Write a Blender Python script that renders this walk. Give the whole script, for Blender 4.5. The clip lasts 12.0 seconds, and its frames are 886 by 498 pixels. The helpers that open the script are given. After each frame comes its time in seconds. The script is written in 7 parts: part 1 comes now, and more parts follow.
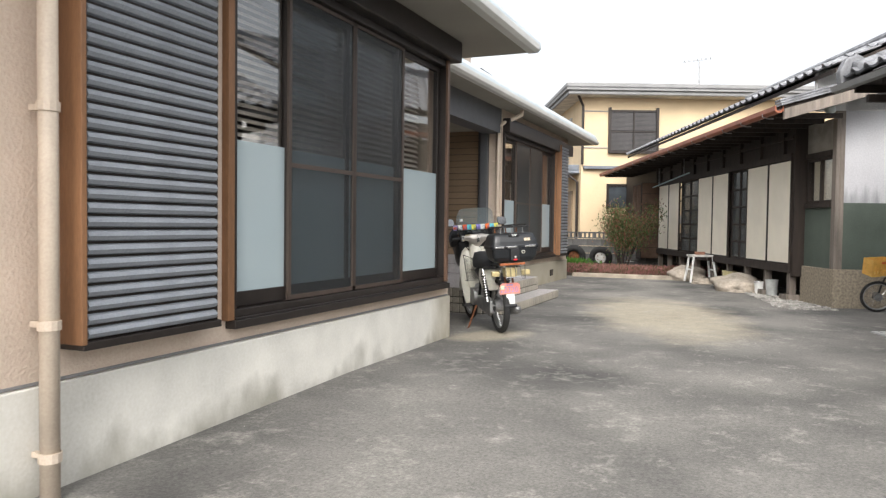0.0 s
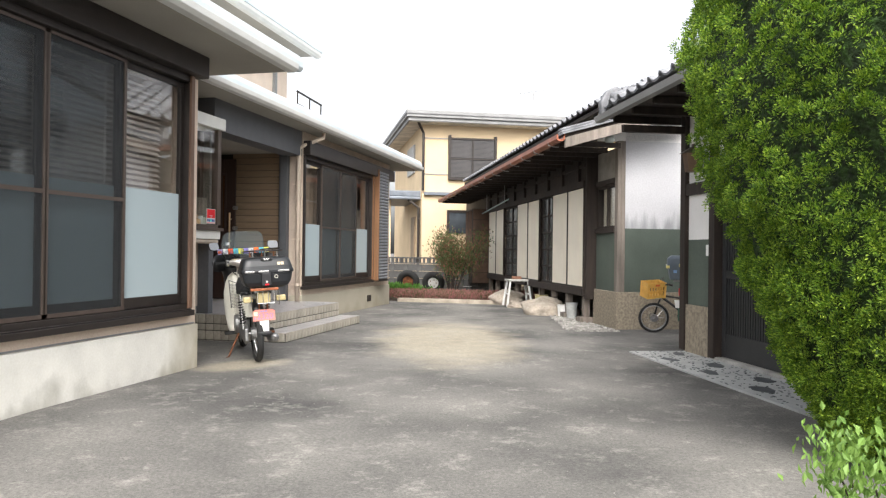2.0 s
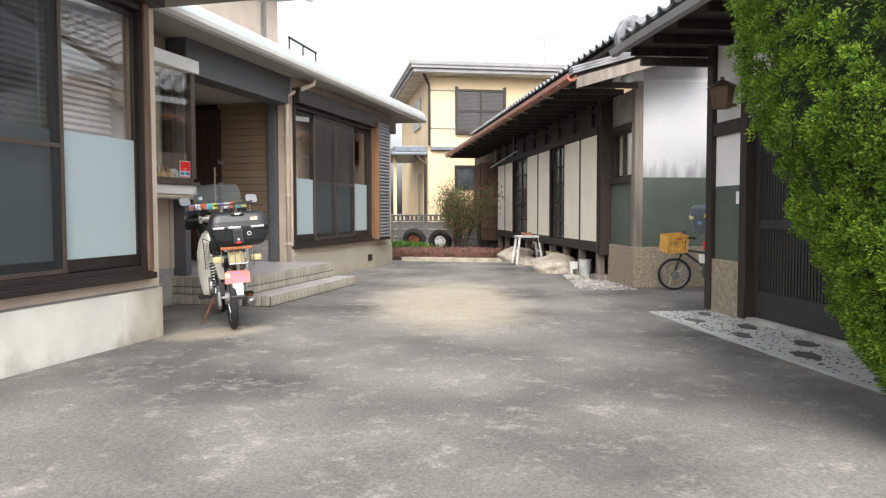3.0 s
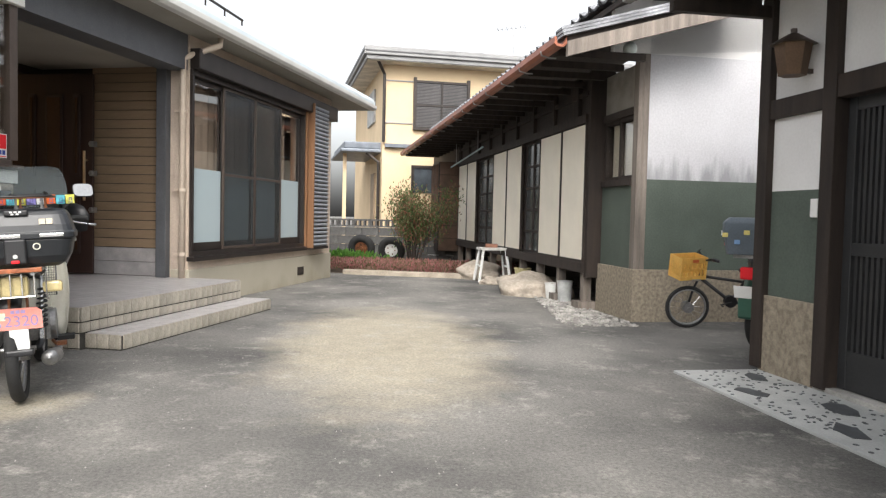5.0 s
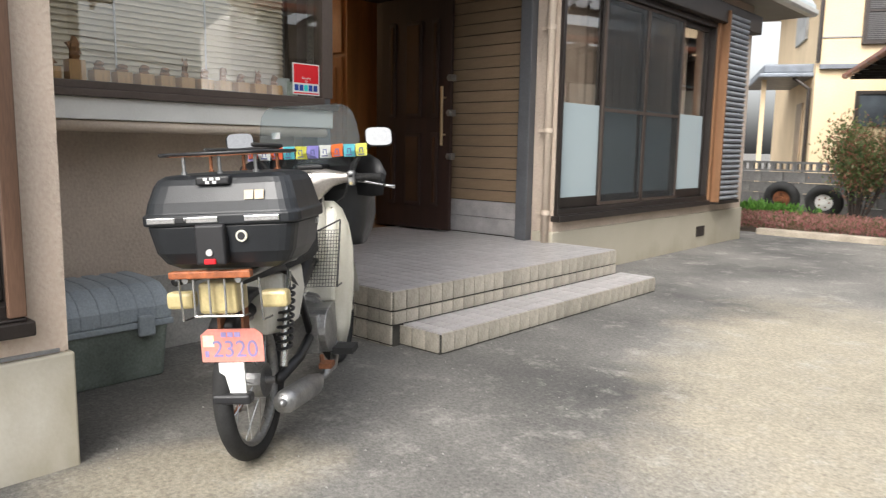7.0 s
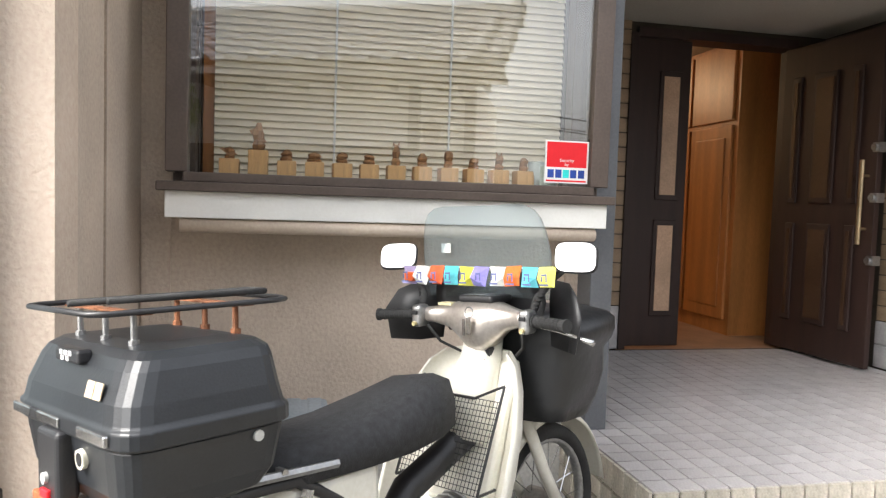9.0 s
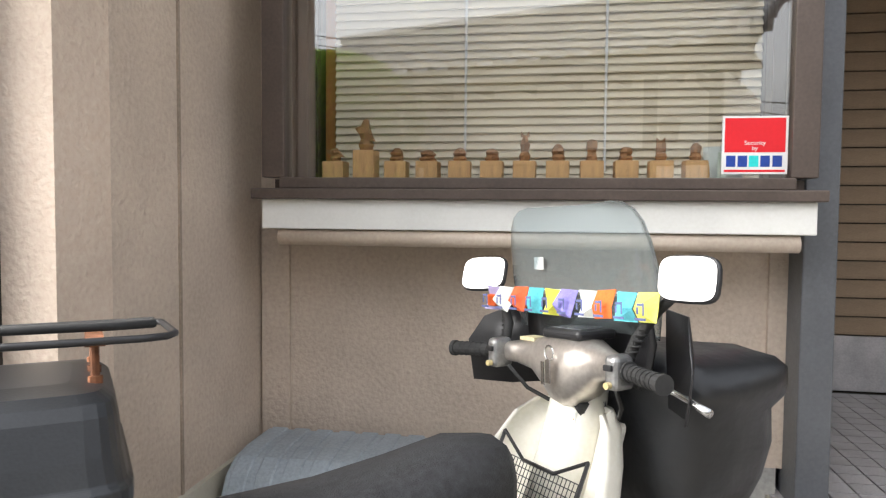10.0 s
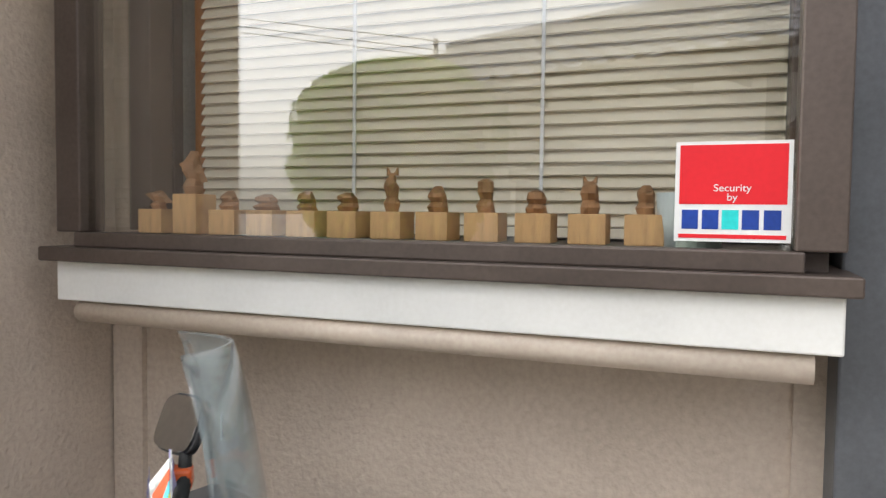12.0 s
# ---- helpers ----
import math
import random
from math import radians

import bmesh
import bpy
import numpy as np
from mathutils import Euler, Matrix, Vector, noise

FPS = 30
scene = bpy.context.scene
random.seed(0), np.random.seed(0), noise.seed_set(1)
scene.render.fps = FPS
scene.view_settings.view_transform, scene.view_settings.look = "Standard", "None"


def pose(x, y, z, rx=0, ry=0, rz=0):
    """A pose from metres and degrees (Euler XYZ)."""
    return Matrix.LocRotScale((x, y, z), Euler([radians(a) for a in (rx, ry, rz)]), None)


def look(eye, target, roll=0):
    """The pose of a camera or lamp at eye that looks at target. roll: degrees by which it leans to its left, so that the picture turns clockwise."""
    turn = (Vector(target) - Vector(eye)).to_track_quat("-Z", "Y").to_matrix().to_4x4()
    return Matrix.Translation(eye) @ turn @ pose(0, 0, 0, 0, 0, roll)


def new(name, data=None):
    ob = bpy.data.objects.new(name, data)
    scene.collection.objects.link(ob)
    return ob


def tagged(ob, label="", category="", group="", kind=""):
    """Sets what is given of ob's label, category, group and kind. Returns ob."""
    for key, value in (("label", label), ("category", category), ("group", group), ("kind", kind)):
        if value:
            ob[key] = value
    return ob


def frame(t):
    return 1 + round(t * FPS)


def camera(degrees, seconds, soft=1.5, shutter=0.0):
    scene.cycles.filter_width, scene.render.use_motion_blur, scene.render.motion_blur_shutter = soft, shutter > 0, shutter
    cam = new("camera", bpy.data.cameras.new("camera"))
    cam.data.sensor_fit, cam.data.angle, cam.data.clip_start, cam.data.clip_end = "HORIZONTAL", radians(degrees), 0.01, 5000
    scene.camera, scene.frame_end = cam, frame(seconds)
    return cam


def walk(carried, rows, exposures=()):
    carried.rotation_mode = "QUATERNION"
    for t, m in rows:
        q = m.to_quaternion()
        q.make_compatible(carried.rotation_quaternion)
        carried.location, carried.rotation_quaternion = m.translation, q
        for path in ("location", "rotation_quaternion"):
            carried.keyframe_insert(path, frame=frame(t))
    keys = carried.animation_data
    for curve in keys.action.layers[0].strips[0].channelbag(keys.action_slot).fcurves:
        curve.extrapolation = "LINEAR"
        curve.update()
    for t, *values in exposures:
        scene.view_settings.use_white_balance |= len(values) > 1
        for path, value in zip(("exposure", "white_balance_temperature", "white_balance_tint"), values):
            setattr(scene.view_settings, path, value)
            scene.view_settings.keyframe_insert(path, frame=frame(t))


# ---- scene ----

cam = camera(62.3, 12.0, soft=1.25, shutter=0.15)
PATH = [
    (0, (0.051, 0.226, 1.287), (-0.727, 2.068, 1.22), 0.7),
    (0.5, (0.404, 0.436, 1.28), (-0.313, 2.303, 1.273), 0.2),
    (1, (0.727, 0.634, 1.293), (0.17, 2.555, 1.289), 1.5),
    (1.5, (0.936, 0.742, 1.288), (0.479, 2.689, 1.313), 1.1),
    (2, (1.113, 0.801, 1.275), (0.65, 2.746, 1.284), 0.7),
    (2.5, (1.131, 1.168, 1.25), (0.658, 3.111, 1.195), 0.2),
    (2.7, (1.119, 1.348, 1.229), (0.639, 3.287, 1.135), -0.1),
    (4.3, (0.817, 3.207, 1.16), (0.251, 5.122, 1.045), 0.9),
    (4.5, (0.794, 3.453, 1.169), (0.338, 5.398, 1.078), 1.1),
    (5, (0.653, 4.038, 1.219), (0.262, 5.997, 1.132), 1.3),
    (5.5, (0.465, 4.624, 1.235), (-0.063, 6.549, 1.11), 2.3),
    (6, (0.282, 5.101, 1.239), (-0.397, 6.97, 1.02), -1.3),
    (6.5, (0.052, 5.564, 1.278), (-1.042, 7.217, 1.012), 0.7),
    (7, (-0.139, 5.983, 1.304), (-1.457, 7.462, 1.026), 1.0),
    (7.5, (-0.252, 6.416, 1.338), (-1.887, 7.536, 1.076), 1.6),
    (7.7, (-0.297, 6.568, 1.336), (-2.001, 7.587, 1.094), 2.3),
    (9.3, (-0.864, 7.727, 1.493), (-2.847, 7.971, 1.389), 2.1),
    (9.5, (-0.97, 7.841, 1.488), (-2.965, 7.945, 1.389), 2.4),
    (10, (-1.242, 8.1, 1.466), (-3.213, 7.776, 1.359), 0.5),
    (10.5, (-1.568, 8.295, 1.486), (-3.512, 7.844, 1.349), 0.4),
    (11, (-1.823, 8.461, 1.533), (-3.691, 7.76, 1.389), 3.1),
    (11.5, (-2.039, 8.59, 1.565), (-3.884, 7.823, 1.473), 3.1),
    (12, (-2.235, 8.673, 1.627), (-4.093, 7.939, 1.53), 0.7),
]
walk(cam, [(t, look(eye, target, roll)) for t, eye, target, roll in PATH],
     exposures=[(0, 1.2), (0.5, 1.33), (2, 1.46), (5, 1.36), (6.5, 1.37), (7.7, 1.75), (9.4, 2.42), (10, 2.34), (10.5, 2.39), (12, 2.27)])

# ---------------------------------------------------------------- world and sun
world = bpy.data.worlds.new("overcast_sky")
scene.world = world
world.use_nodes = True
wn, wl = world.node_tree.nodes, world.node_tree.links
sky = wn.new("ShaderNodeTexSky")
sky.sky_type, sky.sun_disc = "NISHITA", False
sky.sun_elevation, sky.sun_rotation = radians(44), radians(168)
sky.air_density, sky.dust_density, sky.ozone_density = 1.0, 6.0, 1.0
hs = wn.new("ShaderNodeHueSaturation")
hs.inputs["Saturation"].default_value = 0.22
wl.new(sky.outputs[0], hs.inputs["Color"])
wl.new(hs.outputs[0], wn["Background"].inputs[0])
wn["Background"].inputs[1].default_value = 0.15
sun = new("sun", bpy.data.lights.new("sun", "SUN"))
sun.data.energy, sun.data.angle, sun.data.color = 0.5, radians(30), (1.0, 0.95, 0.87)
sun.matrix_world = look((2.2, -10, 10), (0, 0, 0))


# ---------------------------------------------------------------- materials
def mat(name, col, rough=0.7, metal=0.0, var=0.18, scale=3.0, bump=0.15, bscale=90.0, col2=None, stretch=(1, 1, 1), piece=0.0, dist=0.004):
    m = bpy.data.materials.new(name)
    m.use_nodes = True
    n, l = m.node_tree.nodes, m.node_tree.links
    p = n["Principled BSDF"]
    p.inputs["Roughness"].default_value, p.inputs["Metallic"].default_value = rough, metal
    tc, mp = n.new("ShaderNodeTexCoord"), n.new("ShaderNodeMapping")
    mp.inputs["Scale"].default_value = stretch
    l.new(tc.outputs["Object"], mp.inputs["Vector"])
    a, b = n.new("ShaderNodeTexNoise"), n.new("ShaderNodeTexNoise")
    for q, s, d in ((a, scale, 6), (b, bscale, 3)):
        q.inputs["Scale"].default_value, q.inputs["Detail"].default_value = s, d
        l.new(mp.outputs[0], q.inputs["Vector"])
    dark = col2 or tuple(c * (1 - 1.6 * var) for c in col)
    light = tuple(min(1, c * (1 + var)) for c in col)
    r = n.new("ShaderNodeValToRGB")
    r.color_ramp.elements[0].position, r.color_ramp.elements[1].position = 0.3, 0.7
    r.color_ramp.elements[0].color, r.color_ramp.elements[1].color = (*dark, 1), (*light, 1)
    l.new(a.outputs["Fac"], r.inputs["Fac"])
    mix = n.new("ShaderNodeMixRGB")
    mix.blend_type, mix.inputs[0].default_value = "OVERLAY", min(1.0, 0.15 + var)
    l.new(r.outputs[0], mix.inputs[1])
    l.new(b.outputs["Fac"], mix.inputs[2])
    out = mix.outputs[0]
    if piece:
        oi, h, mr = n.new("ShaderNodeObjectInfo"), n.new("ShaderNodeHueSaturation"), n.new("ShaderNodeMapRange")
        mr.inputs["To Min"].default_value, mr.inputs["To Max"].default_value = 1 - piece, 1 + piece
        l.new(oi.outputs["Random"], mr.inputs["Value"])
        l.new(mr.outputs[0], h.inputs["Value"])
        l.new(out, h.inputs["Color"])
        out = h.outputs[0]
    l.new(out, p.inputs["Base Color"])
    if bump:
        bp = n.new("ShaderNodeBump")
        bp.inputs["Strength"].default_value, bp.inputs["Distance"].default_value = bump, dist
        l.new(b.outputs["Fac"], bp.inputs["Height"])
        l.new(bp.outputs[0], p.inputs["Normal"])
    return m


def glass(name, tint=(0.9, 0.93, 0.93), ior=1.5, rough=0.0, haze=0.0, haze_col=(0.6, 0.66, 0.68)):
    """Clear or hazy sheet glass: what is behind shows through, the surface mirrors by its Fresnel gloss."""
    m = bpy.data.materials.new(name)
    m.use_nodes = True
    n, l = m.node_tree.nodes, m.node_tree.links
    n.remove(n["Principled BSDF"])
    o = n["Material Output"]
    tr, gl, mx, fr = n.new("ShaderNodeBsdfTransparent"), n.new("ShaderNodeBsdfGlossy"), n.new("ShaderNodeMixShader"), n.new("ShaderNodeLayerWeight")
    tr.inputs[0].default_value = (*tint, 1)
    gl.inputs["Roughness"].default_value = rough
    fr.inputs["Blend"].default_value = 0.5
    f0 = ((ior - 1) / (ior + 1)) ** 2
    pw, ma = n.new("ShaderNodeMath"), n.new("ShaderNodeMath")
    pw.operation, ma.operation = "POWER", "MULTIPLY_ADD"
    pw.inputs[1].default_value = 5.0
    l.new(fr.outputs["Facing"], pw.inputs[0])
    l.new(pw.outputs[0], ma.inputs[0])
    ma.inputs[1].default_value, ma.inputs[2].default_value = 1 - f0, f0
    l.new(ma.outputs[0], mx.inputs[0])
    base = tr.outputs[0]
    if haze:
        df, mh = n.new("ShaderNodeBsdfDiffuse"), n.new("ShaderNodeMixShader")
        df.inputs[0].default_value = (*haze_col, 1)
        mh.inputs[0].default_value = haze
        l.new(tr.outputs[0], mh.inputs[1])
        l.new(df.outputs[0], mh.inputs[2])
        base = mh.outputs[0]
    l.new(base, mx.inputs[1])
    l.new(gl.outputs[0], mx.inputs[2])
    l.new(mx.outputs[0], o.inputs[0])
    return m


def ground_material():
    """Old grey concrete, with a worn pale tan area in the middle of the yard, fine aggregate and dark stains."""
    m = mat("yard_concrete", (0.160, 0.153, 0.140), 0.9, 0, 0.35, 0.8, 0.5, 160, (0.055, 0.054, 0.052))
    n, l = m.node_tree.nodes, m.node_tree.links
    p = n["Principled BSDF"]
    old = p.inputs["Base Color"].links[0].from_socket
    tc = n["Texture Coordinate"]

    def noisy(scale, detail=6, rough=0.6):
        q = n.new("ShaderNodeTexNoise")
        q.inputs["Scale"].default_value, q.inputs["Detail"].default_value, q.inputs["Roughness"].default_value = scale, detail, rough
        l.new(tc.outputs["Object"], q.inputs["Vector"])
        return q.outputs["Fac"]

    def op(kind, a, b):
        q = n.new("ShaderNodeMath")
        q.operation = kind
        for i, v in enumerate((a, b)):
            if isinstance(v, (int, float)):
                q.inputs[i].default_value = v
            else:
                l.new(v, q.inputs[i])
        return q.outputs[0]

    def worn(cx, cy, sx, sy, turn):
        mp = n.new("ShaderNodeMapping")
        mp.vector_type = "TEXTURE"
        mp.inputs["Location"].default_value = (cx, cy, 0.17)
        mp.inputs["Rotation"].default_value = (0, 0, radians(turn))
        mp.inputs["Scale"].default_value = (sx, sy, 1)
        l.new(tc.outputs["Object"], mp.inputs["Vector"])
        ln = n.new("ShaderNodeVectorMath")
        ln.operation = "LENGTH"
        l.new(mp.outputs[0], ln.inputs[0])
        d = op("ADD", ln.outputs["Value"], op("MULTIPLY", op("SUBTRACT", noisy(2.2, 8, 0.65), 0.5), 1.1))
        mr = n.new("ShaderNodeMapRange")
        mr.inputs["From Min"].default_value, mr.inputs["From Max"].default_value = 1.18, 0.66
        l.new(d, mr.inputs["Value"])
        return mr.outputs[0]

    mask = op("MAXIMUM", worn(-0.97, 9.85, 0.90, 2.15, 15), worn(-2.35, 7.22, 0.30, 0.48, -30))
    fac = op("MULTIPLY", mask, op("ADD", 0.45, op("MULTIPLY", noisy(7.0, 8), 0.7)))
    mx = n.new("ShaderNodeMixRGB")
    l.new(fac, mx.inputs[0])
    l.new(old, mx.inputs[1])
    mx.inputs[2].default_value = (0.34, 0.302, 0.232, 1)
    # pale specks of worn aggregate
    sp = n.new("ShaderNodeMapRange")
    sp.inputs["From Min"].default_value, sp.inputs["From Max"].default_value = 0.53, 0.70
    l.new(noisy(4.0, 12, 0.8), sp.inputs["Value"])
    mx2 = n.new("ShaderNodeMixRGB")
    l.new(op("MULTIPLY", sp.outputs[0], 0.75), mx2.inputs[0])
    l.new(mx.outputs[0], mx2.inputs[1])
    mx2.inputs[2].default_value = (0.36, 0.345, 0.31, 1)
    # fine grit: dark and pale grains
    gr = n.new("ShaderNodeMapRange")
    gr.inputs["From Min"].default_value, gr.inputs["From Max"].default_value = 0.35, 0.66
    gr.inputs["To Min"].default_value, gr.inputs["To Max"].default_value = 0.66, 1.38
    l.new(noisy(52.0, 6, 0.8), gr.inputs["Value"])
    mx3 = n.new("ShaderNodeMixRGB")
    mx3.blend_type, mx3.inputs[0].default_value = "MULTIPLY", 1.0
    l.new(mx2.outputs[0], mx3.inputs[1])
    l.new(gr.outputs[0], mx3.inputs[2])
    l.new(mx3.outputs[0], p.inputs["Base Color"])
    return m


def stained_plinth():
    """White painted concrete plinth with the dark, streaked splash stains of its lower edge."""
    m = mat("plinth_concrete", (0.74, 0.72, 0.66), 0.85, 0, 0.12, 2.0, 0.25, 60)
    n, l = m.node_tree.nodes, m.node_tree.links
    p = n["Principled BSDF"]
    old = p.inputs["Base Color"].links[0].from_socket
    tc = n["Texture Coordinate"]
    mp, q, sx, mr, ad, mx = (n.new("ShaderNode" + k) for k in ("Mapping", "TexNoise", "SeparateXYZ", "MapRange", "Math", "MixRGB"))
    mp.inputs["Scale"].default_value = (1.6, 1.6, 1.0)
    q.inputs["Scale"].default_value, q.inputs["Detail"].default_value = 2.2, 7
    l.new(tc.outputs["Object"], mp.inputs["Vector"])
    l.new(mp.outputs[0], q.inputs["Vector"])
    l.new(tc.outputs["Object"], sx.inputs[0])
    ad.operation = "MULTIPLY_ADD"
    l.new(q.outputs["Fac"], ad.inputs[0])
    ad.inputs[1].default_value = -0.75
    l.new(sx.outputs["Z"], ad.inputs[2])
    mr.inputs["From Min"].default_value, mr.inputs["From Max"].default_value = -0.085, -0.32
    mr.inputs["To Max"].default_value = 0.7
    l.new(ad.outputs[0], mr.inputs["Value"])
    l.new(mr.outputs[0], mx.inputs[0])
    l.new(old, mx.inputs[1])
    mx.inputs[2].default_value = (0.25, 0.235, 0.18, 1)
    # a broad ochre stain where the wall ends beside the recess
    ay, ry, my = (n.new("ShaderNode" + k) for k in ("Math", "MapRange", "MixRGB"))
    ay.operation = "MULTIPLY_ADD"
    l.new(q.outputs["Fac"], ay.inputs[0])
    ay.inputs[1].default_value = 1.1
    l.new(sx.outputs["Y"], ay.inputs[2])
    ry.inputs["From Min"].default_value, ry.inputs["From Max"].default_value, ry.inputs["To Max"].default_value = 6.85, 7.5, 0.8
    l.new(ay.outputs[0], ry.inputs["Value"])
    l.new(ry.outputs[0], my.inputs[0])
    l.new(mx.outputs[0], my.inputs[1])
    my.inputs[2].default_value = (0.36, 0.32, 0.23, 1)
    l.new(my.outputs[0], p.inputs["Base Color"])
    return m


GROUND = ground_material()
PLINTH = stained_plinth()
STUCCO = mat("beige_stucco", (0.56, 0.465, 0.38), 0.9, 0, 0.08, 3, 1.0, 60, dist=0.006)
STUCCO_PINK = mat("pinkish_beige_stucco", (0.66, 0.54, 0.44), 0.9, 0, 0.06, 3, 0.9, 62, dist=0.006)
CREAM_PIPE = mat("beige_plastic_pipe", (0.62, 0.52, 0.42), 0.45, 0, 0.08, 4, 0.03)
BRONZE = mat("dark_bronze_aluminium", (0.038, 0.031, 0.028), 0.42, 0.4, 0.12, 6, 0.04)
BROWN_ALU = mat("brown_aluminium", (0.10, 0.075, 0.062), 0.45, 0.3, 0.10, 6, 0.04)
SLATE = mat("slate_grey_metal_column", (0.115, 0.12, 0.13), 0.5, 0.2, 0.08, 4, 0.05)
SHUTTER = mat("slate_blue_grey_shutter_slats", (0.275, 0.295, 0.325), 0.4, 0.1, 0.10, 5, 0.06)
JAMB = mat("orange_brown_timber", (0.23, 0.115, 0.055), 0.5, 0, 0.2, 3, 0.1, 60, stretch=(4, 4, 0.4))
SOFFIT = mat("grey_beige_soffit", (0.34, 0.32, 0.28), 0.85, 0, 0.06, 1.5, 0.1)
ROOF_METAL = mat("pale_blue_white_roof_metal", (0.66, 0.73, 0.76), 0.35, 0.2, 0.06, 2, 0.03)
GUTTER = mat("white_gutter", (0.72, 0.72, 0.69), 0.4, 0, 0.06, 3, 0.02)
WHITE = mat("white_painted_metal", (0.80, 0.79, 0.75), 0.4, 0, 0.05, 4, 0.02)
# plaster coloured dark so that the rooms look unlit
DARKROOM = mat("room_plaster_darkened", (0.20, 0.18, 0.155), 0.9, 0, 0.1, 2, 0.05)
GLASS = glass("clear_window_glass", (0.92, 0.93, 0.93), 2.3)
FROST = glass("frosted_lower_glass", (0.45, 0.52, 0.53), 1.4, 0.08, 0.78, (0.54, 0.64, 0.67))
SCREEN = glass("grey_insect_screen", (0.72, 0.74, 0.75), 1.2, 0.3, 0.20, (0.10, 0.105, 0.11))
DIMPANE = glass("dim_wavy_pane", (0.25, 0.26, 0.26), 1.5, 0.1, 0.5, (0.14, 0.15, 0.15))
SHOWGLASS = glass("clear_bay_glass", (0.98, 0.98, 0.97), 2.0)
SIDING = mat("brown_board_siding", (0.27, 0.19, 0.12), 0.65, 0, 0.10, 3, 0.2, 70, stretch=(1, 1, 5), piece=0.06)
# dark joints and backing walls; also the painted shade below the veranda
DARK_BACKING = mat("dark_backing_and_shade", (0.05, 0.04, 0.03), 0.9)
TILE = mat("grey_porch_tile", (0.45, 0.43, 0.43), 0.32, 0, 0.12, 9, 0.06, 120, piece=0.10)
TILE_RISER = mat("stained_riser_tile", (0.46, 0.42, 0.36), 0.5, 0, 0.3, 6, 0.1, 90, (0.22, 0.205, 0.16), piece=0.14)
GROUT = mat("dark_grout", (0.055, 0.052, 0.046), 0.95, 0, 0.2, 10, 0.2)
TAN_WALL = mat("yellow_ochre_render", (0.62, 0.485, 0.315), 0.9, 0, 0.06, 1.2, 0.2, 40)
GREY_TRIM = mat("grey_painted_trim", (0.24, 0.24, 0.24), 0.5, 0.1, 0.08, 3, 0.03)
DARKWOOD = mat("weathered_dark_timber", (0.027, 0.018, 0.0135), 0.75, 0, 0.3, 3, 0.3, 60, stretch=(5, 5, 0.5))
POSTWOOD = mat("weathered_grey_post", (0.20, 0.17, 0.145), 0.8, 0, 0.25, 3, 0.3, 60, stretch=(6, 6, 0.4))
CREAM = mat("cream_shutter_panel", (0.82, 0.76, 0.64), 0.6, 0, 0.05, 2, 0.04)
PLASTER_W = mat("white_lime_plaster", (0.74, 0.73, 0.72), 0.9, 0, 0.05, 2, 0.08, 50)
PLASTER_G = mat("dark_green_plaster", (0.080, 0.100, 0.083), 0.9, 0, 0.12, 2, 0.1, 60)
STONEWASH = mat("brown_washed_aggregate", (0.29, 0.245, 0.185), 0.95, 0, 0.22, 30, 0.6, 140, dist=0.008)
RUSTGUT = mat("copper_red_gutter", (0.30, 0.10, 0.055), 0.45, 0.3, 0.2, 4, 0.05)
KAWARA = mat("weathered_grey_roof_tile", (0.22, 0.225, 0.24), 0.6, 0, 0.30, 3, 0.3, 40, piece=0.15)
GATE = mat("charcoal_gate_lattice", (0.045, 0.046, 0.048), 0.5, 0.3, 0.1, 3, 0.05)
TERRAZZO = mat("white_pebble_terrazzo", (0.40, 0.41, 0.40), 0.7, 0, 0.1, 4, 0.2, 120)
WARMWOOD = mat("orange_brown_cabinet_wood", (0.42, 0.17, 0.05), 0.4, 0, 0.2, 2, 0.05, 50, stretch=(4, 4, 0.4))
DOORWOOD = mat("dark_red_brown_door", (0.026, 0.011, 0.008), 0.6, 0, 0.2, 3, 0.05, 50, stretch=(5, 5, 0.4))
INTERIOR = mat("cream_interior_wall", (0.72, 0.63, 0.48), 0.9, 0, 0.05, 2, 0.05)
CONCRETE = mat("grey_block_concrete", (0.095, 0.093, 0.09), 0.95, 0, 0.3, 4, 0.5, 70)
CONC_LIGHT = mat("light_grey_concrete", (0.40, 0.39, 0.365), 0.9, 0, 0.2, 4, 0.4, 70)
STONE = mat("pale_garden_stone", (0.46, 0.40, 0.33), 0.9, 0, 0.22, 4, 0.8, 25, dist=0.02)
BLACK = mat("black_plastic", (0.018, 0.018, 0.02), 0.42, 0, 0.15, 6, 0.1, 200)
RUBBER = mat("black_rubber", (0.02, 0.02, 0.02), 0.8, 0, 0.2, 12, 0.2, 120)
CHROME = mat("worn_chrome", (0.60, 0.60, 0.60), 0.25, 1.0, 0.12, 8, 0.03)
STEEL = mat("dull_steel", (0.36, 0.36, 0.36), 0.42, 0.9, 0.2, 8, 0.08)


# ---------------------------------------------------------------- mesh helpers
def bx(bm, x0, x1, y0, y1, z0, z1):
    v = [bm.verts.new((x, y, z)) for x in (x0, x1) for y in (y0, y1) for z in (z0, z1)]
    for q in ((0, 1, 3, 2), (4, 6, 7, 5), (0, 4, 5, 1), (2, 3, 7, 6), (0, 2, 6, 4), (1, 5, 7, 3)):
        bm.faces.new([v[i] for i in q])
    return v


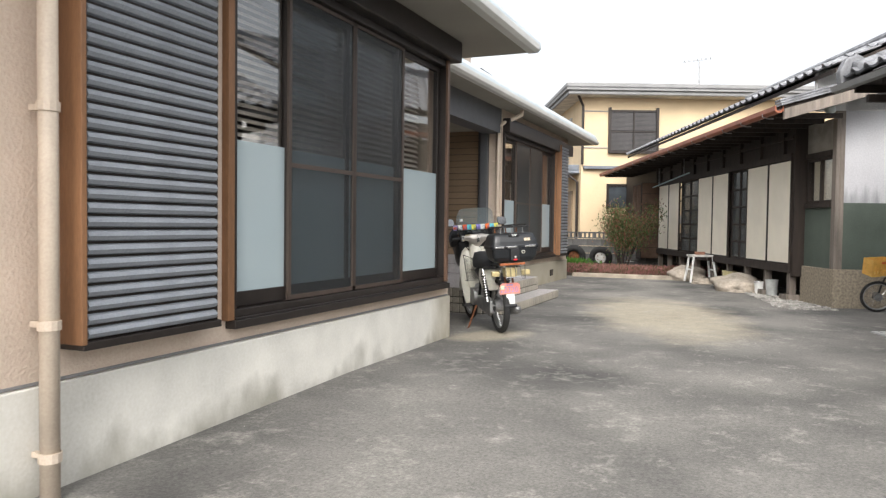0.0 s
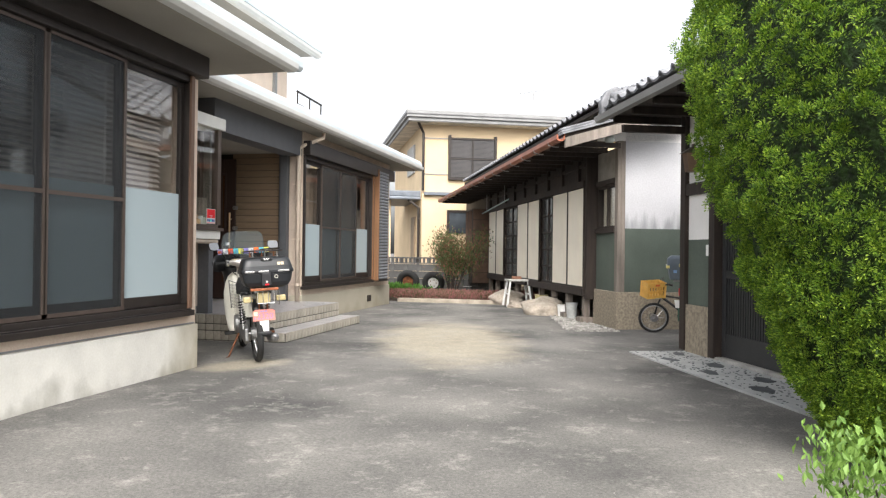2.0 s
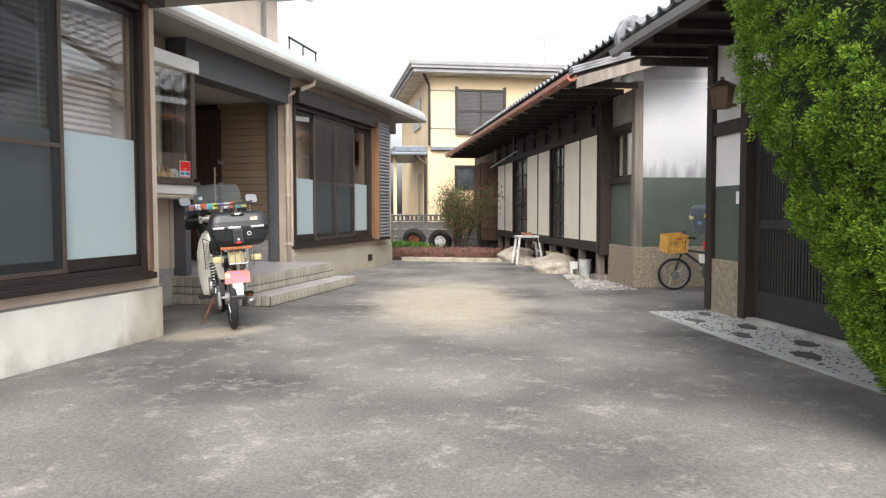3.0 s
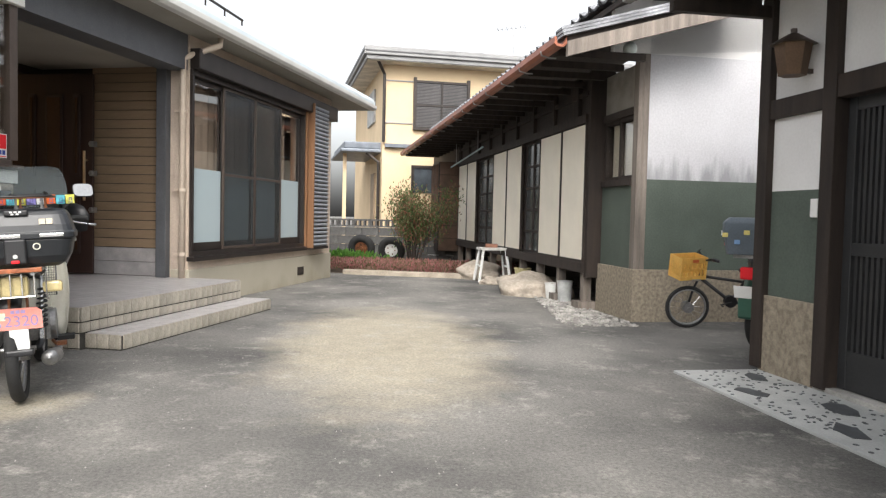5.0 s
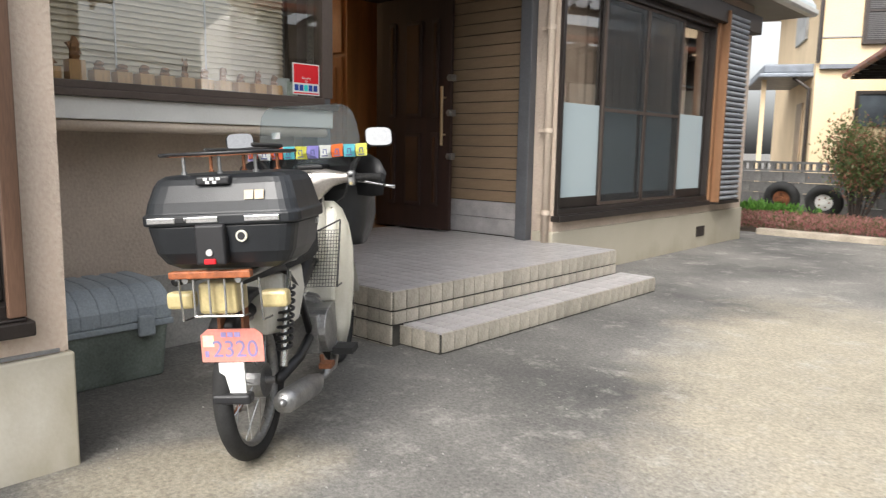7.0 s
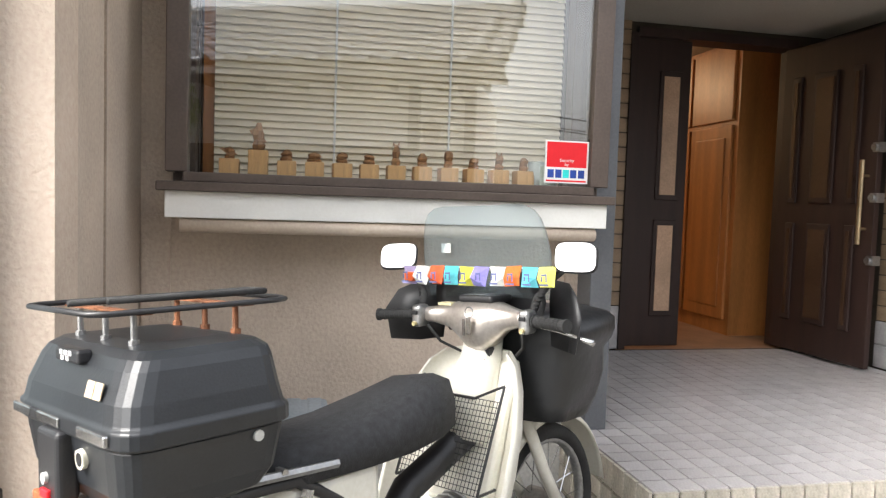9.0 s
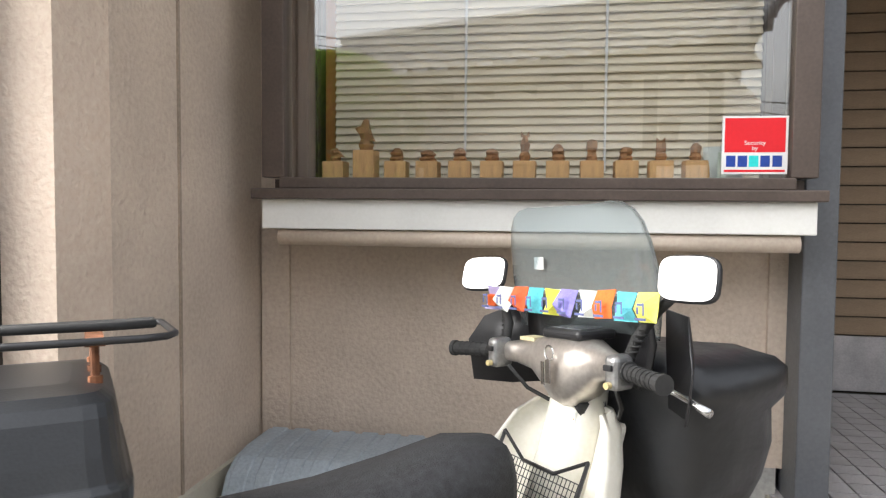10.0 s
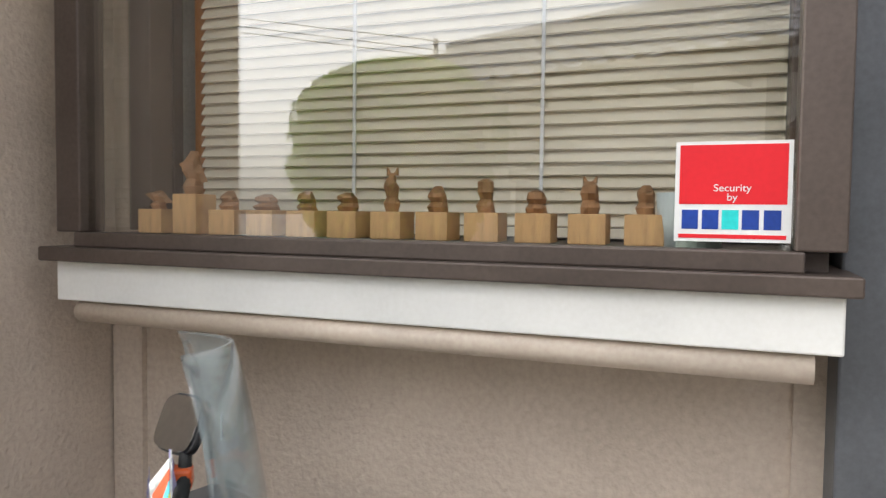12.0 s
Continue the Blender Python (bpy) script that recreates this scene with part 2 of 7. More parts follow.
def cyl(bm, p0, p1, r0, r1=None, n=10):
    r1 = r0 if r1 is None else r1
    p0, p1 = Vector(p0), Vector(p1)
    q = (p1 - p0).to_track_quat("Z", "Y")
    rings = []
    for p, r in ((p0, r0), (p1, r1)):
        rings.append([bm.verts.new(p + q @ Vector((r * math.cos(2 * math.pi * i / n), r * math.sin(2 * math.pi * i / n), 0))) for i in range(n)])
    for i in range(n):
        bm.faces.new((rings[0][i], rings[0][(i + 1) % n], rings[1][(i + 1) % n], rings[1][i]))
    bm.faces.new(rings[0][::-1])
    bm.faces.new(rings[1])


def tube(bm, pts, r, n=8, closed=False):
    """A round tube along points, one ring per point."""
    pts = [Vector(p) for p in pts]
    k = len(pts)
    rings = []
    for i, p in enumerate(pts):
        a = pts[(i - 1) % k] if (closed or i) else p
        b = pts[(i + 1) % k] if (closed or i < k - 1) else p
        q = (b - a).to_track_quat("Z", "Y")
        rr = r[i] if isinstance(r, (list, tuple)) else r
        rings.append([bm.verts.new(p + q @ Vector((rr * math.cos(2 * math.pi * j / n), rr * math.sin(2 * math.pi * j / n), 0))) for j in range(n)])
    for i in range(k if closed else k - 1):
        A, B = rings[i], rings[(i + 1) % k]
        off = min(range(n), key=lambda o: sum((A[j].co - B[(j + o) % n].co).length for j in range(n)))
        for j in range(n):
            bm.faces.new((A[j], A[(j + 1) % n], B[(j + 1 + off) % n], B[(j + off) % n]))
    if not closed:
        bm.faces.new(rings[0][::-1])
        bm.faces.new(rings[-1])


def prism(bm, prof, axis, a, b):
    """Extrude a closed profile of (u, v) along an axis from a to b: axis x has (y, z), y has (x, z), z has (x, y)."""
    def at(u, v, w):
        return {"x": (w, u, v), "y": (u, w, v), "z": (u, v, w)}[axis]
    A, B = [bm.verts.new(at(u, v, a)) for u, v in prof], [bm.verts.new(at(u, v, b)) for u, v in prof]
    k = len(prof)
    for i in range(k):
        bm.faces.new((A[i], A[(i + 1) % k], B[(i + 1) % k], B[i]))
    bm.faces.new(A[::-1])
    bm.faces.new(B)


def loft(bm, rings, caps=True):
    """Skin closed rings of points that have the same count."""
    R = [[bm.verts.new(p) for p in ring] for ring in rings]
    for A, B in zip(R, R[1:]):
        k = len(A)
        for i in range(k):
            bm.faces.new((A[i], A[(i + 1) % k], B[(i + 1) % k], B[i]))
    if caps:
        bm.faces.new(R[0][::-1])
        bm.faces.new(R[-1])


def wheel_ring(bm, c, R, r, axis="y", n=28, k=10, squash=1.0):
    """A torus round the axis: the tyre or rim of a wheel."""
    rings = []
    for i in range(n):
        t = 2 * math.pi * i / n
        ring = []
        for j in range(k):
            s = 2 * math.pi * j / k
            d, h = R + r * math.cos(s), r * squash * math.sin(s)
            o = {"y": (d * math.cos(t), h, d * math.sin(t)), "x": (h, d * math.cos(t), d * math.sin(t)), "z": (d * math.cos(t), d * math.sin(t), h)}[axis]
            ring.append(bm.verts.new(Vector(c) + Vector(o)))
        rings.append(ring)
    for i in range(n):
        A, B = rings[i], rings[(i + 1) % n]
        for j in range(k):
            bm.faces.new((A[j], A[(j + 1) % k], B[(j + 1) % k], B[j]))


def boxes(*rows):
    bm = bmesh.new()
    for r in rows:
        bx(bm, *r)
    return bm


def mesh_of(name, bm, material, smooth=False):
    bmesh.ops.recalc_face_normals(bm, faces=bm.faces[:])
    me = bpy.data.meshes.new(name)
    bm.to_mesh(me)
    bm.free()
    me.materials.append(material)
    if smooth:
        me.polygons.foreach_set("use_smooth", [True] * len(me.polygons))
    return me


def part(name, bm, material, parent=None, label="", bevel=0.0, smooth=False, seg=2):
    ob = new(name, mesh_of(name, bm, material, smooth))
    ob.parent = parent
    if bevel:
        md = ob.modifiers.new("bevel", "BEVEL")
        md.width, md.segments, md.limit_method = bevel, seg, "ANGLE"
    if label:
        tagged(ob, label)
    return ob


def thing(name, m, label, category, group="", kind=""):
    ob = new(name)
    ob.matrix_basis = m
    return tagged(ob, label, category, group, kind)


def struct(name, bm, material, label, m=None, bevel=0.0, smooth=False, category=""):
    ob = part(name, bm, material, None, "", bevel, smooth)
    if m is not None:
        ob.matrix_basis = m
    return tagged(ob, label, category or name.split("_")[0], kind="structure")


def piece(name, mesh, parent, m):
    ob = new(name, mesh)
    ob.parent = parent
    ob.matrix_basis = m
    return ob


G = 0.17          # yard level beside the porch


# ---------------------------------------------------------------- ground
def ground_z(y):
    return G + min(0.0, (y - 5.0) * 0.022) if y > -8 else G - 0.286


bm = bmesh.new()
ys = [-400, -60, -8] + [y * 0.5 for y in range(-14, 37)] + [60, 400]
xs = [-400, -60, -12, -6, -4, -3, -2, -1, 0, 1, 2, 3, 4, 6, 12, 60, 400]
grid = [[bm.verts.new((x, y, ground_z(y) - (0.0 if y < 16 else 0.02))) for x in xs] for y in ys]
for r0, r1 in zip(grid, grid[1:]):
    for i in range(len(xs) - 1):
        bm.faces.new((r0[i], r0[i + 1], r1[i + 1], r1[i]))
struct("ground", bm, GROUND, "worn grey concrete yard with a pale tan patch", category="ground")
bm = boxes((-14, 14, 16.9, 60, 0.10, 0.158))
struct("ground_soil", bm, mat("brown_soil", (0.10, 0.075, 0.05), 0.95, 0, 0.3, 3, 0.6, 30), "bare brown soil beyond the yard", category="soil")


# ---------------------------------------------------------------- front house, street block
def wall_x(name, x, t, spans, material, label):
    """Pieces of a wall in the plane x, t thick to -x; spans are (y0, y1, z0, z1)."""
    bm = boxes(*[(x - t, x, *s) for s in spans])
    return struct(name, bm, material, label, category="wall")


H1 = -2.74
wall_x("wall_front_block", H1, 0.16, [(-6, 2.30, 0.58, 3.2), (2.30, 3.64, 0.62, 0.72), (2.30, 2.6, 0.72, 3.2), (3.64, 6.95, 0.58, 0.715), (2.6, 6.95, 2.86, 3.2), (6.82, 6.95, 0.715, 2.86), (2.3, 3.64, 0.58, 0.62), (2.6, 3.64, 0.72, 2.86)], STUCCO_PINK, "pinkish beige stucco house wall round the windows")
struct("plinth_front_block", boxes((H1 - 0.2, H1 + 0.025, -6, 6.975, -0.4, 0.58)), PLINTH, "white painted concrete plinth with dark splash stains", bevel=0.008, category="plinth")
struct("trim_plinth", boxes((H1, H1 + 0.012, -6, 6.93, 0.585, 0.597)), GREY_TRIM, "thin drip edge above the plinth", category="trim")
struct("wall_front_return", boxes((-4.08, H1 - 0.16, 6.79, 6.95, 0.58, 3.2)), STUCCO, "textured beige stucco return wall of the recess", category="wall")
struct("plinth_front_return", boxes((-4.08, H1 - 0.2, 6.77, 6.97, -0.1, 0.58)), PLINTH, "stained concrete plinth of the return wall", category="plinth")
struct("trim_wall_joint", boxes((-3.31, -3.298, 6.95, 6.956, 0.58, 3.1)), mat("joint_sealant", (0.34, 0.27, 0.21), 0.8), "vertical sealant joint in the stucco wall", category="trim")
struct("trim_corner_return", boxes((-2.95, H1, 6.95, 6.962, 0.585, 3.1)), STUCCO_PINK, "rough pale stucco edge of the house corner", category="trim")
# rooms behind the glass, their dimness put into the plaster colour
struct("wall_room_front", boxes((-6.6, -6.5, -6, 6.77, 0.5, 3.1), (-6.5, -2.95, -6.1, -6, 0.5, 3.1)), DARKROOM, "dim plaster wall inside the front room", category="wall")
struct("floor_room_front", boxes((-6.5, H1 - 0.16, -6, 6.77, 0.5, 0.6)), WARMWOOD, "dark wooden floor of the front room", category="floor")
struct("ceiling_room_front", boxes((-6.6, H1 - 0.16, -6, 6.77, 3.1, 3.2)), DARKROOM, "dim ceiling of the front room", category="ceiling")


def sliding_window(name, x, y0, y1, z0, z1, cuts, frost, label, screens=(1, 2)):
    """Four sliding sashes in a bronze frame; frosted below, clear above, insect screens before some sashes."""
    w = thing(name, pose(x, (y0 + y1) / 2, z0), label, "window", kind="structure")
    oy, h = (y0 + y1) / 2, z1 - z0
    a, b = y0 - oy, y1 - oy
    part("window_frame", boxes((-0.10, 0.035, a, b, 0, 0.055), (-0.10, 0.035, a, b, h - 0.06, h), (-0.10, 0.035, a, a + 0.04, 0.055, h - 0.06), (-0.10, 0.035, b - 0.04, b, 0.055, h - 0.06)), BRONZE, w, bevel=0.004)
    part("window_sill", boxes((-0.02, 0.075, a - 0.02, b + 0.02, -0.05, 0.0), (0.035, 0.06, a, b, 0.0, 0.012)), BRONZE, w, bevel=0.006)
    ed = [y0 + 0.04] + list(cuts) + [y1 - 0.04]
    for i in range(len(ed) - 1):
        c, d = ed[i] - oy - (0.025 if i else 0), ed[i + 1] - oy + (0.025 if i < len(ed) - 2 else 0)
        f = -0.065 if i in screens else -0.03
        s = part("sash", boxes((f - 0.03, f, c, c + 0.045, 0.06, h - 0.065), (f - 0.03, f, d - 0.045, d, 0.06, h - 0.065), (f - 0.03, f, c + 0.045, d - 0.045, 0.06, 0.15), (f - 0.03, f, c + 0.045, d - 0.045, h - 0.115, h - 0.065)), BRONZE, w, bevel=0.003)
        zf = frost - z0
        part("clear_pane", boxes((f - 0.018, f - 0.012, c + 0.045, d - 0.045, zf, h - 0.115)), GLASS, s).visible_shadow = False
        part("frosted_pane", boxes((f - 0.018, f - 0.012, c + 0.045, d - 0.045, 0.15, zf)), FROST, s, "pale blue frosted film")
        if i in screens:
            g = f + 0.055
            q = part("insect_screen", boxes((g - 0.003, g, c + 0.03, d - 0.03, 0.09, h - 0.09)), SCREEN, w, "dark grey mesh")
            part("screen_frame", boxes((g - 0.012, g + 0.008, c, c + 0.03, 0.06, h - 0.065), (g - 0.012, g + 0.008, d - 0.03, d, 0.06, h - 0.065), (g - 0.012, g + 0.008, c + 0.03, d - 0.03, 0.06, 0.09), (g - 0.012, g + 0.008, c + 0.03, d - 0.03, h - 0.09, h - 0.065), (g - 0.012, g + 0.006, c + 0.03, d - 0.03, 0.93, 0.96)), BROWN_ALU, q)
    return w


def room_blind(x, y0, y1, z0, z1, pitch, m, label):
    t = thing("venetian_blind", pose(x, y0, z0), label, "blind")
    bm = bmesh.new()
    prism(bm, [(0.016, -0.012), (0.014, -0.016), (-0.014, 0.012), (-0.012, 0.016)], "y", 0, y1 - y0)
    me = mesh_of("slat", bm, m)
    for i in range(int((z1 - z0) / pitch)):
        piece("slat", me, t, pose(0, 0, i * pitch))
    part("head_rail", boxes((-0.02, 0.02, 0, y1 - y0, z1 - z0, z1 - z0 + 0.05)), m, t)
    for k in range(1, 4):
        y = (y1 - y0) * k / 4
        part("ladder_tape", boxes((0.017, 0.02, y - 0.012, y + 0.012, 0, z1 - z0)), m, t)


room_blind(H1 - 0.24, 3.70, 6.72, 1.70, 2.78, 0.048, mat("brown_grey_slat", (0.80, 0.70, 0.60), 0.6, 0, 0.08, 5, 0.03), "brown grey slat blind behind the upper window")
sliding_window("window_1", H1, 3.64, 6.82, 0.72, 2.86, (4.27, 5.10, 5.92), 1.775, "bronze sliding window with frosted lower glass and screens")
struct("trim_window_head", boxes((H1, H1 + 0.14, 2.6, 6.93, 2.86, 3.06)), BRONZE, "dark bronze shutter housing above the window", bevel=0.01, category="trim")
# lighter brown strip added for the side of the bronze frame that catches light
struct("trim_corner_board", boxes((H1 + 0.037, H1 + 0.062, 6.765, 6.82, 0.735, 2.86)), mat("lit_frame_brown", (0.15, 0.085, 0.055), 0.5, 0, 0.2, 3, 0.1, 60, stretch=(4, 4, 0.4)), "brown strip painted as the lit face of the front window frame", bevel=0.004, category="trim")


def shutter_box(name, x, y0, y1, z0, z1, jamb_at, label):
    """A storm-shutter housing: a shallow box clad in horizontal slats with a timber edge."""
    t = thing(name, pose(x, (y0 + y1) / 2, z0), label, "shutter box")
    h, w = z1 - z0, (y1 - y0) / 2
    part("housing", boxes((0.0, 0.12, -w, w, 0, h)), BRONZE, t)
    k = int(h / 0.062)
    bm = bmesh.new()
    prism(bm, [(0.12, 0.0), (0.138, 0.006), (0.147, 0.024), (0.138, 0.043), (0.12, 0.05)], "y", -w + 0.03, w - 0.03)
    me = mesh_of("slat", bm, SHUTTER)
    for i in range(k):
        piece("slat", me, t, pose(0, 0, 0.02 + i * (h - 0.03) / k))
    part("bottom_rail", boxes((0.0, 0.15, -w, w, -0.025, 0.012)), BRONZE, t, bevel=0.004)
    for s in jamb_at:
        part("timber_edge", boxes((0.0, 0.152, s * w - 0.012, s * w + 0.018, 0, h)), JAMB, t, "orange brown timber", bevel=0.004)
    return t


struct("trim_window_jamb", boxes((H1, H1 + 0.05, 3.585, 3.64, 0.72, 2.86)), JAMB, "orange brown timber jamb by the shutter box", bevel=0.004, category="trim")
shutter_box("shutter_box", H1, 2.52, 3.41, 0.745, 2.86, (-1,), "slate grey slatted storm shutter box with timber edges")


def downpipe(y, x, z0, z1, r, label, bands, top=None):
    t = thing("downpipe", pose(x, y, z0), label, "downpipe")
    bm = bmesh.new()
    pts = [(0, 0, 0), (0, 0, z1 - z0)]
    if top:
        pts += [(top[0] * 0.25, top[1] * 0.25, z1 - z0 + 0.06), (top[0], top[1], z1 - z0 + 0.20), (top[0], top[1], z1 - z0 + 0.30)]
    tube(bm, pts, r, 12)
    part("pipe", bm, CREAM_PIPE, t, smooth=True)
    for b in bands:
        bm = bmesh.new()
        cyl(bm, (0, 0, b - z0 - 0.02), (0, 0, b - z0 + 0.02), r + 0.007, n=12)
        bx(bm, -r - 0.06, 0, -0.012, 0.012, b - z0 - 0.012, b - z0 + 0.012)
        part("bracket", bm, CREAM_PIPE, t)
    return t


downpipe(2.375, H1 + 0.12, 0.06, 3.05, 0.04, "beige plastic downpipe strapped to the house wall", (0.30, 0.85, 1.75, 2.6))


def eave(name, x_in, x_out, y0, y1, z, rise, label, over=0.04):
    """An overhanging metal roof: soffit, rounded edge sheet, gutter."""
    t = thing(name, pose(x_out, y0, z), label, "roof", kind="structure")
    L, d = y1 - y0, x_in - x_out
    part("soffit", boxes((d, -0.03, 0, L - 0.02, 0, 0.03)), SOFFIT, t)
    bm = bmesh.new()
    prof = [(0.02, 0.05), (0.05, 0.09), (0.045, 0.15), (0.0, 0.22), (-0.10, 0.27), (d * 1.0, 0.27 + rise), (d * 1.0, 0.20 + rise), (-0.08, 0.06)]
    prism(bm, prof, "y", -0.02, L + over)
    part("roof_sheet", bm, ROOF_METAL, t, bevel=0.006)
    bm = bmesh.new()
    prism(bm, [(-0.03, 0.0), (0.05, 0.0), (0.085, 0.03), (0.09, 0.085), (0.075, 0.085), (0.05, 0.03), (-0.03, 0.03)], "y", -0.01, L + 0.02)
    part("gutter", bm, GUTTER, t, bevel=0.004)
    bm = bmesh.new()
    prism(bm, [(d, 0.03), (-0.03, 0.03), (-0.02, 0.05), (-0.08, 0.06), (d, 0.20 + rise)], "y", L - 0.06, L - 0.02)
    part("gable_board", bm, SOFFIT, t)
    return t


eave("roof_front_block", -7.0, -2.10, -6, 7.58, 3.06, 0.9, "pale metal roof with a deep soffit over the front block", 0.22)
eave("roof_rear_block", -8.5, -3.30, 7.60, 16.95, 3.12, 0.55, "pale blue metal roof over porch and rear rooms")

# ---------------------------------------------------------------- recess with bay window
BAY = pose(-3.59, 7.971, 1.398) @ Matrix.Diagonal((1.09, 1.059, 1.0, 1.0)) @ Matrix.Translation((3.51, -7.93, -1.40))
RW = -3.917           # face of the recess wall

recess = struct("wall_recess", boxes((RW - 0.16, RW, 6.95, 8.86, 0.58, 1.40)), STUCCO, "textured beige stucco wall under the bay window", category="wall")
struct("wall_recess_side", boxes((RW - 0.16, RW, 6.95, 7.11, 1.40, 3.12)), STUCCO, "beige stucco strip beside the bay window", category="wall")
struct("wall_recess_head", boxes((RW - 0.16, RW, 7.11, 8.86, 2.80, 3.12)), STUCCO, "beige stucco wall above the bay window", category="wall")
struct("plinth_recess", boxes((RW - 0.16, RW + 0.02, 6.97, 8.84, -0.1, 0.58)), CONC_LIGHT, "grey concrete plinth under the recess wall", category="plinth")
struct("trim_column", boxes((RW - 0.05, -3.75, 8.86, 8.965, 0.45, 3.12)), SLATE, "slate grey metal column beside the porch", bevel=0.006, category="column")
struct("trim_recess_edge", boxes((RW, RW + 0.02, 6.96, 7.07, 0.58, 1.40), (RW, RW + 0.02, 8.80, 8.86, 0.58, 1.40)), STUCCO, "beige edge strip of the recess wall", category="trim")


def bay_window():
    t = thing("window_bay", BAY @ pose(-3.51, 7.93, 1.40), "dark bronze bay window with white sill, blind and showcase", "bay window", kind="structure")
    a, b = -0.83, 0.83
    part("sill_box", boxes((-0.30, 0.0, a, b, 0.0, 0.10)), WHITE, t, "white painted metal fascia", bevel=0.004)
    bm = bmesh.new()
    cyl(bm, (-0.03, a + 0.05, -0.028), (-0.03, b - 0.04, -0.028), 0.028, n=14)
    part("drip_tube", bm, CREAM_PIPE, t, "cream round drip tube", smooth=True)
    part("sill_frame", boxes((-0.30, 0.03, a - 0.025, b + 0.02, 0.10, 0.135), (-0.06, 0.005, a + 0.06, b - 0.06, 0.135, 0.172)), BROWN_ALU, t, bevel=0.004)
    part("display_floor", boxes((-0.46, -0.06, a + 0.02, b - 0.02, 0.135, 0.168)), BROWN_ALU, t)
    for s, e in ((a, a + 0.075), (b - 0.075, b)):
        part("corner_post", boxes((-0.075, 0.0, s, e, 0.172, 1.32)), BROWN_ALU, t, bevel=0.004)
        part("wall_post", boxes((-0.30, -0.22, s, e, 0.172, 1.32)), BROWN_ALU, t, bevel=0.004)
        part("side_pane", boxes((-0.22, -0.075, (s + e) / 2 - 0.003, (s + e) / 2 + 0.003, 0.172, 1.32)), SHOWGLASS, t).visible_shadow = False
    part("front_pane", boxes((-0.03, -0.024, a + 0.075, b - 0.075, 0.172, 1.32)), SHOWGLASS, t).visible_shadow = False
    part("head_box", boxes((-0.30, 0.035, a - 0.03, b + 0.03, 1.32, 1.46)), WHITE, t, "white painted metal head", bevel=0.006)
    # inner window frame and blind behind it
    part("inner_frame", boxes((-0.335, -0.30, a + 0.025, a + 0.08, 0.17, 1.36), (-0.335, -0.30, b - 0.075, b - 0.035, 0.17, 1.36)), BRONZE, t, bevel=0.003)
    part("inner_lining", boxes((-0.45, -0.335, a + 0.021, a + 0.03, 0.17, 1.40), (-0.45, -0.335, b - 0.03, b - 0.021, 0.17, 1.40)), mat("pale_grey_lining", (0.30, 0.32, 0.31), 0.7), t)
    part("timber_lining", boxes((-0.40, -0.375, a + 0.085, a + 0.135, 0.17, 1.40)), WARMWOOD, t, "orange timber lining")
    return t


bay_window()


BL, BR = -0.735, 0.722


def venetian_blind():
    t = thing("venetian_blind", BAY @ pose(-3.87, 7.965, 1.62), "pale cream horizontal slat blind, closed", "blind")
    cream = mat("cream_blind_slat", (0.90, 0.82, 0.66), 0.5, 0, 0.04, 4, 0.02)
    bm = bmesh.new()
    prism(bm, [(0.014, -0.017), (0.010, -0.020), (-0.010, 0.010), (-0.012, 0.017), (-0.004, 0.012)], "y", BL, BR)
    me = mesh_of("slat", bm, cream)
    for i in range(40):
        piece("slat", me, t, pose(0, 0, i * 0.0305))
    for y in (-0.26, 0.22):
        part("ladder_tape", boxes((0.014, 0.018, y - 0.004, y + 0.004, -0.01, 1.2)), mat("white_tape", (0.85, 0.87, 0.88), 0.6), t)
    part("bottom_rail", boxes((-0.012, 0.014, BL, BR, -0.045, -0.022)), cream, t)
    part("head_rail", boxes((-0.02, 0.02, BL, BR, 1.20, 1.24)), cream, t)


venetian_blind()
# side walls and ceiling added to keep sky from showing through the bay
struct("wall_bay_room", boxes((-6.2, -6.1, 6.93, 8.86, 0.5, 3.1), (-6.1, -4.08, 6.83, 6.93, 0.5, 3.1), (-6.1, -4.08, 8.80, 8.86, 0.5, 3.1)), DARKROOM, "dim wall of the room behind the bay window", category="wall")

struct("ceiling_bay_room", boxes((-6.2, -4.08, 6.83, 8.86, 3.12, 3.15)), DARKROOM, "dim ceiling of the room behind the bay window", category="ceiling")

# ---------------------------------------------------------------- porch
PZ, SZ = 0.49, 0.29
struct("floor_porch_base", boxes((-5.55, -3.04, 8.82, 11.36, -0.05, PZ - 0.012), (-3.04, -2.74, 8.89, 11.48, -0.05, SZ - 0.012)), GROUT, "grouted bed of the tiled porch and its step", category="porch")
struct("wall_porch_north", boxes((-5.75, -3.86, 11.43, 11.60, 0.3, 3.12)), DARK_BACKING, "dark backing wall of the porch siding", category="wall")
struct("wall_porch_back", boxes((-5.75, -5.55, 8.8, 9.86, 0.45, 3.12), (-5.75, -5.55, 9.86, 11.43, 2.72, 3.12), (-5.75, -5.55, 11.22, 11.43, 0.45, 2.72)), DARK_BACKING, "dark wall at the back of the porch", category="wall")
struct("wall_porch_south", boxes((-5.75, -3.97, 8.86, 8.98, 0.45, 3.12)), DARK_BACKING, "dark south wall of the porch", category="wall")
struct("trim_porch_beam", boxes((-3.95, -3.66, 8.80, 11.45, 2.74, 3.12)), SLATE, "dark slate beam across the porch opening", category="trim")
struct("trim_porch_post", boxes((-3.985, -3.865, 11.25, 11.37, PZ, 3.12), (-4.06, -3.865, 11.37, 11.43, PZ, 3.12)), SLATE, "slate grey metal corner post of the porch", bevel=0.006, category="column")
struct("ceiling_porch", boxes((-5.75, -3.95, 8.8, 11.43, 2.80, 2.86)), SOFFIT, "grey beige porch ceiling", category="ceiling")

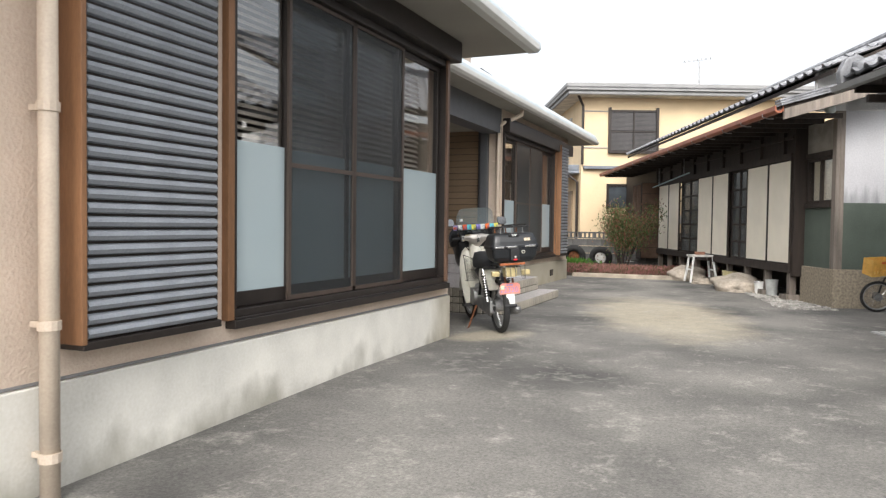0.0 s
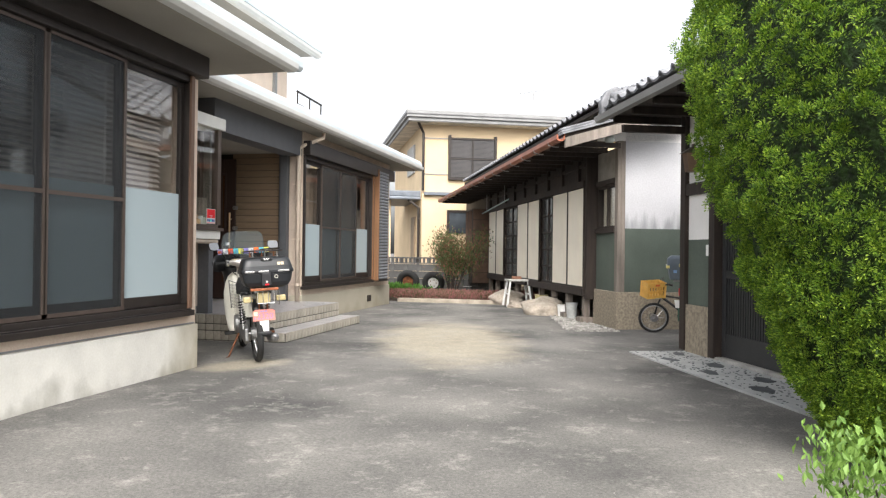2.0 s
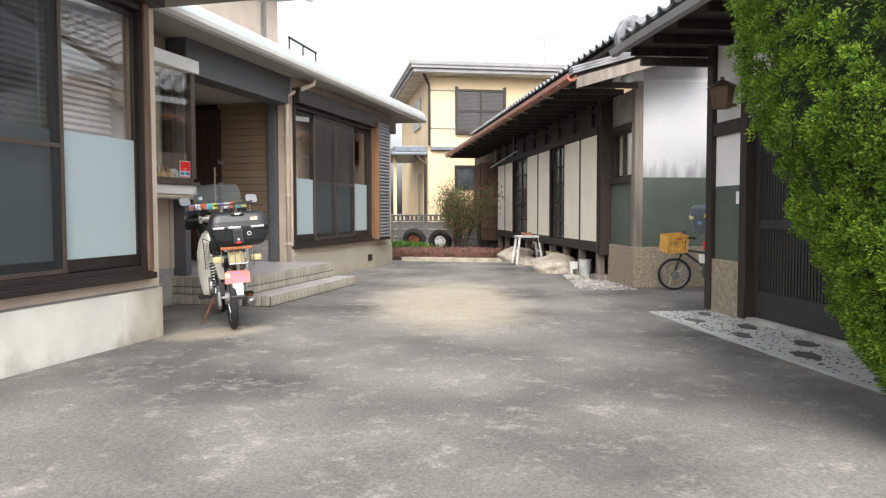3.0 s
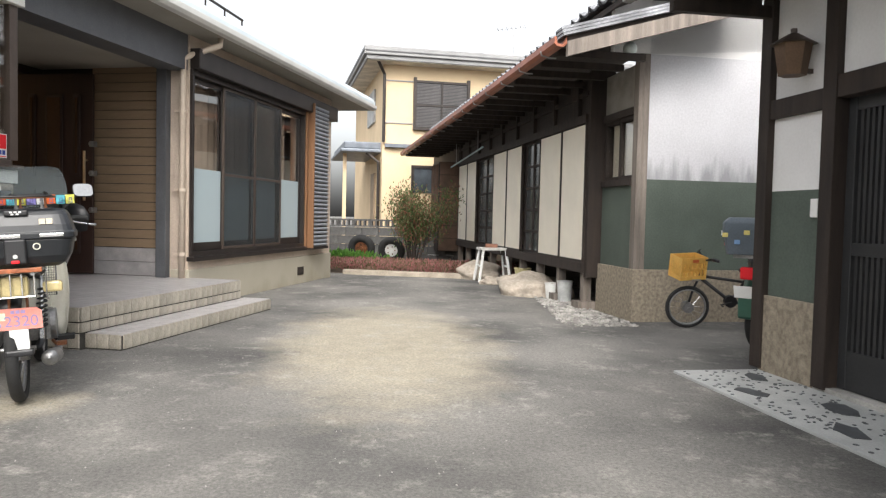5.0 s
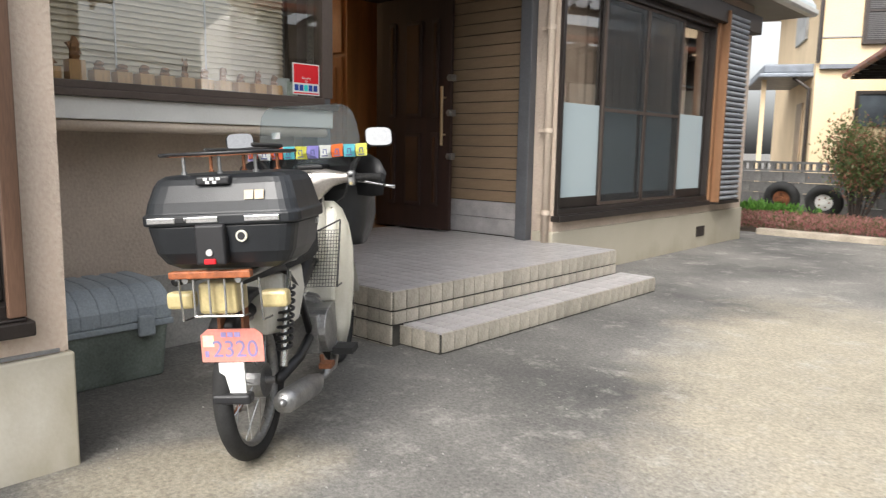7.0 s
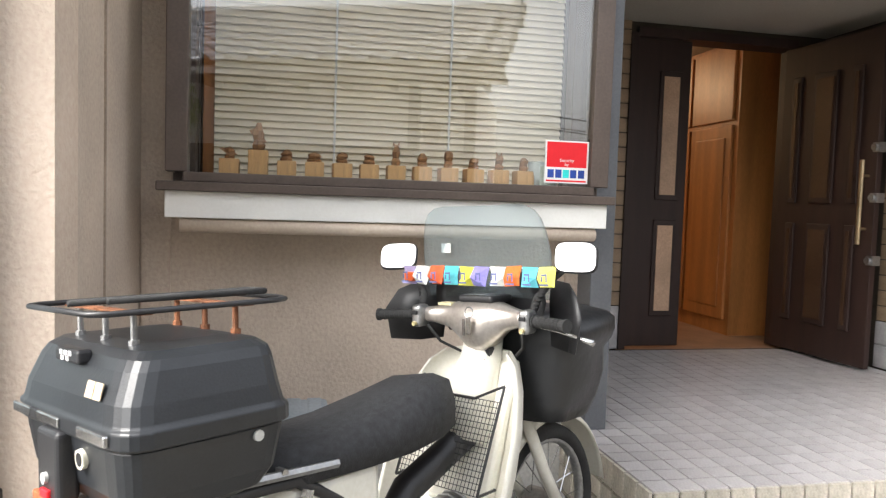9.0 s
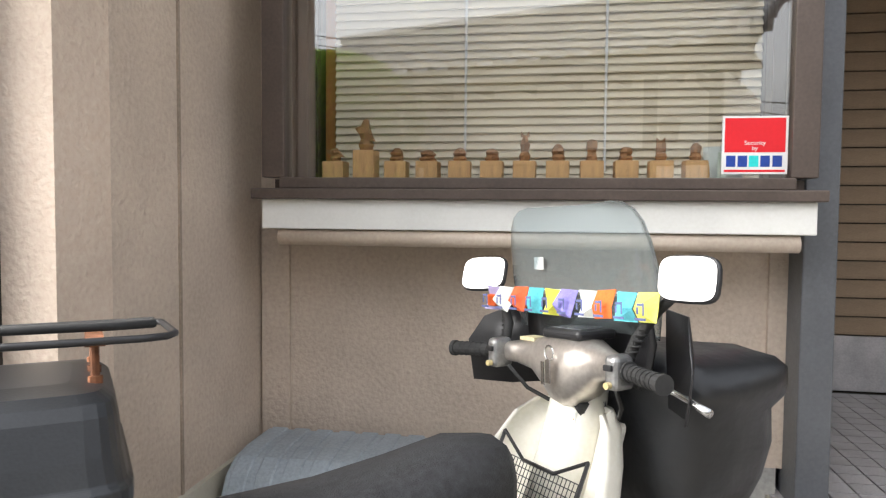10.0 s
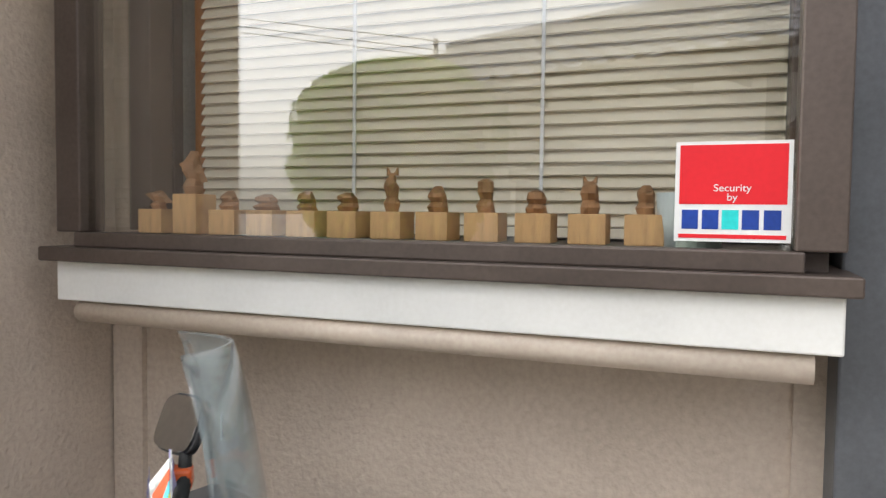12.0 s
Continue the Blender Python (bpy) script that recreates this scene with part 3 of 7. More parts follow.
# siding boards
bm = bmesh.new()
bx(bm, -0.41, 0.415, -0.02, 0.0, 0.004, 0.098)
board = mesh_of("siding_board", bm, SIDING)
side = thing("wall_siding", pose(-4.47, 11.43, 0), "brown horizontal board siding in the porch", "siding", kind="structure")
for i in range(20):
    piece("siding_board", board, side, pose(0, 0, 0.80 + i * 0.102))
bm = bmesh.new()
bx(bm, 0, 0.02, -0.44, 0.44, 0.004, 0.098)
board2 = mesh_of("siding_board", bm, SIDING)
side2 = thing("wall_siding_back", pose(-5.55, 9.42, 0), "brown horizontal board siding beside the door", "siding", kind="structure")
for i in range(20):
    piece("siding_board", board2, side2, pose(0, 0, 0.80 + i * 0.102))
struct("trim_siding_base", boxes((-4.88, -4.06, 11.405, 11.43, PZ, 0.64), (-4.88, -4.06, 11.405, 11.43, 0.645, 0.795), (-5.55, -5.53, 8.98, 9.86, PZ, 0.795)), TILE, "grey tile skirting under the siding", bevel=0.003, category="trim")

# ---------------------------------------------------------------- rear block with the second window
H2 = -3.64
wall_x("wall_rear_block", H2, 0.16, [(11.33, 15.76, 0.58, 0.715), (11.33, 11.345, 0.715, 2.76), (11.33, 15.76, 2.76, 3.12), (14.56, 15.76, 0.715, 2.76)], STUCCO, "beige stucco wall of the rear rooms")
struct("wall_rear_end", boxes((-8.5, H2 - 0.16, 15.60, 15.76, 0.58, 3.12)), STUCCO_PINK, "beige stucco end wall", category="wall")
struct("wall_rear_side", boxes((-3.86, H2 - 0.16, 11.33, 11.6, 0.3, 3.12)), STUCCO, "beige stucco jamb beside the porch", category="wall")
struct("plinth_rear_block", boxes((H2 - 0.2, H2 + 0.02, 11.31, 15.78, -0.1, 0.58), (-8.5, H2 - 0.2, 15.6, 15.78, -0.1, 0.58)), PLINTH, "stained white concrete plinth of the rear rooms", bevel=0.008, category="plinth")
# curtain-like tan sheet, added to imitate the warm reflection in the rear panes
cu = bmesh.new()
loft(cu, [[(H2 - 0.26 + 0.02 * math.sin(k * 1.9), 11.42 + k * 0.052, z) for k in range(60)] + [(H2 - 0.275 + 0.02 * math.sin(k * 1.9), 11.42 + k * 0.052, z) for k in range(59, -1, -1)] for z in (0.66, 2.74)])
cu = part("curtain", cu, mat("tan_pane_reflection", (0.66, 0.50, 0.38), 0.9, 0, 0.08, 6, 0.2, 120), None)
tagged(cu, "folded tan sheet standing in for the warm reflection in the rear window", "curtain")
sliding_window("window_2", H2, 11.345, 14.56, 0.72, 2.76, (12.13, 12.95, 13.75), 1.70, "bronze sliding window of the rear room with frosted glass")
struct("trim_window_head_rear", boxes((H2, H2 + 0.12, 11.34, 15.76, 2.76, 2.98)), BRONZE, "dark bronze shutter housing over the rear window", bevel=0.01, category="trim")
shutter_box("shutter_box", H2, 14.54 + 0.10, 15.30, 0.70, 2.90, (-1,), "slate grey slatted storm shutter box on the rear wall")
struct("trim_timber_jamb", boxes((H2, H2 + 0.06, 14.56, 14.625, 0.70, 2.78)), JAMB, "orange brown timber jamb", bevel=0.004, category="trim")
downpipe(11.29, H2 - 0.05, 0.45, 2.85, 0.034, "beige downpipe with a bend up to the gutter", (0.75, 1.45, 2.3), (0.30, 0.25))
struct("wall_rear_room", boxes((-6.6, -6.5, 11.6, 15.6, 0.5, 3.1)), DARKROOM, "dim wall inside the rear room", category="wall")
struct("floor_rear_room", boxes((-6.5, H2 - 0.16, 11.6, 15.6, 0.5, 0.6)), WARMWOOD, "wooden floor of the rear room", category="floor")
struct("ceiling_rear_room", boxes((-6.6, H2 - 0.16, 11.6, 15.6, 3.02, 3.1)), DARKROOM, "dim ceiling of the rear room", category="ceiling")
struct("trim_wall_vent", boxes((H2 + 0.02, H2 + 0.03, 14.35, 14.57, 0.30, 0.42)), BRONZE, "small dark vent grille in the plinth", category="vent")

# ---------------------------------------------------------------- old house: local x along its wall, y out to the yard
RH = pose(1.12, 11.92, 0, 0, 0, 111)


def old(name, bm, material, label, bevel=0.0, smooth=False, category="wall"):
    return struct(name, bm, material, label, RH, bevel, smooth, category)


old("wall_corner_base", boxes((0.0, 0.98, -0.16, 0.03, -0.1, 0.72), (-0.03, 0.0, -3.2, 0.03, -0.1, 0.72)), STONEWASH, "rough brown aggregate base of the corner wall", bevel=0.006)
old("wall_corner_green", boxes((0.09, 0.96, -0.14, 0.0, 0.72, 1.62), (0.0, 0.09, -3.2, -0.10, 0.72, 1.66)), PLASTER_G, "dark green plaster wainscot")
old("wall_corner_white", boxes((0.0, 0.09, -3.2, -0.10, 1.66, 3.6)), PLASTER_W, "white lime plaster wall with grey mould stains")
old("wall_window_above", boxes((0.09, 0.90, -0.14, 0.0, 2.40, 2.86)), mat("grey_plaster_panel", (0.27, 0.25, 0.22), 0.9, 0, 0.2, 4, 0.1), "grey plaster panel above the small window")
old("trim_corner_post", boxes((-0.015, 0.10, -0.10, 0.02, 0.72, 2.95)), POSTWOOD, "weathered grey timber corner post", bevel=0.004, category="post")
old("trim_window_post", boxes((0.94, 1.02, -0.12, 0.17, 0.55, 2.95), (0.10, 0.90, -0.1, 0.03, 2.34, 2.42), (0.10, 0.90, -0.1, 0.04, 1.60, 1.67)), DARKWOOD, "dark timber post and rails round the small window", bevel=0.004, category="post")
w3 = thing("window_small", RH @ pose(0.5, 0, 1.67), "small two-pane window with dark frame and pale blind", "window", kind="structure")
part("window_frame", boxes((-0.40, -0.36, -0.08, 0.0, 0, 0.67), (0.36, 0.40, -0.08, 0.0, 0, 0.67), (-0.02, 0.02, -0.06, -0.01, 0, 0.67), (-0.36, -0.02, -0.08, 0.0, 0.63, 0.67), (0.02, 0.36, -0.08, 0.0, 0.63, 0.67), (-0.36, -0.02, -0.08, 0.0, 0, 0.04), (0.02, 0.36, -0.08, 0.0, 0, 0.04)), DARKWOOD, w3, bevel=0.003)
for a in (-0.36, 0.02):
    part("pane", boxes((a, a + 0.34, -0.045, -0.04, 0.04, 0.63)), SHOWGLASS, w3).visible_shadow = False
part("blind_sheet", boxes((-0.36, 0.36, -0.10, -0.09, 0.04, 0.63)), CREAM, w3, "pale blind behind the glass")
def mould(m):
    """Grey mould low on the white plaster, patchy and streaked."""
    n, l = m.node_tree.nodes, m.node_tree.links
    p = n["Principled BSDF"]
    was = p.inputs["Base Color"].links[0].from_socket
    tc, mp, q, sx, ad, mr, mx = (n.new("ShaderNode" + k) for k in ("TexCoord", "Mapping", "TexNoise", "SeparateXYZ", "Math", "MapRange", "MixRGB"))
    mp.inputs["Scale"].default_value = (6, 6, 1.2)
    q.inputs["Scale"].default_value, q.inputs["Detail"].default_value = 1.6, 8
    l.new(tc.outputs["Object"], mp.inputs["Vector"])
    l.new(mp.outputs[0], q.inputs["Vector"])
    l.new(tc.outputs["Object"], sx.inputs[0])
    ad.operation = "MULTIPLY_ADD"
    l.new(q.outputs["Fac"], ad.inputs[0])
    ad.inputs[1].default_value = -0.9
    l.new(sx.outputs["Z"], ad.inputs[2])
    mr.inputs["From Min"].default_value, mr.inputs["From Max"].default_value = 1.40, 1.16
    mr.inputs["To Max"].default_value = 0.7
    l.new(ad.outputs[0], mr.inputs["Value"])
    l.new(mr.outputs[0], mx.inputs[0])
    l.new(was, mx.inputs[1])
    mx.inputs[2].default_value = (0.22, 0.22, 0.23, 1)
    l.new(mx.outputs[0], p.inputs["Base Color"])
    return m


bpy.data.objects["wall_corner_white"].data.materials[0] = mould(mat("mouldy_white_plaster", (0.50, 0.50, 0.52), 0.9, 0, 0.05, 2, 0.08, 50))
# long shuttered front
old("wall_engawa_lower", boxes((1.02, 9.0, 0.0, 0.21, 0.60, 0.72)), DARKWOOD, "dark timber sill beam under the shutters", bevel=0.004, category="beam")
old("wall_engawa_upper", boxes((1.02, 9.0, 0.0, 0.20, 2.36, 2.46), (1.02, 9.0, -0.02, 0.14, 2.46, 2.95)), DARKWOOD, "dark timber lintel and panels above the shutters", category="beam")
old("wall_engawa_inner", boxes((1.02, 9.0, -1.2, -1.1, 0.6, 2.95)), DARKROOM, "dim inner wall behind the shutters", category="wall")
old("floor_engawa", boxes((1.02, 9.0, -1.1, 0.0, 0.60, 0.68)), DARKWOOD, "dark timber veranda floor", category="floor")
old("ceiling_engawa", boxes((1.02, 9.0, -1.1, -0.02, 2.9, 2.95)), DARKWOOD, "dark veranda ceiling", category="ceiling")
# near-black sheet in place of the shade beneath the veranda floor
old("wall_underfloor", boxes((1.02, 9.0, -0.9, -0.85, 0.0, 0.6)), DARK_BACKING, "dark sheet standing in for the shade under the veranda", category="wall")
bm = bmesh.new()
for s in (1.1, 2.0, 2.9, 3.8, 4.7, 5.8, 7.0, 8.0, 8.9):
    bx(bm, s - 0.05, s + 0.05, 0.06, 0.16, 0.26, 0.60)
    bx(bm, s - 0.12, s + 0.12, 0.0, 0.24, 0.05, 0.26)
old("trim_floor_posts", bm, POSTWOOD, "short posts on footing stones under the veranda", category="post")
bm = bmesh.new()
for i in range(9):
    s = 1.35 + i * 0.93
    bx(bm, s - 0.03, s + 0.03, 0.14, 0.19, 2.46, 2.95)
bx(bm, 1.02, 9.0, 0.14, 0.18, 2.68, 2.73)
old("trim_transom_bars", bm, DARKWOOD, "dark transom bars above the shutters", category="trim")
panels = [(1.03, 1.885), (1.905, 2.82), (3.76, 4.66), (4.68, 5.62), (7.05, 7.94), (7.96, 8.88)]
for i, (a, b) in enumerate(panels):
    t = thing("wooden_shutter", RH @ pose((a + b) / 2, 0.165, 0.72), "cream painted storm shutter panel in dark rails", "shutter", "shutters of the old house")
    w = (b - a) / 2
    part("panel", boxes((-w + 0.025, w - 0.025, 0.0, 0.02, 0.03, 1.62)), CREAM, t)
    part("rail", boxes((-w, w, -0.01, 0.03, 0.0, 0.03)), DARKWOOD, t)
    for q in (-1, 1):
        part("stile", boxes((q * w - 0.0125, q * w + 0.0125, -0.01, 0.028, 0.03, 1.64)), DARKWOOD, t)
for a, b in ((2.84, 3.74), (5.66, 7.03)):
    t = thing("glazed_sliding_door", RH @ pose((a + b) / 2, 0.10, 0.72), "dark timber sliding door with small panes", "door")
    w = (b - a) / 2
    for q in (-1, 0, 1):
        part("stile", boxes((q * (w - 0.03) - 0.03, q * (w - 0.03) + 0.03, 0, 0.035, 0, 1.64)), DARKWOOD, t, bevel=0.003)
    for z in (0.0, 0.3, 0.62, 0.94, 1.26, 1.60):
        for q0, q1 in ((-w + 0.06, -0.03), (0.03, w - 0.06)):
            part("rail", boxes((q0, q1, 0.002, 0.03, z, z + 0.035)), DARKWOOD, t)
    for q0, q1 in ((-w + 0.06, -0.03), (0.03, w - 0.06)):
        part("pane", boxes((q0, q1, 0.012, 0.017, 0.03, 1.62)), DIMPANE, t, "dim wavy glass")
# wooden shutter cupboard at the far end
old("wall_far_box", boxes((8.98, 9.9, 0.0, 0.62, 0.45, 2.45)), DARKWOOD, "dark weathered timber shutter cupboard", bevel=0.008, category="cupboard")
bm = bmesh.new()
for i in range(7):
    bx(bm, 8.955, 8.98, 0.02, 0.60, 0.47 + i * 0.283, 0.47 + i * 0.283 + 0.27)
for i in range(5):
    bx(bm, 9.05 + i * 0.18, 9.09 + i * 0.18, 0.62, 0.66, 0.9, 2.4)
old("trim_far_box_boards", bm, mat("brown_weathered_boards", (0.115, 0.07, 0.048), 0.8, 0, 0.25, 3, 0.3, 60), "brown boards on the cupboard end", category="boards")
old("wall_far_rest", boxes((9.9, 14, -0.5, 0.0, 0.2, 2.95)), DARKWOOD, "dark timber wall beyond the cupboard", category="wall")


# roof of the old house: low eave with red gutter, tiled roof above
def tiled_roof(name, m, s0, s1, w_low, z_low, w_high, z_high, label, pitch=0.27):
    """Rows of rounded roof tiles laid up a slope; local x along the eave, y out."""
    t = thing(name, m, label, "roof", kind="structure")
    run, rise = w_low - w_high, z_high - z_low
    ln = math.hypot(run, rise)
    bm = bmesh.new()
    prism(bm, [(w_low, z_low - 0.06), (w_low, z_low), (w_high, z_high), (w_high, z_high - 0.06)], "x", s0, s1)
    part("roof_deck", bm, DARKWOOD, t)
    n = int((s1 - s0) / pitch)
    k = max(1, int(ln / 0.30))
    bm = bmesh.new()
    L = ln / k + 0.03
    prof = [(0.0, 0.015), (0.05, 0.0), (0.12, -0.004), (0.17, 0.012), (0.20, 0.045), (0.235, 0.055), (0.27, 0.03), (0.275, 0.012)]
    ring = lambda y, dz: [(u, y, v + 0.022 + dz) for u, v in prof] + [(u, y, v + dz) for u, v in reversed(prof)]
    loft(bm, [ring(0, 0.03), ring(-L, 0.0)])
    me = mesh_of("roof_tile", bm, KAWARA)
    ang = math.degrees(math.atan2(rise, run))
    rest, made = bmesh.new(), 0
    for j in range(k):
        f = j / k
        for i in range(n):
            mm = pose(s0 + i * (s1 - s0) / n, w_low + 0.03 - run * f, z_low + rise * f + 0.005, -ang, 0, 0)
            if made < 300:
                piece("roof_tile", me, t, mm)
                made += 1
            else:
                tmp = bmesh.new()
                tmp.from_mesh(me)
                tmp.transform(mm)
                tm = bpy.data.meshes.new("t")
                tmp.to_mesh(tm)
                tmp.free()
                rest.from_mesh(tm)
                bpy.data.meshes.remove(tm)
    if len(rest.verts):
        tagged(part("upper_tiles", rest, KAWARA, t), kind="stuff")
    else:
        rest.free()
    bm = bmesh.new()
    for q in range(3):
        bx(bm, s0 - 0.05, s1 + 0.05, w_high - 0.16 + q * 0.02, w_high + 0.10 - q * 0.02, z_high - 0.02 + q * 0.06, z_high + 0.035 + q * 0.06)
    cyl(bm, (s0 - 0.08, w_high - 0.03, z_high + 0.20), (s1 + 0.08, w_high - 0.03, z_high + 0.20), 0.085, n=10)
    part("ridge", bm, KAWARA, t)
    return t


low = thing("roof_low_eave", RH, "low veranda roof with a copper red gutter", "roof", kind="structure")
bm = bmesh.new()
prism(bm, [(1.02, 2.88), (1.02, 2.93), (-0.9, 3.46), (-0.9, 3.41)], "x", -0.55, 12.4)
part("roof_sheet", bm, DARKWOOD, low)
bm = bmesh.new()
prism(bm, [(1.0, 2.86), (1.03, 2.83), (1.09, 2.83), (1.12, 2.86), (1.12, 2.92), (1.10, 2.92), (1.09, 2.86), (1.04, 2.85), (1.0, 2.93)], "x", -0.57, 12.42)
part("gutter", bm, RUSTGUT, low, "copper red gutter")
bm = bmesh.new()
for i in range(25):
    s = -0.3 + i * 0.52
    prism(bm, [(s - 0.025, 2.87), (s + 0.025, 2.87), (s + 0.025, 2.80), (s - 0.025, 2.80)], "y", 0.1, 1.0)
part("rafter", bm, DARKWOOD, low)
bm = bmesh.new()
for i in range(16):
    s = -0.2 + i * 0.8
    tube(bm, [(s, 0.98, 2.80), (s, 1.05, 2.80), (s, 1.13, 2.82), (s, 1.14, 2.86)], 0.008, 5)
part("gutter_hook", bm, STEEL, low)
bm = bmesh.new()
prism(bm, [(1.0, 2.74), (1.0, 2.88), (-0.9, 3.43), (-0.9, 3.29)], "x", -0.60, -0.55)
part("bargeboard", bm, POSTWOOD, low, "weathered pale bargeboard")
bm = bmesh.new()
for q in range(3):
    prism(bm, [(1.05, 2.92 + q * 0.035), (1.05, 2.945 + q * 0.035), (-0.9, 3.49 + q * 0.035), (-0.9, 3.465 + q * 0.035)], "x", -0.62 + q * 0.03, -0.40)
part("edge_tile", bm, KAWARA, low, "grey edge tiles")
tiled_roof("roof_main", RH, -0.6, 12.0, 0.35, 3.42, -3.2, 5.0, "weathered grey tiled main roof of the old house")
old("wall_gable_white", boxes((0.0, 0.09, -3.2, 0.3, 2.95, 3.55)), PLASTER_W, "white plaster under the main roof", category="wall")
old("wall_old_back", boxes((0.09, 14, -6.2, -6.0, 0, 3.5), (-0.0, 0.09, -6.2, -3.2, 0, 3.5)), PLASTER_W, "white plaster rear wall of the old house", category="wall")

# gate building
old("wall_gate_base", boxes((-3.04, -2.46, -0.06, 0.15, -0.1, 0.72), (-2.46, -2.40, -3.0, 0.12, -0.1, 0.72)), STONEWASH, "rough brown aggregate base beside the gate", bevel=0.006)
old("wall_gate_green", boxes((-3.02, -2.48, 0.0, 0.12, 0.72, 1.45), (-2.46, -2.40, -3.0, 0.0, 0.72, 1.45)), PLASTER_G, "dark green plaster panel beside the gate")
old("wall_gate_white", boxes((-3.02, -2.48, 0.0, 0.12, 1.45, 1.95), (-3.02, -2.48, 0.0, 0.12, 2.08, 2.9), (-2.46, -2.40, -3.0, 0.0, 1.45, 3.0)), PLASTER_W, "white plaster panel beside the gate")
old("trim_gate_posts", boxes((-2.49, -2.37, 0.03, 0.17, 0.2, 2.95), (-3.16, -3.04, -0.06, 0.17, 0.2, 2.95), (-3.04, -2.49, 0.03, 0.16, 1.95, 2.08), (-6.0, -3.16, -0.02, 0.16, 2.0, 2.14)), DARKWOOD, "dark timber gate posts and lintel", bevel=0.005, category="post")
old("wall_gate_head", boxes((-6.0, -3.16, -0.02, 0.12, 2.14, 2.9)), PLASTER_W, "white plaster over the gate", category="wall")
old("wall_gate_far", boxes((-9, -6.0, -0.1, 0.12, 0.0, 3.0)), PLASTER_W, "white plaster wall past the gate", category="wall")
old("trim_bracket", boxes((-2.47, -2.41, 0.17, 0.9, 2.66, 2.74)), DARKWOOD, "dark eave bracket arm", category="bracket")
gate = thing("sliding_gate", RH @ pose(-3.16, 0.04, 0.22), "charcoal lattice sliding gate, closed", "gate")
bm = bmesh.new()
bx(bm, -0.012, 0.012, 0.0, 0.02, 0.24, 1.74)
bar = mesh_of("bar", bm, GATE)
for leaf in (0, 1):
    x0 = -1.4 * leaf
    part("stile", boxes((x0 - 0.07, x0, -0.01, 0.035, 0, 1.78)), GATE, gate, bevel=0.004)
    part("stile", boxes((x0 - 1.4, x0 - 1.33, -0.01, 0.035, 0, 1.78)), GATE, gate, bevel=0.004)
    for z0, z1 in ((0.0, 0.24), (0.82, 0.90), (1.70, 1.78)):
        part("rail", boxes((x0 - 1.33, x0 - 0.07, -0.005, 0.03, z0, z1)), GATE, gate, bevel=0.003)
    part("backing", boxes((x0 - 1.33, x0 - 0.07, -0.03, -0.02, 0.2, 1.75)), mat("dark_grey_backing", (0.03, 0.03, 0.032), 0.6), gate)
    for i in range(28):
        piece("bar", bar, gate, pose(x0 - 0.10 - i * 0.0445, 0.0, 0))
old("trim_gate_track", boxes((-6.0, -3.04, 0.0, 0.15, 0.1, 0.215)), CONC_LIGHT, "pale concrete gate sill", category="sill")
bm = boxes((-6.4, -2.46, 0.15, 0.80, 0.10, 0.188))
old("pavement_gate_apron", bm, TERRAZZO, "white pebbled apron with dark stepping stones before the gate", bevel=0.006, category="pavement")
rng = random.Random(4)
apron = thing("inlaid_stones", RH @ pose(-3.6, 0.47, 0.188), "dark slate pieces set into the pebbled apron", "paving stones", kind="structure")
slate = mat("dark_slate_piece", (0.07, 0.075, 0.08), 0.6, 0, 0.2, 6, 0.1)
for i in range(9):
    bm = bmesh.new()
    k, r = 5 + i % 3, 0.10 + 0.05 * rng.random()
    pr = [(r * 1.5 * (0.7 + 0.4 * rng.random()) * math.cos(2 * math.pi * j / k), r * 0.7 * (0.7 + 0.4 * rng.random()) * math.sin(2 * math.pi * j / k)) for j in range(k)]
    prism(bm, pr, "z", -0.02, 0.004)
    ob = part("slate_piece", bm, slate, apron)
    ob.matrix_basis = pose(0.9 - i * 0.42, (-0.15, 0.12)[i % 2] + 0.05 * rng.random(), 0, 0, 0, rng.uniform(-25, 25))
bm = bmesh.new()
for i in range(420):
    x, y, r = rng.uniform(-2.8, 1.12), rng.uniform(-0.3, 0.31), rng.uniform(0.008, 0.016)
    cyl(bm, (x, y, -0.01), (x, y, 0.003), r, r * 0.8, 6)
tagged(part("dark_pebbles", bm, slate, apron), kind="stuff")
tiled_roof("roof_gate", RH, -8.5, -2.0, 0.95, 2.95, -1.6, 4.0, "weathered grey tiled roof of the gate building")
bm = bmesh.new()
for i in range(12):
    prism(bm, [(-8.3 + i * 0.55, 2.80), (-8.25 + i * 0.55, 2.80), (-8.25 + i * 0.55, 2.88), (-8.3 + i * 0.55, 2.88)], "y", 0.1, 0.92)
old("ceiling_gate_eave", boxes((-8.5, -2.0, 0.1, 0.96, 2.885, 2.93)), DARKWOOD, "dark boards under the gate eave", category="ceiling")
old("trim_gate_rafters", bm, DARKWOOD, "dark rafters under the gate roof", category="rafters")
bm = bmesh.new()
prism(bm, [(0.97, 2.86), (1.0, 2.83), (1.06, 2.84), (1.08, 2.90), (1.06, 2.90), (1.04, 2.86), (0.99, 2.86), (0.97, 2.90)], "x", -8.5, -1.98)
old("trim_gate_gutter", bm, GREY_TRIM, "grey gutter along the gate roof", category="gutter")

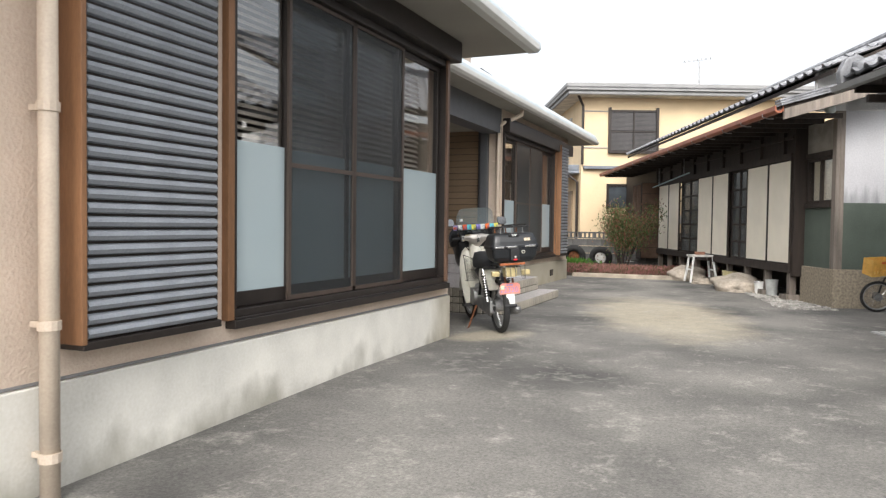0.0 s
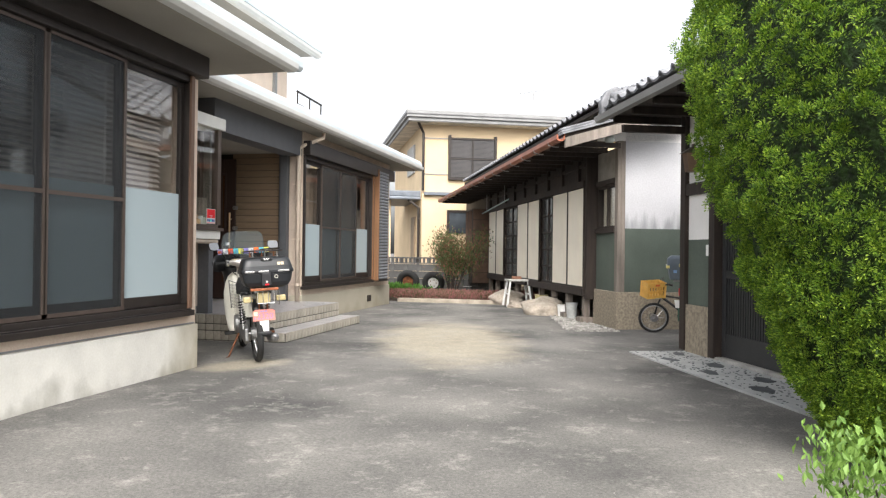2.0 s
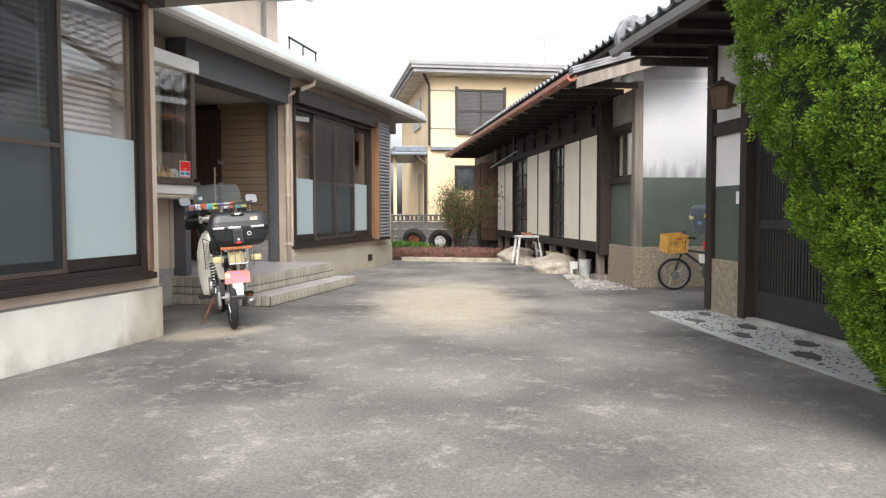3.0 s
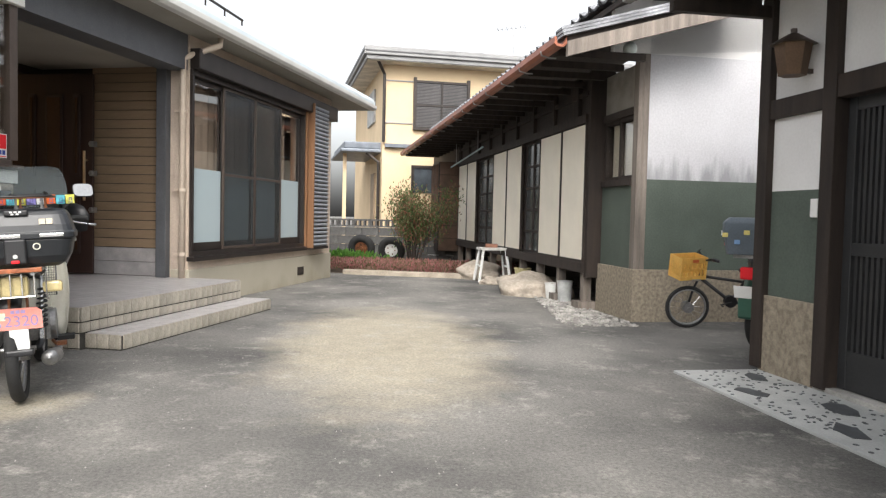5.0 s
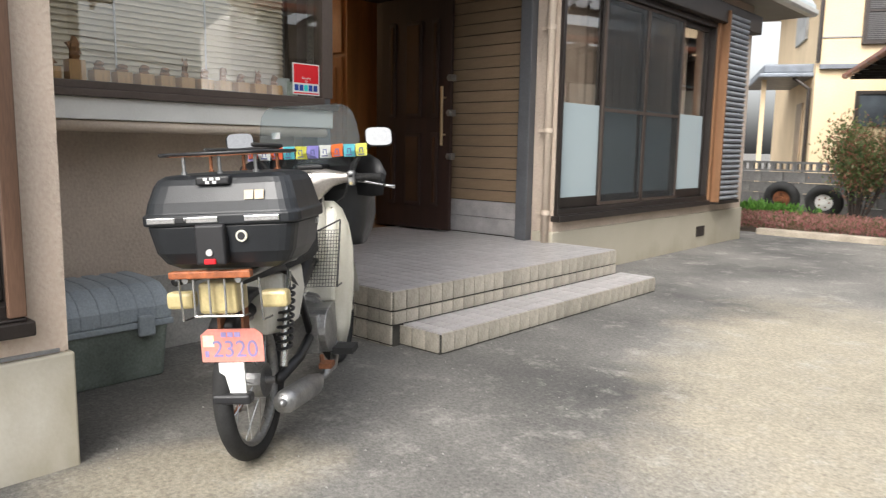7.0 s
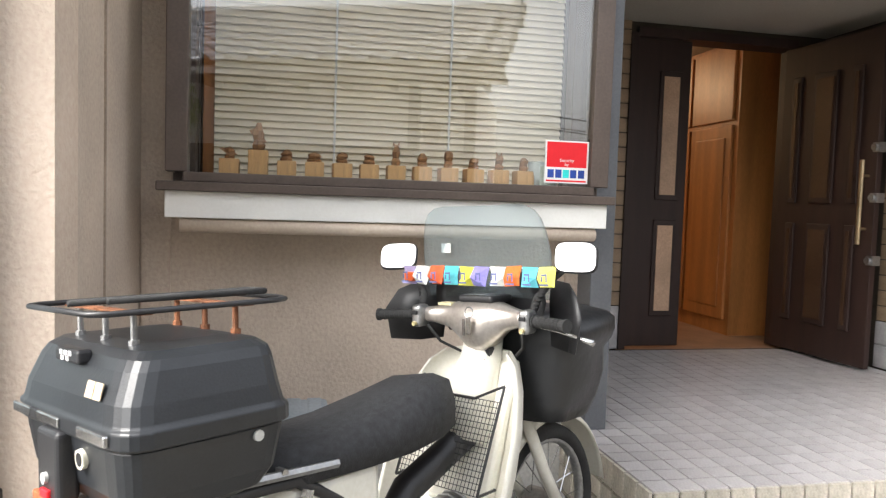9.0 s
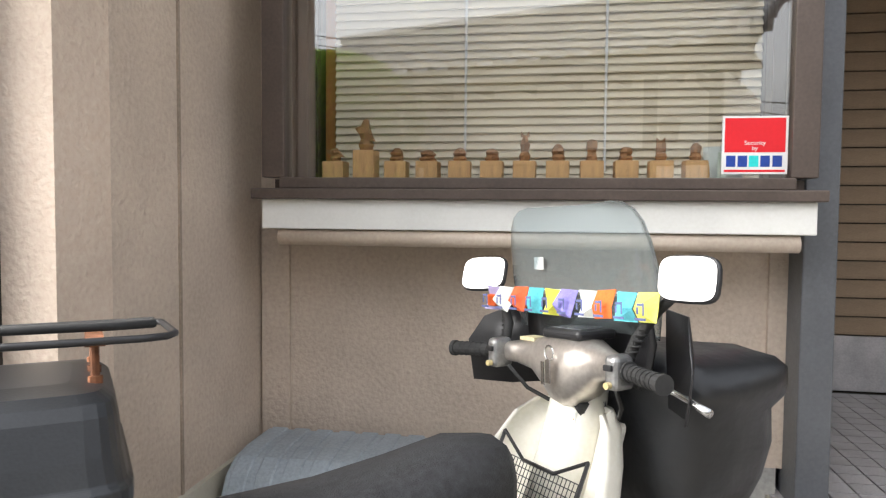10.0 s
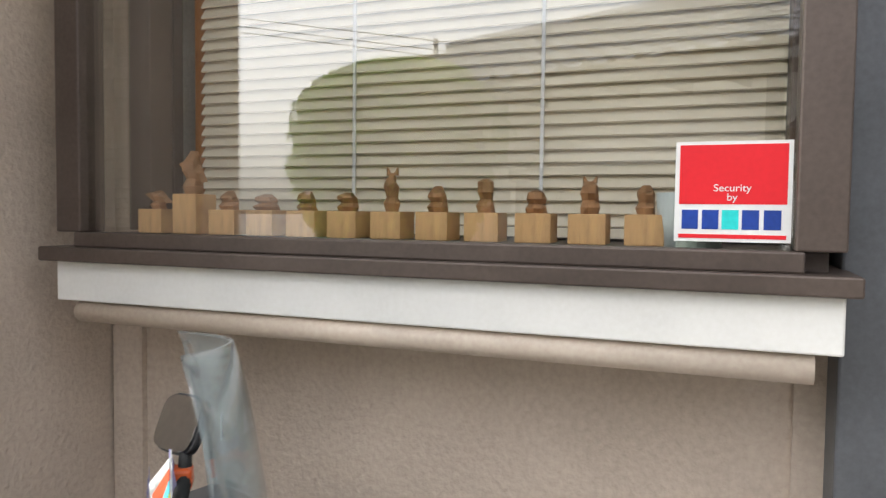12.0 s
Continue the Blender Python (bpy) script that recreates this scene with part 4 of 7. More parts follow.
# ---------------------------------------------------------------- ochre house behind
YH = thing("house", pose(-5.18, 24.15, 0, 0, 0, 24), "yellow ochre two-storey house with grey roof edge", "house")
part("wall", boxes((0.0, 9.5, 0.0, 7.5, 0.0, 5.50)), TAN_WALL, YH)
part("roof", boxes((-0.55, 10.0, -0.55, 8.1, 5.50, 5.62), (-0.62, 10.1, -0.62, 8.2, 5.62, 5.86)), GREY_TRIM, YH, "grey metal roof edge", bevel=0.02)
part("fascia_line", boxes((-0.64, 10.12, -0.64, 8.22, 5.71, 5.74)), mat("dark_grey_fascia", (0.10, 0.10, 0.105), 0.5), YH)
part("soffit", boxes((-0.50, 9.9, -0.50, 8.0, 5.485, 5.50)), mat("cream_soffit", (0.60, 0.55, 0.46), 0.8), YH)
BLUEROOF = mat("blue_grey_roof_metal", (0.16, 0.18, 0.21), 0.45, 0.2)
part("canopy_roof", boxes((-1.15, 0.12, 0.25, 4.2, 3.02, 3.12), (-1.05, 0.06, 0.32, 4.1, 3.12, 3.32)), BLUEROOF, YH, "blue grey canopy roof", bevel=0.03)
part("canopy_band", boxes((0.06, 5.2, -0.14, 0.0, 3.16, 3.26)), BLUEROOF, YH)
part("band", boxes((0.03, 0.90, -0.025, 0.0, 3.84, 3.87), (0.03, 0.90, -0.025, 0.0, 5.03, 5.06), (2.5, 9.4, -0.025, 0.0, 3.84, 3.87)), GREY_TRIM, YH)
wn1 = part("window", boxes((0.94, 2.42, -0.08, 0.0, 3.76, 5.02)), mat("dark_window_glass", (0.03, 0.032, 0.036), 0.25), YH)
part("frame", boxes((0.86, 0.94, -0.13, 0.0, 3.68, 5.16), (2.42, 2.50, -0.13, 0.0, 3.68, 5.16), (0.94, 2.42, -0.13, 0.0, 3.68, 3.76), (0.94, 2.42, -0.13, 0.0, 5.02, 5.08), (1.66, 1.70, -0.12, 0.0, 3.76, 5.02), (0.94, 1.66, -0.12, 0.0, 4.36, 4.41), (1.70, 2.42, -0.12, 0.0, 4.36, 4.41)), BRONZE, wn1)
louvre = mesh_of("louvre", boxes((0.0, 0.70, -0.016, 0.0, 0.0, 0.024)), mat("grey_brown_louvre", (0.085, 0.080, 0.080), 0.5, 0.2))
for i in range(30):
    for x in (0.95, 1.71):
        if abs(i - 15) > 0.5:
            piece("louvre", louvre, wn1, pose(x, -0.085, 3.78 + i * 0.041))
wn2 = part("window", boxes((0.92, 1.62, -0.04, 0.0, 1.90, 2.60)), mat("dark_lower_glass", (0.06, 0.07, 0.08), 0.15), YH)
part("frame", boxes((0.84, 0.92, -0.07, 0.0, 1.84, 2.68), (1.62, 1.70, -0.07, 0.0, 1.84, 2.68), (0.92, 1.62, -0.07, 0.0, 2.60, 2.68)), BRONZE, wn2)
part("side_window", boxes((-0.06, 0.0, 1.6, 3.3, 4.05, 5.05)), mat("grey_side_shutter", (0.34, 0.34, 0.33), 0.5), YH, "grey louvred side window", bevel=0.01)
part("door", boxes((-0.05, 0.0, 1.3, 2.2, 0.3, 2.5)), mat("tan_door", (0.30, 0.22, 0.14), 0.6), YH)
part("porch_post", boxes((-1.02, -0.92, 0.9, 1.0, 0.1, 3.02)), TAN_WALL, YH)
for pts in ([(0.02, -0.06, 3.3), (0.02, -0.06, 5.2), (-0.2, -0.35, 5.5)], [(-0.06, 0.30, 0.2), (-0.06, 0.30, 2.75), (-0.4, 0.4, 3.02)]):
    bm = bmesh.new()
    tube(bm, pts, 0.045, 8)
    part("downpipe", bm, BRONZE, YH)
st = thing("outdoor_stair", pose(-3.6, 22.9, 0.15), "outdoor metal stair with pale stringer and dark handrail", "stair")
bm = bmesh.new()
prism(bm, [(0.0, 0.0), (0.18, 0.0), (2.6, 2.1), (2.6, 2.3)], "y", 0.0, 0.05)
prism(bm, [(0.0, 0.0), (0.18, 0.0), (2.6, 2.1), (2.6, 2.3)], "y", 0.8, 0.85)
part("stringer", bm, GUTTER, st, "pale painted stringer")
bm = bmesh.new()
for i in range(11):
    bx(bm, 0.1 + i * 0.22, 0.36 + i * 0.22, 0.05, 0.8, 0.12 + i * 0.19, 0.15 + i * 0.19)
part("tread", bm, GREY_TRIM, st)
bm = bmesh.new()
tube(bm, [(0.0, 0.02, 0.9), (2.6, 0.02, 3.1)], 0.03, 6)
tube(bm, [(0.0, 0.02, 0.5), (2.6, 0.02, 2.7)], 0.02, 6)
for i in range(5):
    cyl(bm, (0.1 + i * 0.6, 0.02, 0.1 + i * 0.51), (0.1 + i * 0.6, 0.02, 0.98 + i * 0.51), 0.02, n=6)
part("handrail", bm, BRONZE, st)
an = thing("television_aerial", pose(-1.66, 25.2, 5.6), "thin grey television aerial on the roof", "aerial")
bm = bmesh.new()
cyl(bm, (0, 0, 0), (0, 0, 1.1), 0.02, n=6)
part("mast", bm, STEEL, an)
bm = bmesh.new()
cyl(bm, (-0.5, 0, 1.02), (0.35, 0, 1.08), 0.012, n=5)
for i in range(7):
    cyl(bm, (-0.45 + i * 0.13, -0.2, 1.03 + i * 0.009), (-0.45 + i * 0.13, 0.2, 1.03 + i * 0.009), 0.008, n=5)
part("boom", bm, STEEL, an)

# upper storey set back over the rear rooms, with its own eave and a balcony rail
up = thing("upper_storey", pose(-5.25, 14.1, 3.30), "beige upper storey with a pale metal eave and balcony rail", "house storey", kind="structure")
part("wall", boxes((-3.2, 0.0, -5.5, 0.0, 0.0, 1.88)), STUCCO_PINK, up)
part("wall_pipe", boxes((0.0, 0.06, -0.62, -0.54, 0.0, 1.88)), GREY_TRIM, up, "grey downpipe")
part("soffit", boxes((-3.6, 0.42, -6.0, 0.42, 1.88, 1.92)), SOFFIT, up)
bm = bmesh.new()
prism(bm, [(0.42, 1.93), (0.54, 1.95), (0.53, 2.02), (0.40, 2.10), (-3.6, 2.75), (-3.6, 1.93)], "y", -6.05, 0.50)
part("roof_sheet", bm, ROOF_METAL, up, bevel=0.006)
bm = bmesh.new()
prism(bm, [(0.40, 1.84), (0.49, 1.84), (0.53, 1.88), (0.53, 1.945), (0.515, 1.945), (0.49, 1.87), (0.40, 1.87)], "y", -6.05, 0.46)
part("gutter", bm, GUTTER, up, bevel=0.004)
bm = bmesh.new()
tube(bm, [(0.22, 0.0, 1.10), (0.22, 1.20, 1.06)], 0.022, 6)
tube(bm, [(0.22, 0.0, 0.86), (0.22, 1.20, 0.82)], 0.014, 6)
for i in range(3):
    cyl(bm, (0.22, 0.02 + i * 0.58, 0.0), (0.22, 0.02 + i * 0.58, 1.08), 0.016, n=6)
part("balcony_rail", bm, BRONZE, up)

# ---------------------------------------------------------------- entrance interior and door
struct("floor_hall", boxes((-9.0, -5.55, 9.3, 11.5, 0.40, 0.482)), mat("terracotta_hall_floor", (0.30, 0.17, 0.10), 0.45, 0, 0.15, 5, 0.05), "reddish brown tiled hall floor", category="floor")
struct("floor_hall_raised", boxes((-9.0, -7.0, 9.3, 11.5, 0.482, 0.68)), WARMWOOD, "raised wooden hall floor", category="floor")
struct("wall_hall", boxes((-9.1, -9.0, 9.2, 11.6, 0.4, 3.0), (-9.0, -5.75, 9.2, 9.3, 0.4, 3.0), (-9.0, -5.75, 11.5, 11.6, 0.4, 3.0)), INTERIOR, "cream plaster walls of the entrance hall", category="wall")
struct("ceiling_hall", boxes((-9.1, -5.6, 9.2, 11.6, 2.95, 3.0)), INTERIOR, "cream ceiling of the entrance hall", category="ceiling")
cab = thing("hall_cupboard", pose(-7.35, 11.5, 0.482), "tall orange brown wooden hall cupboard", "cupboard")
part("body", boxes((-1.3, 1.3, -0.42, 0.0, 0.0, 2.4)), WARMWOOD, cab)
for i in range(4):
    d = part("door", boxes((-1.28 + i * 0.64, -0.68 + i * 0.64, -0.445, -0.42, 0.12, 1.72)), WARMWOOD, cab, bevel=0.004)
    part("panel", boxes((-1.20 + i * 0.64, -0.76 + i * 0.64, -0.455, -0.445, 0.22, 1.62)), WARMWOOD, d, bevel=0.006)
    part("upper_door", boxes((-1.28 + i * 0.64, -0.68 + i * 0.64, -0.445, -0.42, 1.76, 2.36)), WARMWOOD, cab, bevel=0.004)
stair = thing("hall_stair", pose(-8.3, 9.5, 0.68), "brown wooden stair in the hall", "stair")
bm = bmesh.new()
for i in range(8):
    bx(bm, -0.6, 0.35, 0.0 + i * 0.16, 0.25 + i * 0.16, i * 0.19, 0.19 + i * 0.19)
part("steps", bm, WARMWOOD, stair)
lamp = thing("hall_ceiling_lamp", pose(-7.9, 10.1, 2.95), "round white ceiling lamp, lit", "lamp")
bm = bmesh.new()
cyl(bm, (0, 0, -0.08), (0, 0, 0), 0.13, 0.16, 20)
em = bpy.data.materials.new("warm_lamp_glow")
em.use_nodes = True
em.node_tree.nodes["Principled BSDF"].inputs["Emission Color"].default_value = (1, 0.72, 0.42, 1)
em.node_tree.nodes["Principled BSDF"].inputs["Emission Strength"].default_value = 6
part("diffuser", bm, em, lamp)
pl = new("hall_light", bpy.data.lights.new("hall_light", "POINT"))
pl.data.energy, pl.data.color, pl.data.shadow_soft_size = 3, (1, 0.74, 0.46), 0.15
pl.location = (-7.9, 10.1, 2.72)


def panel_door(name, m, w, h, label, strips, glaze):
    """A dark panelled front door with upright glazed strips, local x across from the hinge."""
    t = thing(name, m, label, "door")
    part("leaf", boxes((0, w, -0.02, 0.02, 0, h)), DOORWOOD, t, bevel=0.004)
    for a, b in strips:
        for z0, z1 in ((0.22, 0.92), (1.06, h - 0.22)):
            q = part("raised_panel", boxes((a * w, b * w, -0.034, -0.02, z0, z1)), DOORWOOD, t, bevel=0.01)
            part("pane", boxes((a * w + 0.03, b * w - 0.03, -0.04, -0.034, z0 + 0.04, z1 - 0.04)), glaze, q)
    return t


LEAF = math.degrees(math.atan2(11.20 - 11.14, -4.72 + 5.56))
d1 = panel_door("door_front", pose(-5.56, 11.13, 0.51, 0, 0, LEAF), 0.86, 2.18, "dark brown panelled front door, standing open", [(0.12, 0.22), (0.36, 0.60), (0.74, 0.84)], mat("dark_amber_glass", (0.06, 0.033, 0.02), 0.25))
bm = bmesh.new()
cyl(bm, (0.80, -0.075, 0.80), (0.80, -0.075, 1.34), 0.014, n=8)
cyl(bm, (0.80, -0.02, 0.90), (0.80, -0.075, 0.90), 0.010, n=6)
cyl(bm, (0.80, -0.02, 1.24), (0.80, -0.075, 1.24), 0.010, n=6)
part("pull_handle", bm, mat("brass_handle", (0.60, 0.46, 0.28), 0.3, 0.9), d1, "long brass pull handle")
bm = bmesh.new()
for z in (1.42, 1.10, 0.70):
    cyl(bm, (0.85, -0.045, z), (0.85, -0.02, z), 0.022, n=10)
    bx(bm, 0.83, 0.885, -0.03, 0.03, z - 0.03, z + 0.03)
part("lock", bm, STEEL, d1)
# light coming through this glazing is painted as an opaque tan
d2 = panel_door("door_side_leaf", pose(-5.60, 9.91, 0.50, 0, 0, 90), 0.45, 2.2, "dark brown fixed door leaf with a glazed strip coloured tan as if lit", [(0.46, 0.86)], mat("amber_glass_lit_tone", (0.46, 0.30, 0.20), 0.35))
struct("trim_door_frame", boxes((-5.70, -5.51, 9.86, 9.91, PZ, 2.72), (-5.70, -5.51, 11.17, 11.22, PZ, 2.72), (-5.70, -5.51, 9.91, 11.17, 2.70, 2.76)), DOORWOOD, "dark brown door frame", category="frame")


# ---------------------------------------------------------------- motorbike: local x forward from the rear contact, y left
def basket_mesh(bm, x0, x1, y0, y1, z0, z1, nx, nz, r):
    for i in range(nx + 1):
        y = y0 + (y1 - y0) * i / nx
        cyl(bm, (x0, y, z0), (x1, y, z1), r, n=4)
    for k in range(nz + 1):
        f = k / nz
        cyl(bm, (x0 + (x1 - x0) * f, y0, z0 + (z1 - z0) * f), (x0 + (x1 - x0) * f, y1, z0 + (z1 - z0) * f), r, n=4)


def rounded(cx, cy, w, h, k, z):
    """A ring with clipped corners, k metres cut, at height z."""
    a, b = w / 2, h / 2
    return [(cx - a + k, cy - b, z), (cx + a - k, cy - b, z), (cx + a, cy - b + k, z), (cx + a, cy + b - k, z), (cx + a - k, cy + b, z), (cx - a + k, cy + b, z), (cx - a, cy + b - k, z), (cx - a, cy - b + k, z)]


IVORY = mat("ivory_motorbike_paint", (0.72, 0.70, 0.62), 0.28, 0, 0.07, 5, 0.02)
GREYBAR = mat("brown_silver_metallic_cover", (0.52, 0.48, 0.44), 0.28, 0.75, 0.12, 6, 0.05)
PINK = mat("pink_number_plate", (0.74, 0.27, 0.22), 0.5, 0, 0.06, 8, 0.02)
BLUEINK = mat("faded_blue_plate_ink", (0.30, 0.25, 0.48), 0.6)
RUST = mat("rusty_iron", (0.23, 0.09, 0.04), 0.8, 0.2, 0.35, 14, 0.3, 100)
AMBER = mat("faded_yellow_lens", (0.52, 0.43, 0.22), 0.3, 0, 0.1, 8, 0.05)
BOXGREY = mat("black_moulded_case", (0.016, 0.018, 0.021), 0.36, 0, 0.15, 8, 0.10, 220)
WOODSLAT = mat("orange_varnished_board", (0.36, 0.11, 0.04), 0.45, 0, 0.25, 5, 0.1, 60, stretch=(1, 8, 8))
MESHSEAT = mat("black_mesh_seat", (0.022, 0.023, 0.026), 0.75, 0, 0.3, 60, 0.8, 260)
def oval(s, a, b):
    """Rounded rectangle of a mirror, in y and z."""
    pts = []
    for k in range(24):
        c, d = math.cos(math.pi * k / 12), math.sin(math.pi * k / 12)
        pts.append((0.321 * s + a * math.copysign(abs(c) ** 0.5, c) * s, 1.165 + b * math.copysign(abs(d) ** 0.5, d) - 0.05 * a * c))
    return pts


MIRROR = mat("mirror_glass", (0.36, 0.36, 0.355), 0.14, 1.0, 0.01, 5, 0.0)
WHITEP = mat("white_plastic", (0.78, 0.78, 0.76), 0.5, 0, 0.05, 6, 0.02)
RED = mat("red_print", (0.74, 0.006, 0.015), 0.6, 0, 0.03, 5, 0.0)


def text(body, size, m, material, name, parent=None, align="CENTER"):
    cu = bpy.data.curves.new(name, "FONT")
    cu.body, cu.size, cu.align_x, cu.align_y, cu.extrude = body, size, align, "CENTER", 0.0006
    tmp = bpy.data.objects.new(name, cu)
    me = bpy.data.meshes.new_from_object(tmp)
    bpy.data.objects.remove(tmp)
    me.materials.append(material)
    ob = new(name, me)
    ob.parent = parent
    ob.matrix_basis = m
    return ob


def spoked_wheel(t, cx, R, name, tyre_r=0.028, spokes=18):
    bm = bmesh.new()
    wheel_ring(bm, (cx, 0, R), R - tyre_r, tyre_r, squash=1.15, n=36)
    w = part(name, bm, RUBBER, t, smooth=True)
    bm = bmesh.new()
    wheel_ring(bm, (cx, 0, R), R - 2 * tyre_r, 0.013, n=32, k=8, squash=1.5)
    part("rim", bm, STEEL, w, smooth=True)
    bm = bmesh.new()
    for i in range(spokes):
        a = 2 * math.pi * i / spokes
        s = 0.03 if i % 2 else -0.03
        b = a + (0.35 if i % 4 < 2 else -0.35)
        cyl(bm, (cx + 0.05 * math.cos(b), s, R + 0.05 * math.sin(b)), (cx + (R - 2 * tyre_r) * math.cos(a), 0, R + (R - 2 * tyre_r) * math.sin(a)), 0.0022, n=4)
    part("spokes", bm, CHROME, w)
    bm = bmesh.new()
    cyl(bm, (cx, -0.055, R), (cx, 0.055, R), 0.062, n=18)
    cyl(bm, (cx, -0.09, R), (cx, 0.09, R), 0.014, n=8)
    part("hub", bm, STEEL, w)
    return w


def motorbike():
    t = thing("motorbike", pose(-2.338, 7.450, G, -3.7, 0, 125.5), "ivory step-through motorbike with top case, windshield and flags", "motorbike")
    W, R = 1.20, 0.285
    spoked_wheel(t, 0.0, R, "rear_wheel")
    spoked_wheel(t, W, R, "front_wheel")
    # fenders
    for cx, a0, a1, m, nm, lab in ((0.0, 20, 132, BLACK, "rear_fender", "black fender"), (W, 5, 150, IVORY, "front_fender", "ivory fender")):
        bm = bmesh.new()
        rings = []
        for i in range(15):
            a = radians(a0 + (a1 - a0) * i / 14)
            ring = []
            for r, y in ((0.315, -0.055), (0.335, -0.04), (0.34, 0.0), (0.335, 0.04), (0.315, 0.055), (0.325, 0.03), (0.33, 0.0), (0.325, -0.03)):
                ring.append((cx + r * math.cos(a), y, R + r * math.sin(a)))
            rings.append(ring)
        loft(bm, rings)
        part(nm, bm, m, t, lab, smooth=True)
    part("mud_flap", boxes((-0.262, -0.255, -0.085, 0.000, 0.325, 0.425)), WHITEP, t, "white splash flap")
    part("fender_tip", boxes((-0.285, -0.235, -0.105, 0.025, 0.29, 0.325)), BLACK, t, bevel=0.01)
    # engine, swing arm, chain case, exhaust
    bm = bmesh.new()
    bx(bm, 0.42, 0.72, -0.13, 0.12, 0.26, 0.42)
    cyl(bm, (0.52, -0.16, 0.34), (0.52, 0.15, 0.34), 0.095, n=20)
    cyl(bm, (0.62, 0.0, 0.36), (0.86, 0.0, 0.40), 0.065, 0.06, 12)
    for i in range(6):
        cyl(bm, (0.70 + i * 0.026, 0, 0.374 + i * 0.004), (0.708 + i * 0.026, 0, 0.375 + i * 0.004), 0.082, n=12)
    part("engine", bm, STEEL, t, "dull grey engine casing", bevel=0.008)
    bm = bmesh.new()
    for s in (-1, 1):
        tube(bm, [(0.0, 0.10 * s, R), (0.25, 0.10 * s, R + 0.01), (0.45, 0.09 * s, R + 0.05)], 0.02, 8)
        tube(bm, [(0.45, 0.09 * s, 0.33), (0.30, 0.10 * s, 0.55), (0.10, 0.11 * s, 0.68), (-0.28, 0.11 * s, 0.70)], 0.016, 8)
    tube(bm, [(0.45, 0, 0.40), (0.55, 0, 0.52), (0.80, 0, 0.62), (0.90, 0, 0.80)], 0.045, 10)
    part("frame", bm, BLACK, t, smooth=True)
    bm = bmesh.new()
    prism(bm, [(-0.06, 0.22), (0.0, 0.18), (0.45, 0.24), (0.48, 0.36), (0.0, 0.38), (-0.06, 0.34)], "y", 0.085, 0.12)
    part("chain_case", bm, STEEL, t, bevel=0.01)
    for s in (-1, 1):
        bm = bmesh.new()
        cyl(bm, (0.01, 0.12 * s, 0.33), (0.12, 0.125 * s, 0.66), 0.014, n=8)
        sh = part("shock_absorber", bm, CHROME, t)
        bm = bmesh.new()
        coil = []
        for i in range(90):
            f, q = 0.16 + 0.68 * i / 89, 2 * math.pi * i / 10
            coil.append((0.01 + 0.11 * f + 0.027 * math.cos(q), (0.12 + 0.005 * f) * s + 0.027 * math.sin(q), 0.33 + 0.33 * f))
        tube(bm, coil, 0.006, 5)
        part("spring", bm, BLACK, sh, smooth=True)
    bm = bmesh.new()
    tube(bm, [(0.80, -0.06, 0.34), (0.72, -0.12, 0.22), (0.50, -0.165, 0.19), (0.28, -0.17, 0.20)], 0.018, 8)
    tube(bm, [(0.28, -0.165, 0.20), (0.22, -0.165, 0.20), (0.18, -0.165, 0.205), (-0.10, -0.16, 0.24), (-0.135, -0.16, 0.245)], [0.02, 0.036, 0.043, 0.043, 0.036], 14)
    cyl(bm, (-0.135, -0.16, 0.245), (-0.155, -0.16, 0.247), 0.014, n=10)
    part("exhaust", bm, STEEL, t, "grey rust-flecked exhaust", smooth=True)
    for q in (-1, 1):
        bm = bmesh.new()
        cyl(bm, (0.56, 0.23 * q, 0.24), (0.56, 0.13 * q, 0.24), 0.012, n=8)
        bx(bm, 0.51, 0.61, min(0.25 * q, 0.16 * q), max(0.25 * q, 0.16 * q), 0.232, 0.258)
        part("footrest", bm, RUBBER, t)
    bm = bmesh.new()
    tube(bm, [(0.42, -0.14, 0.25), (0.36, -0.16, 0.24), (0.30, -0.19, 0.25)], 0.01, 6)
    bx(bm, 0.27, 0.33, -0.22, -0.17, 0.24, 0.26)
    part("kick_pedal", bm, RUST, t, "rusty pedal")
    # ivory body
    for s in (-1, 1):
        bm = bmesh.new()
        rings = []
        for z, xb, xf, y0, y1 in ((0.25, 0.62, 0.66, 0.145, 0.195), (0.32, 0.615, 0.72, 0.12, 0.215), (0.42, 0.635, 0.78, 0.09, 0.228), (0.54, 0.685, 0.83, 0.07, 0.232), (0.66, 0.735, 0.87, 0.06, 0.225), (0.76, 0.78, 0.90, 0.05, 0.20), (0.83, 0.82, 0.915, 0.04, 0.165), (0.865, 0.85, 0.915, 0.03, 0.12)):
            ring = []
            for q in range(7):
                f = q / 6
                ring.append((xf - (xf - xb) * f ** 2.2, (y0 + (y1 - y0) * (1 - (1 - f) ** 1.6)) * s, z))
            ring += [(x + 0.016, y - 0.004 * s, zz) for x, y, zz in reversed(ring)]
            rings.append(ring)
        loft(bm, rings)
        part("leg_shield", bm, IVORY, t, "curved ivory leg shield", smooth=True)
    bm = bmesh.new()
    prism(bm, [(0.74, 0.42), (0.90, 0.83), (0.935, 0.84), (0.78, 0.40)], "y", -0.12, 0.12)
    part("front_shield", bm, IVORY, t, "ivory front panel", bevel=0.02)
    bm = bmesh.new()
    tube(bm, [(0.80, 0, 0.60), (0.86, 0, 0.76), (0.90, 0, 0.92)], [0.075, 0.07, 0.06], 14)
    part("steering_column", bm, IVORY, t, "ivory steering column", smooth=True)
    bm = bmesh.new()
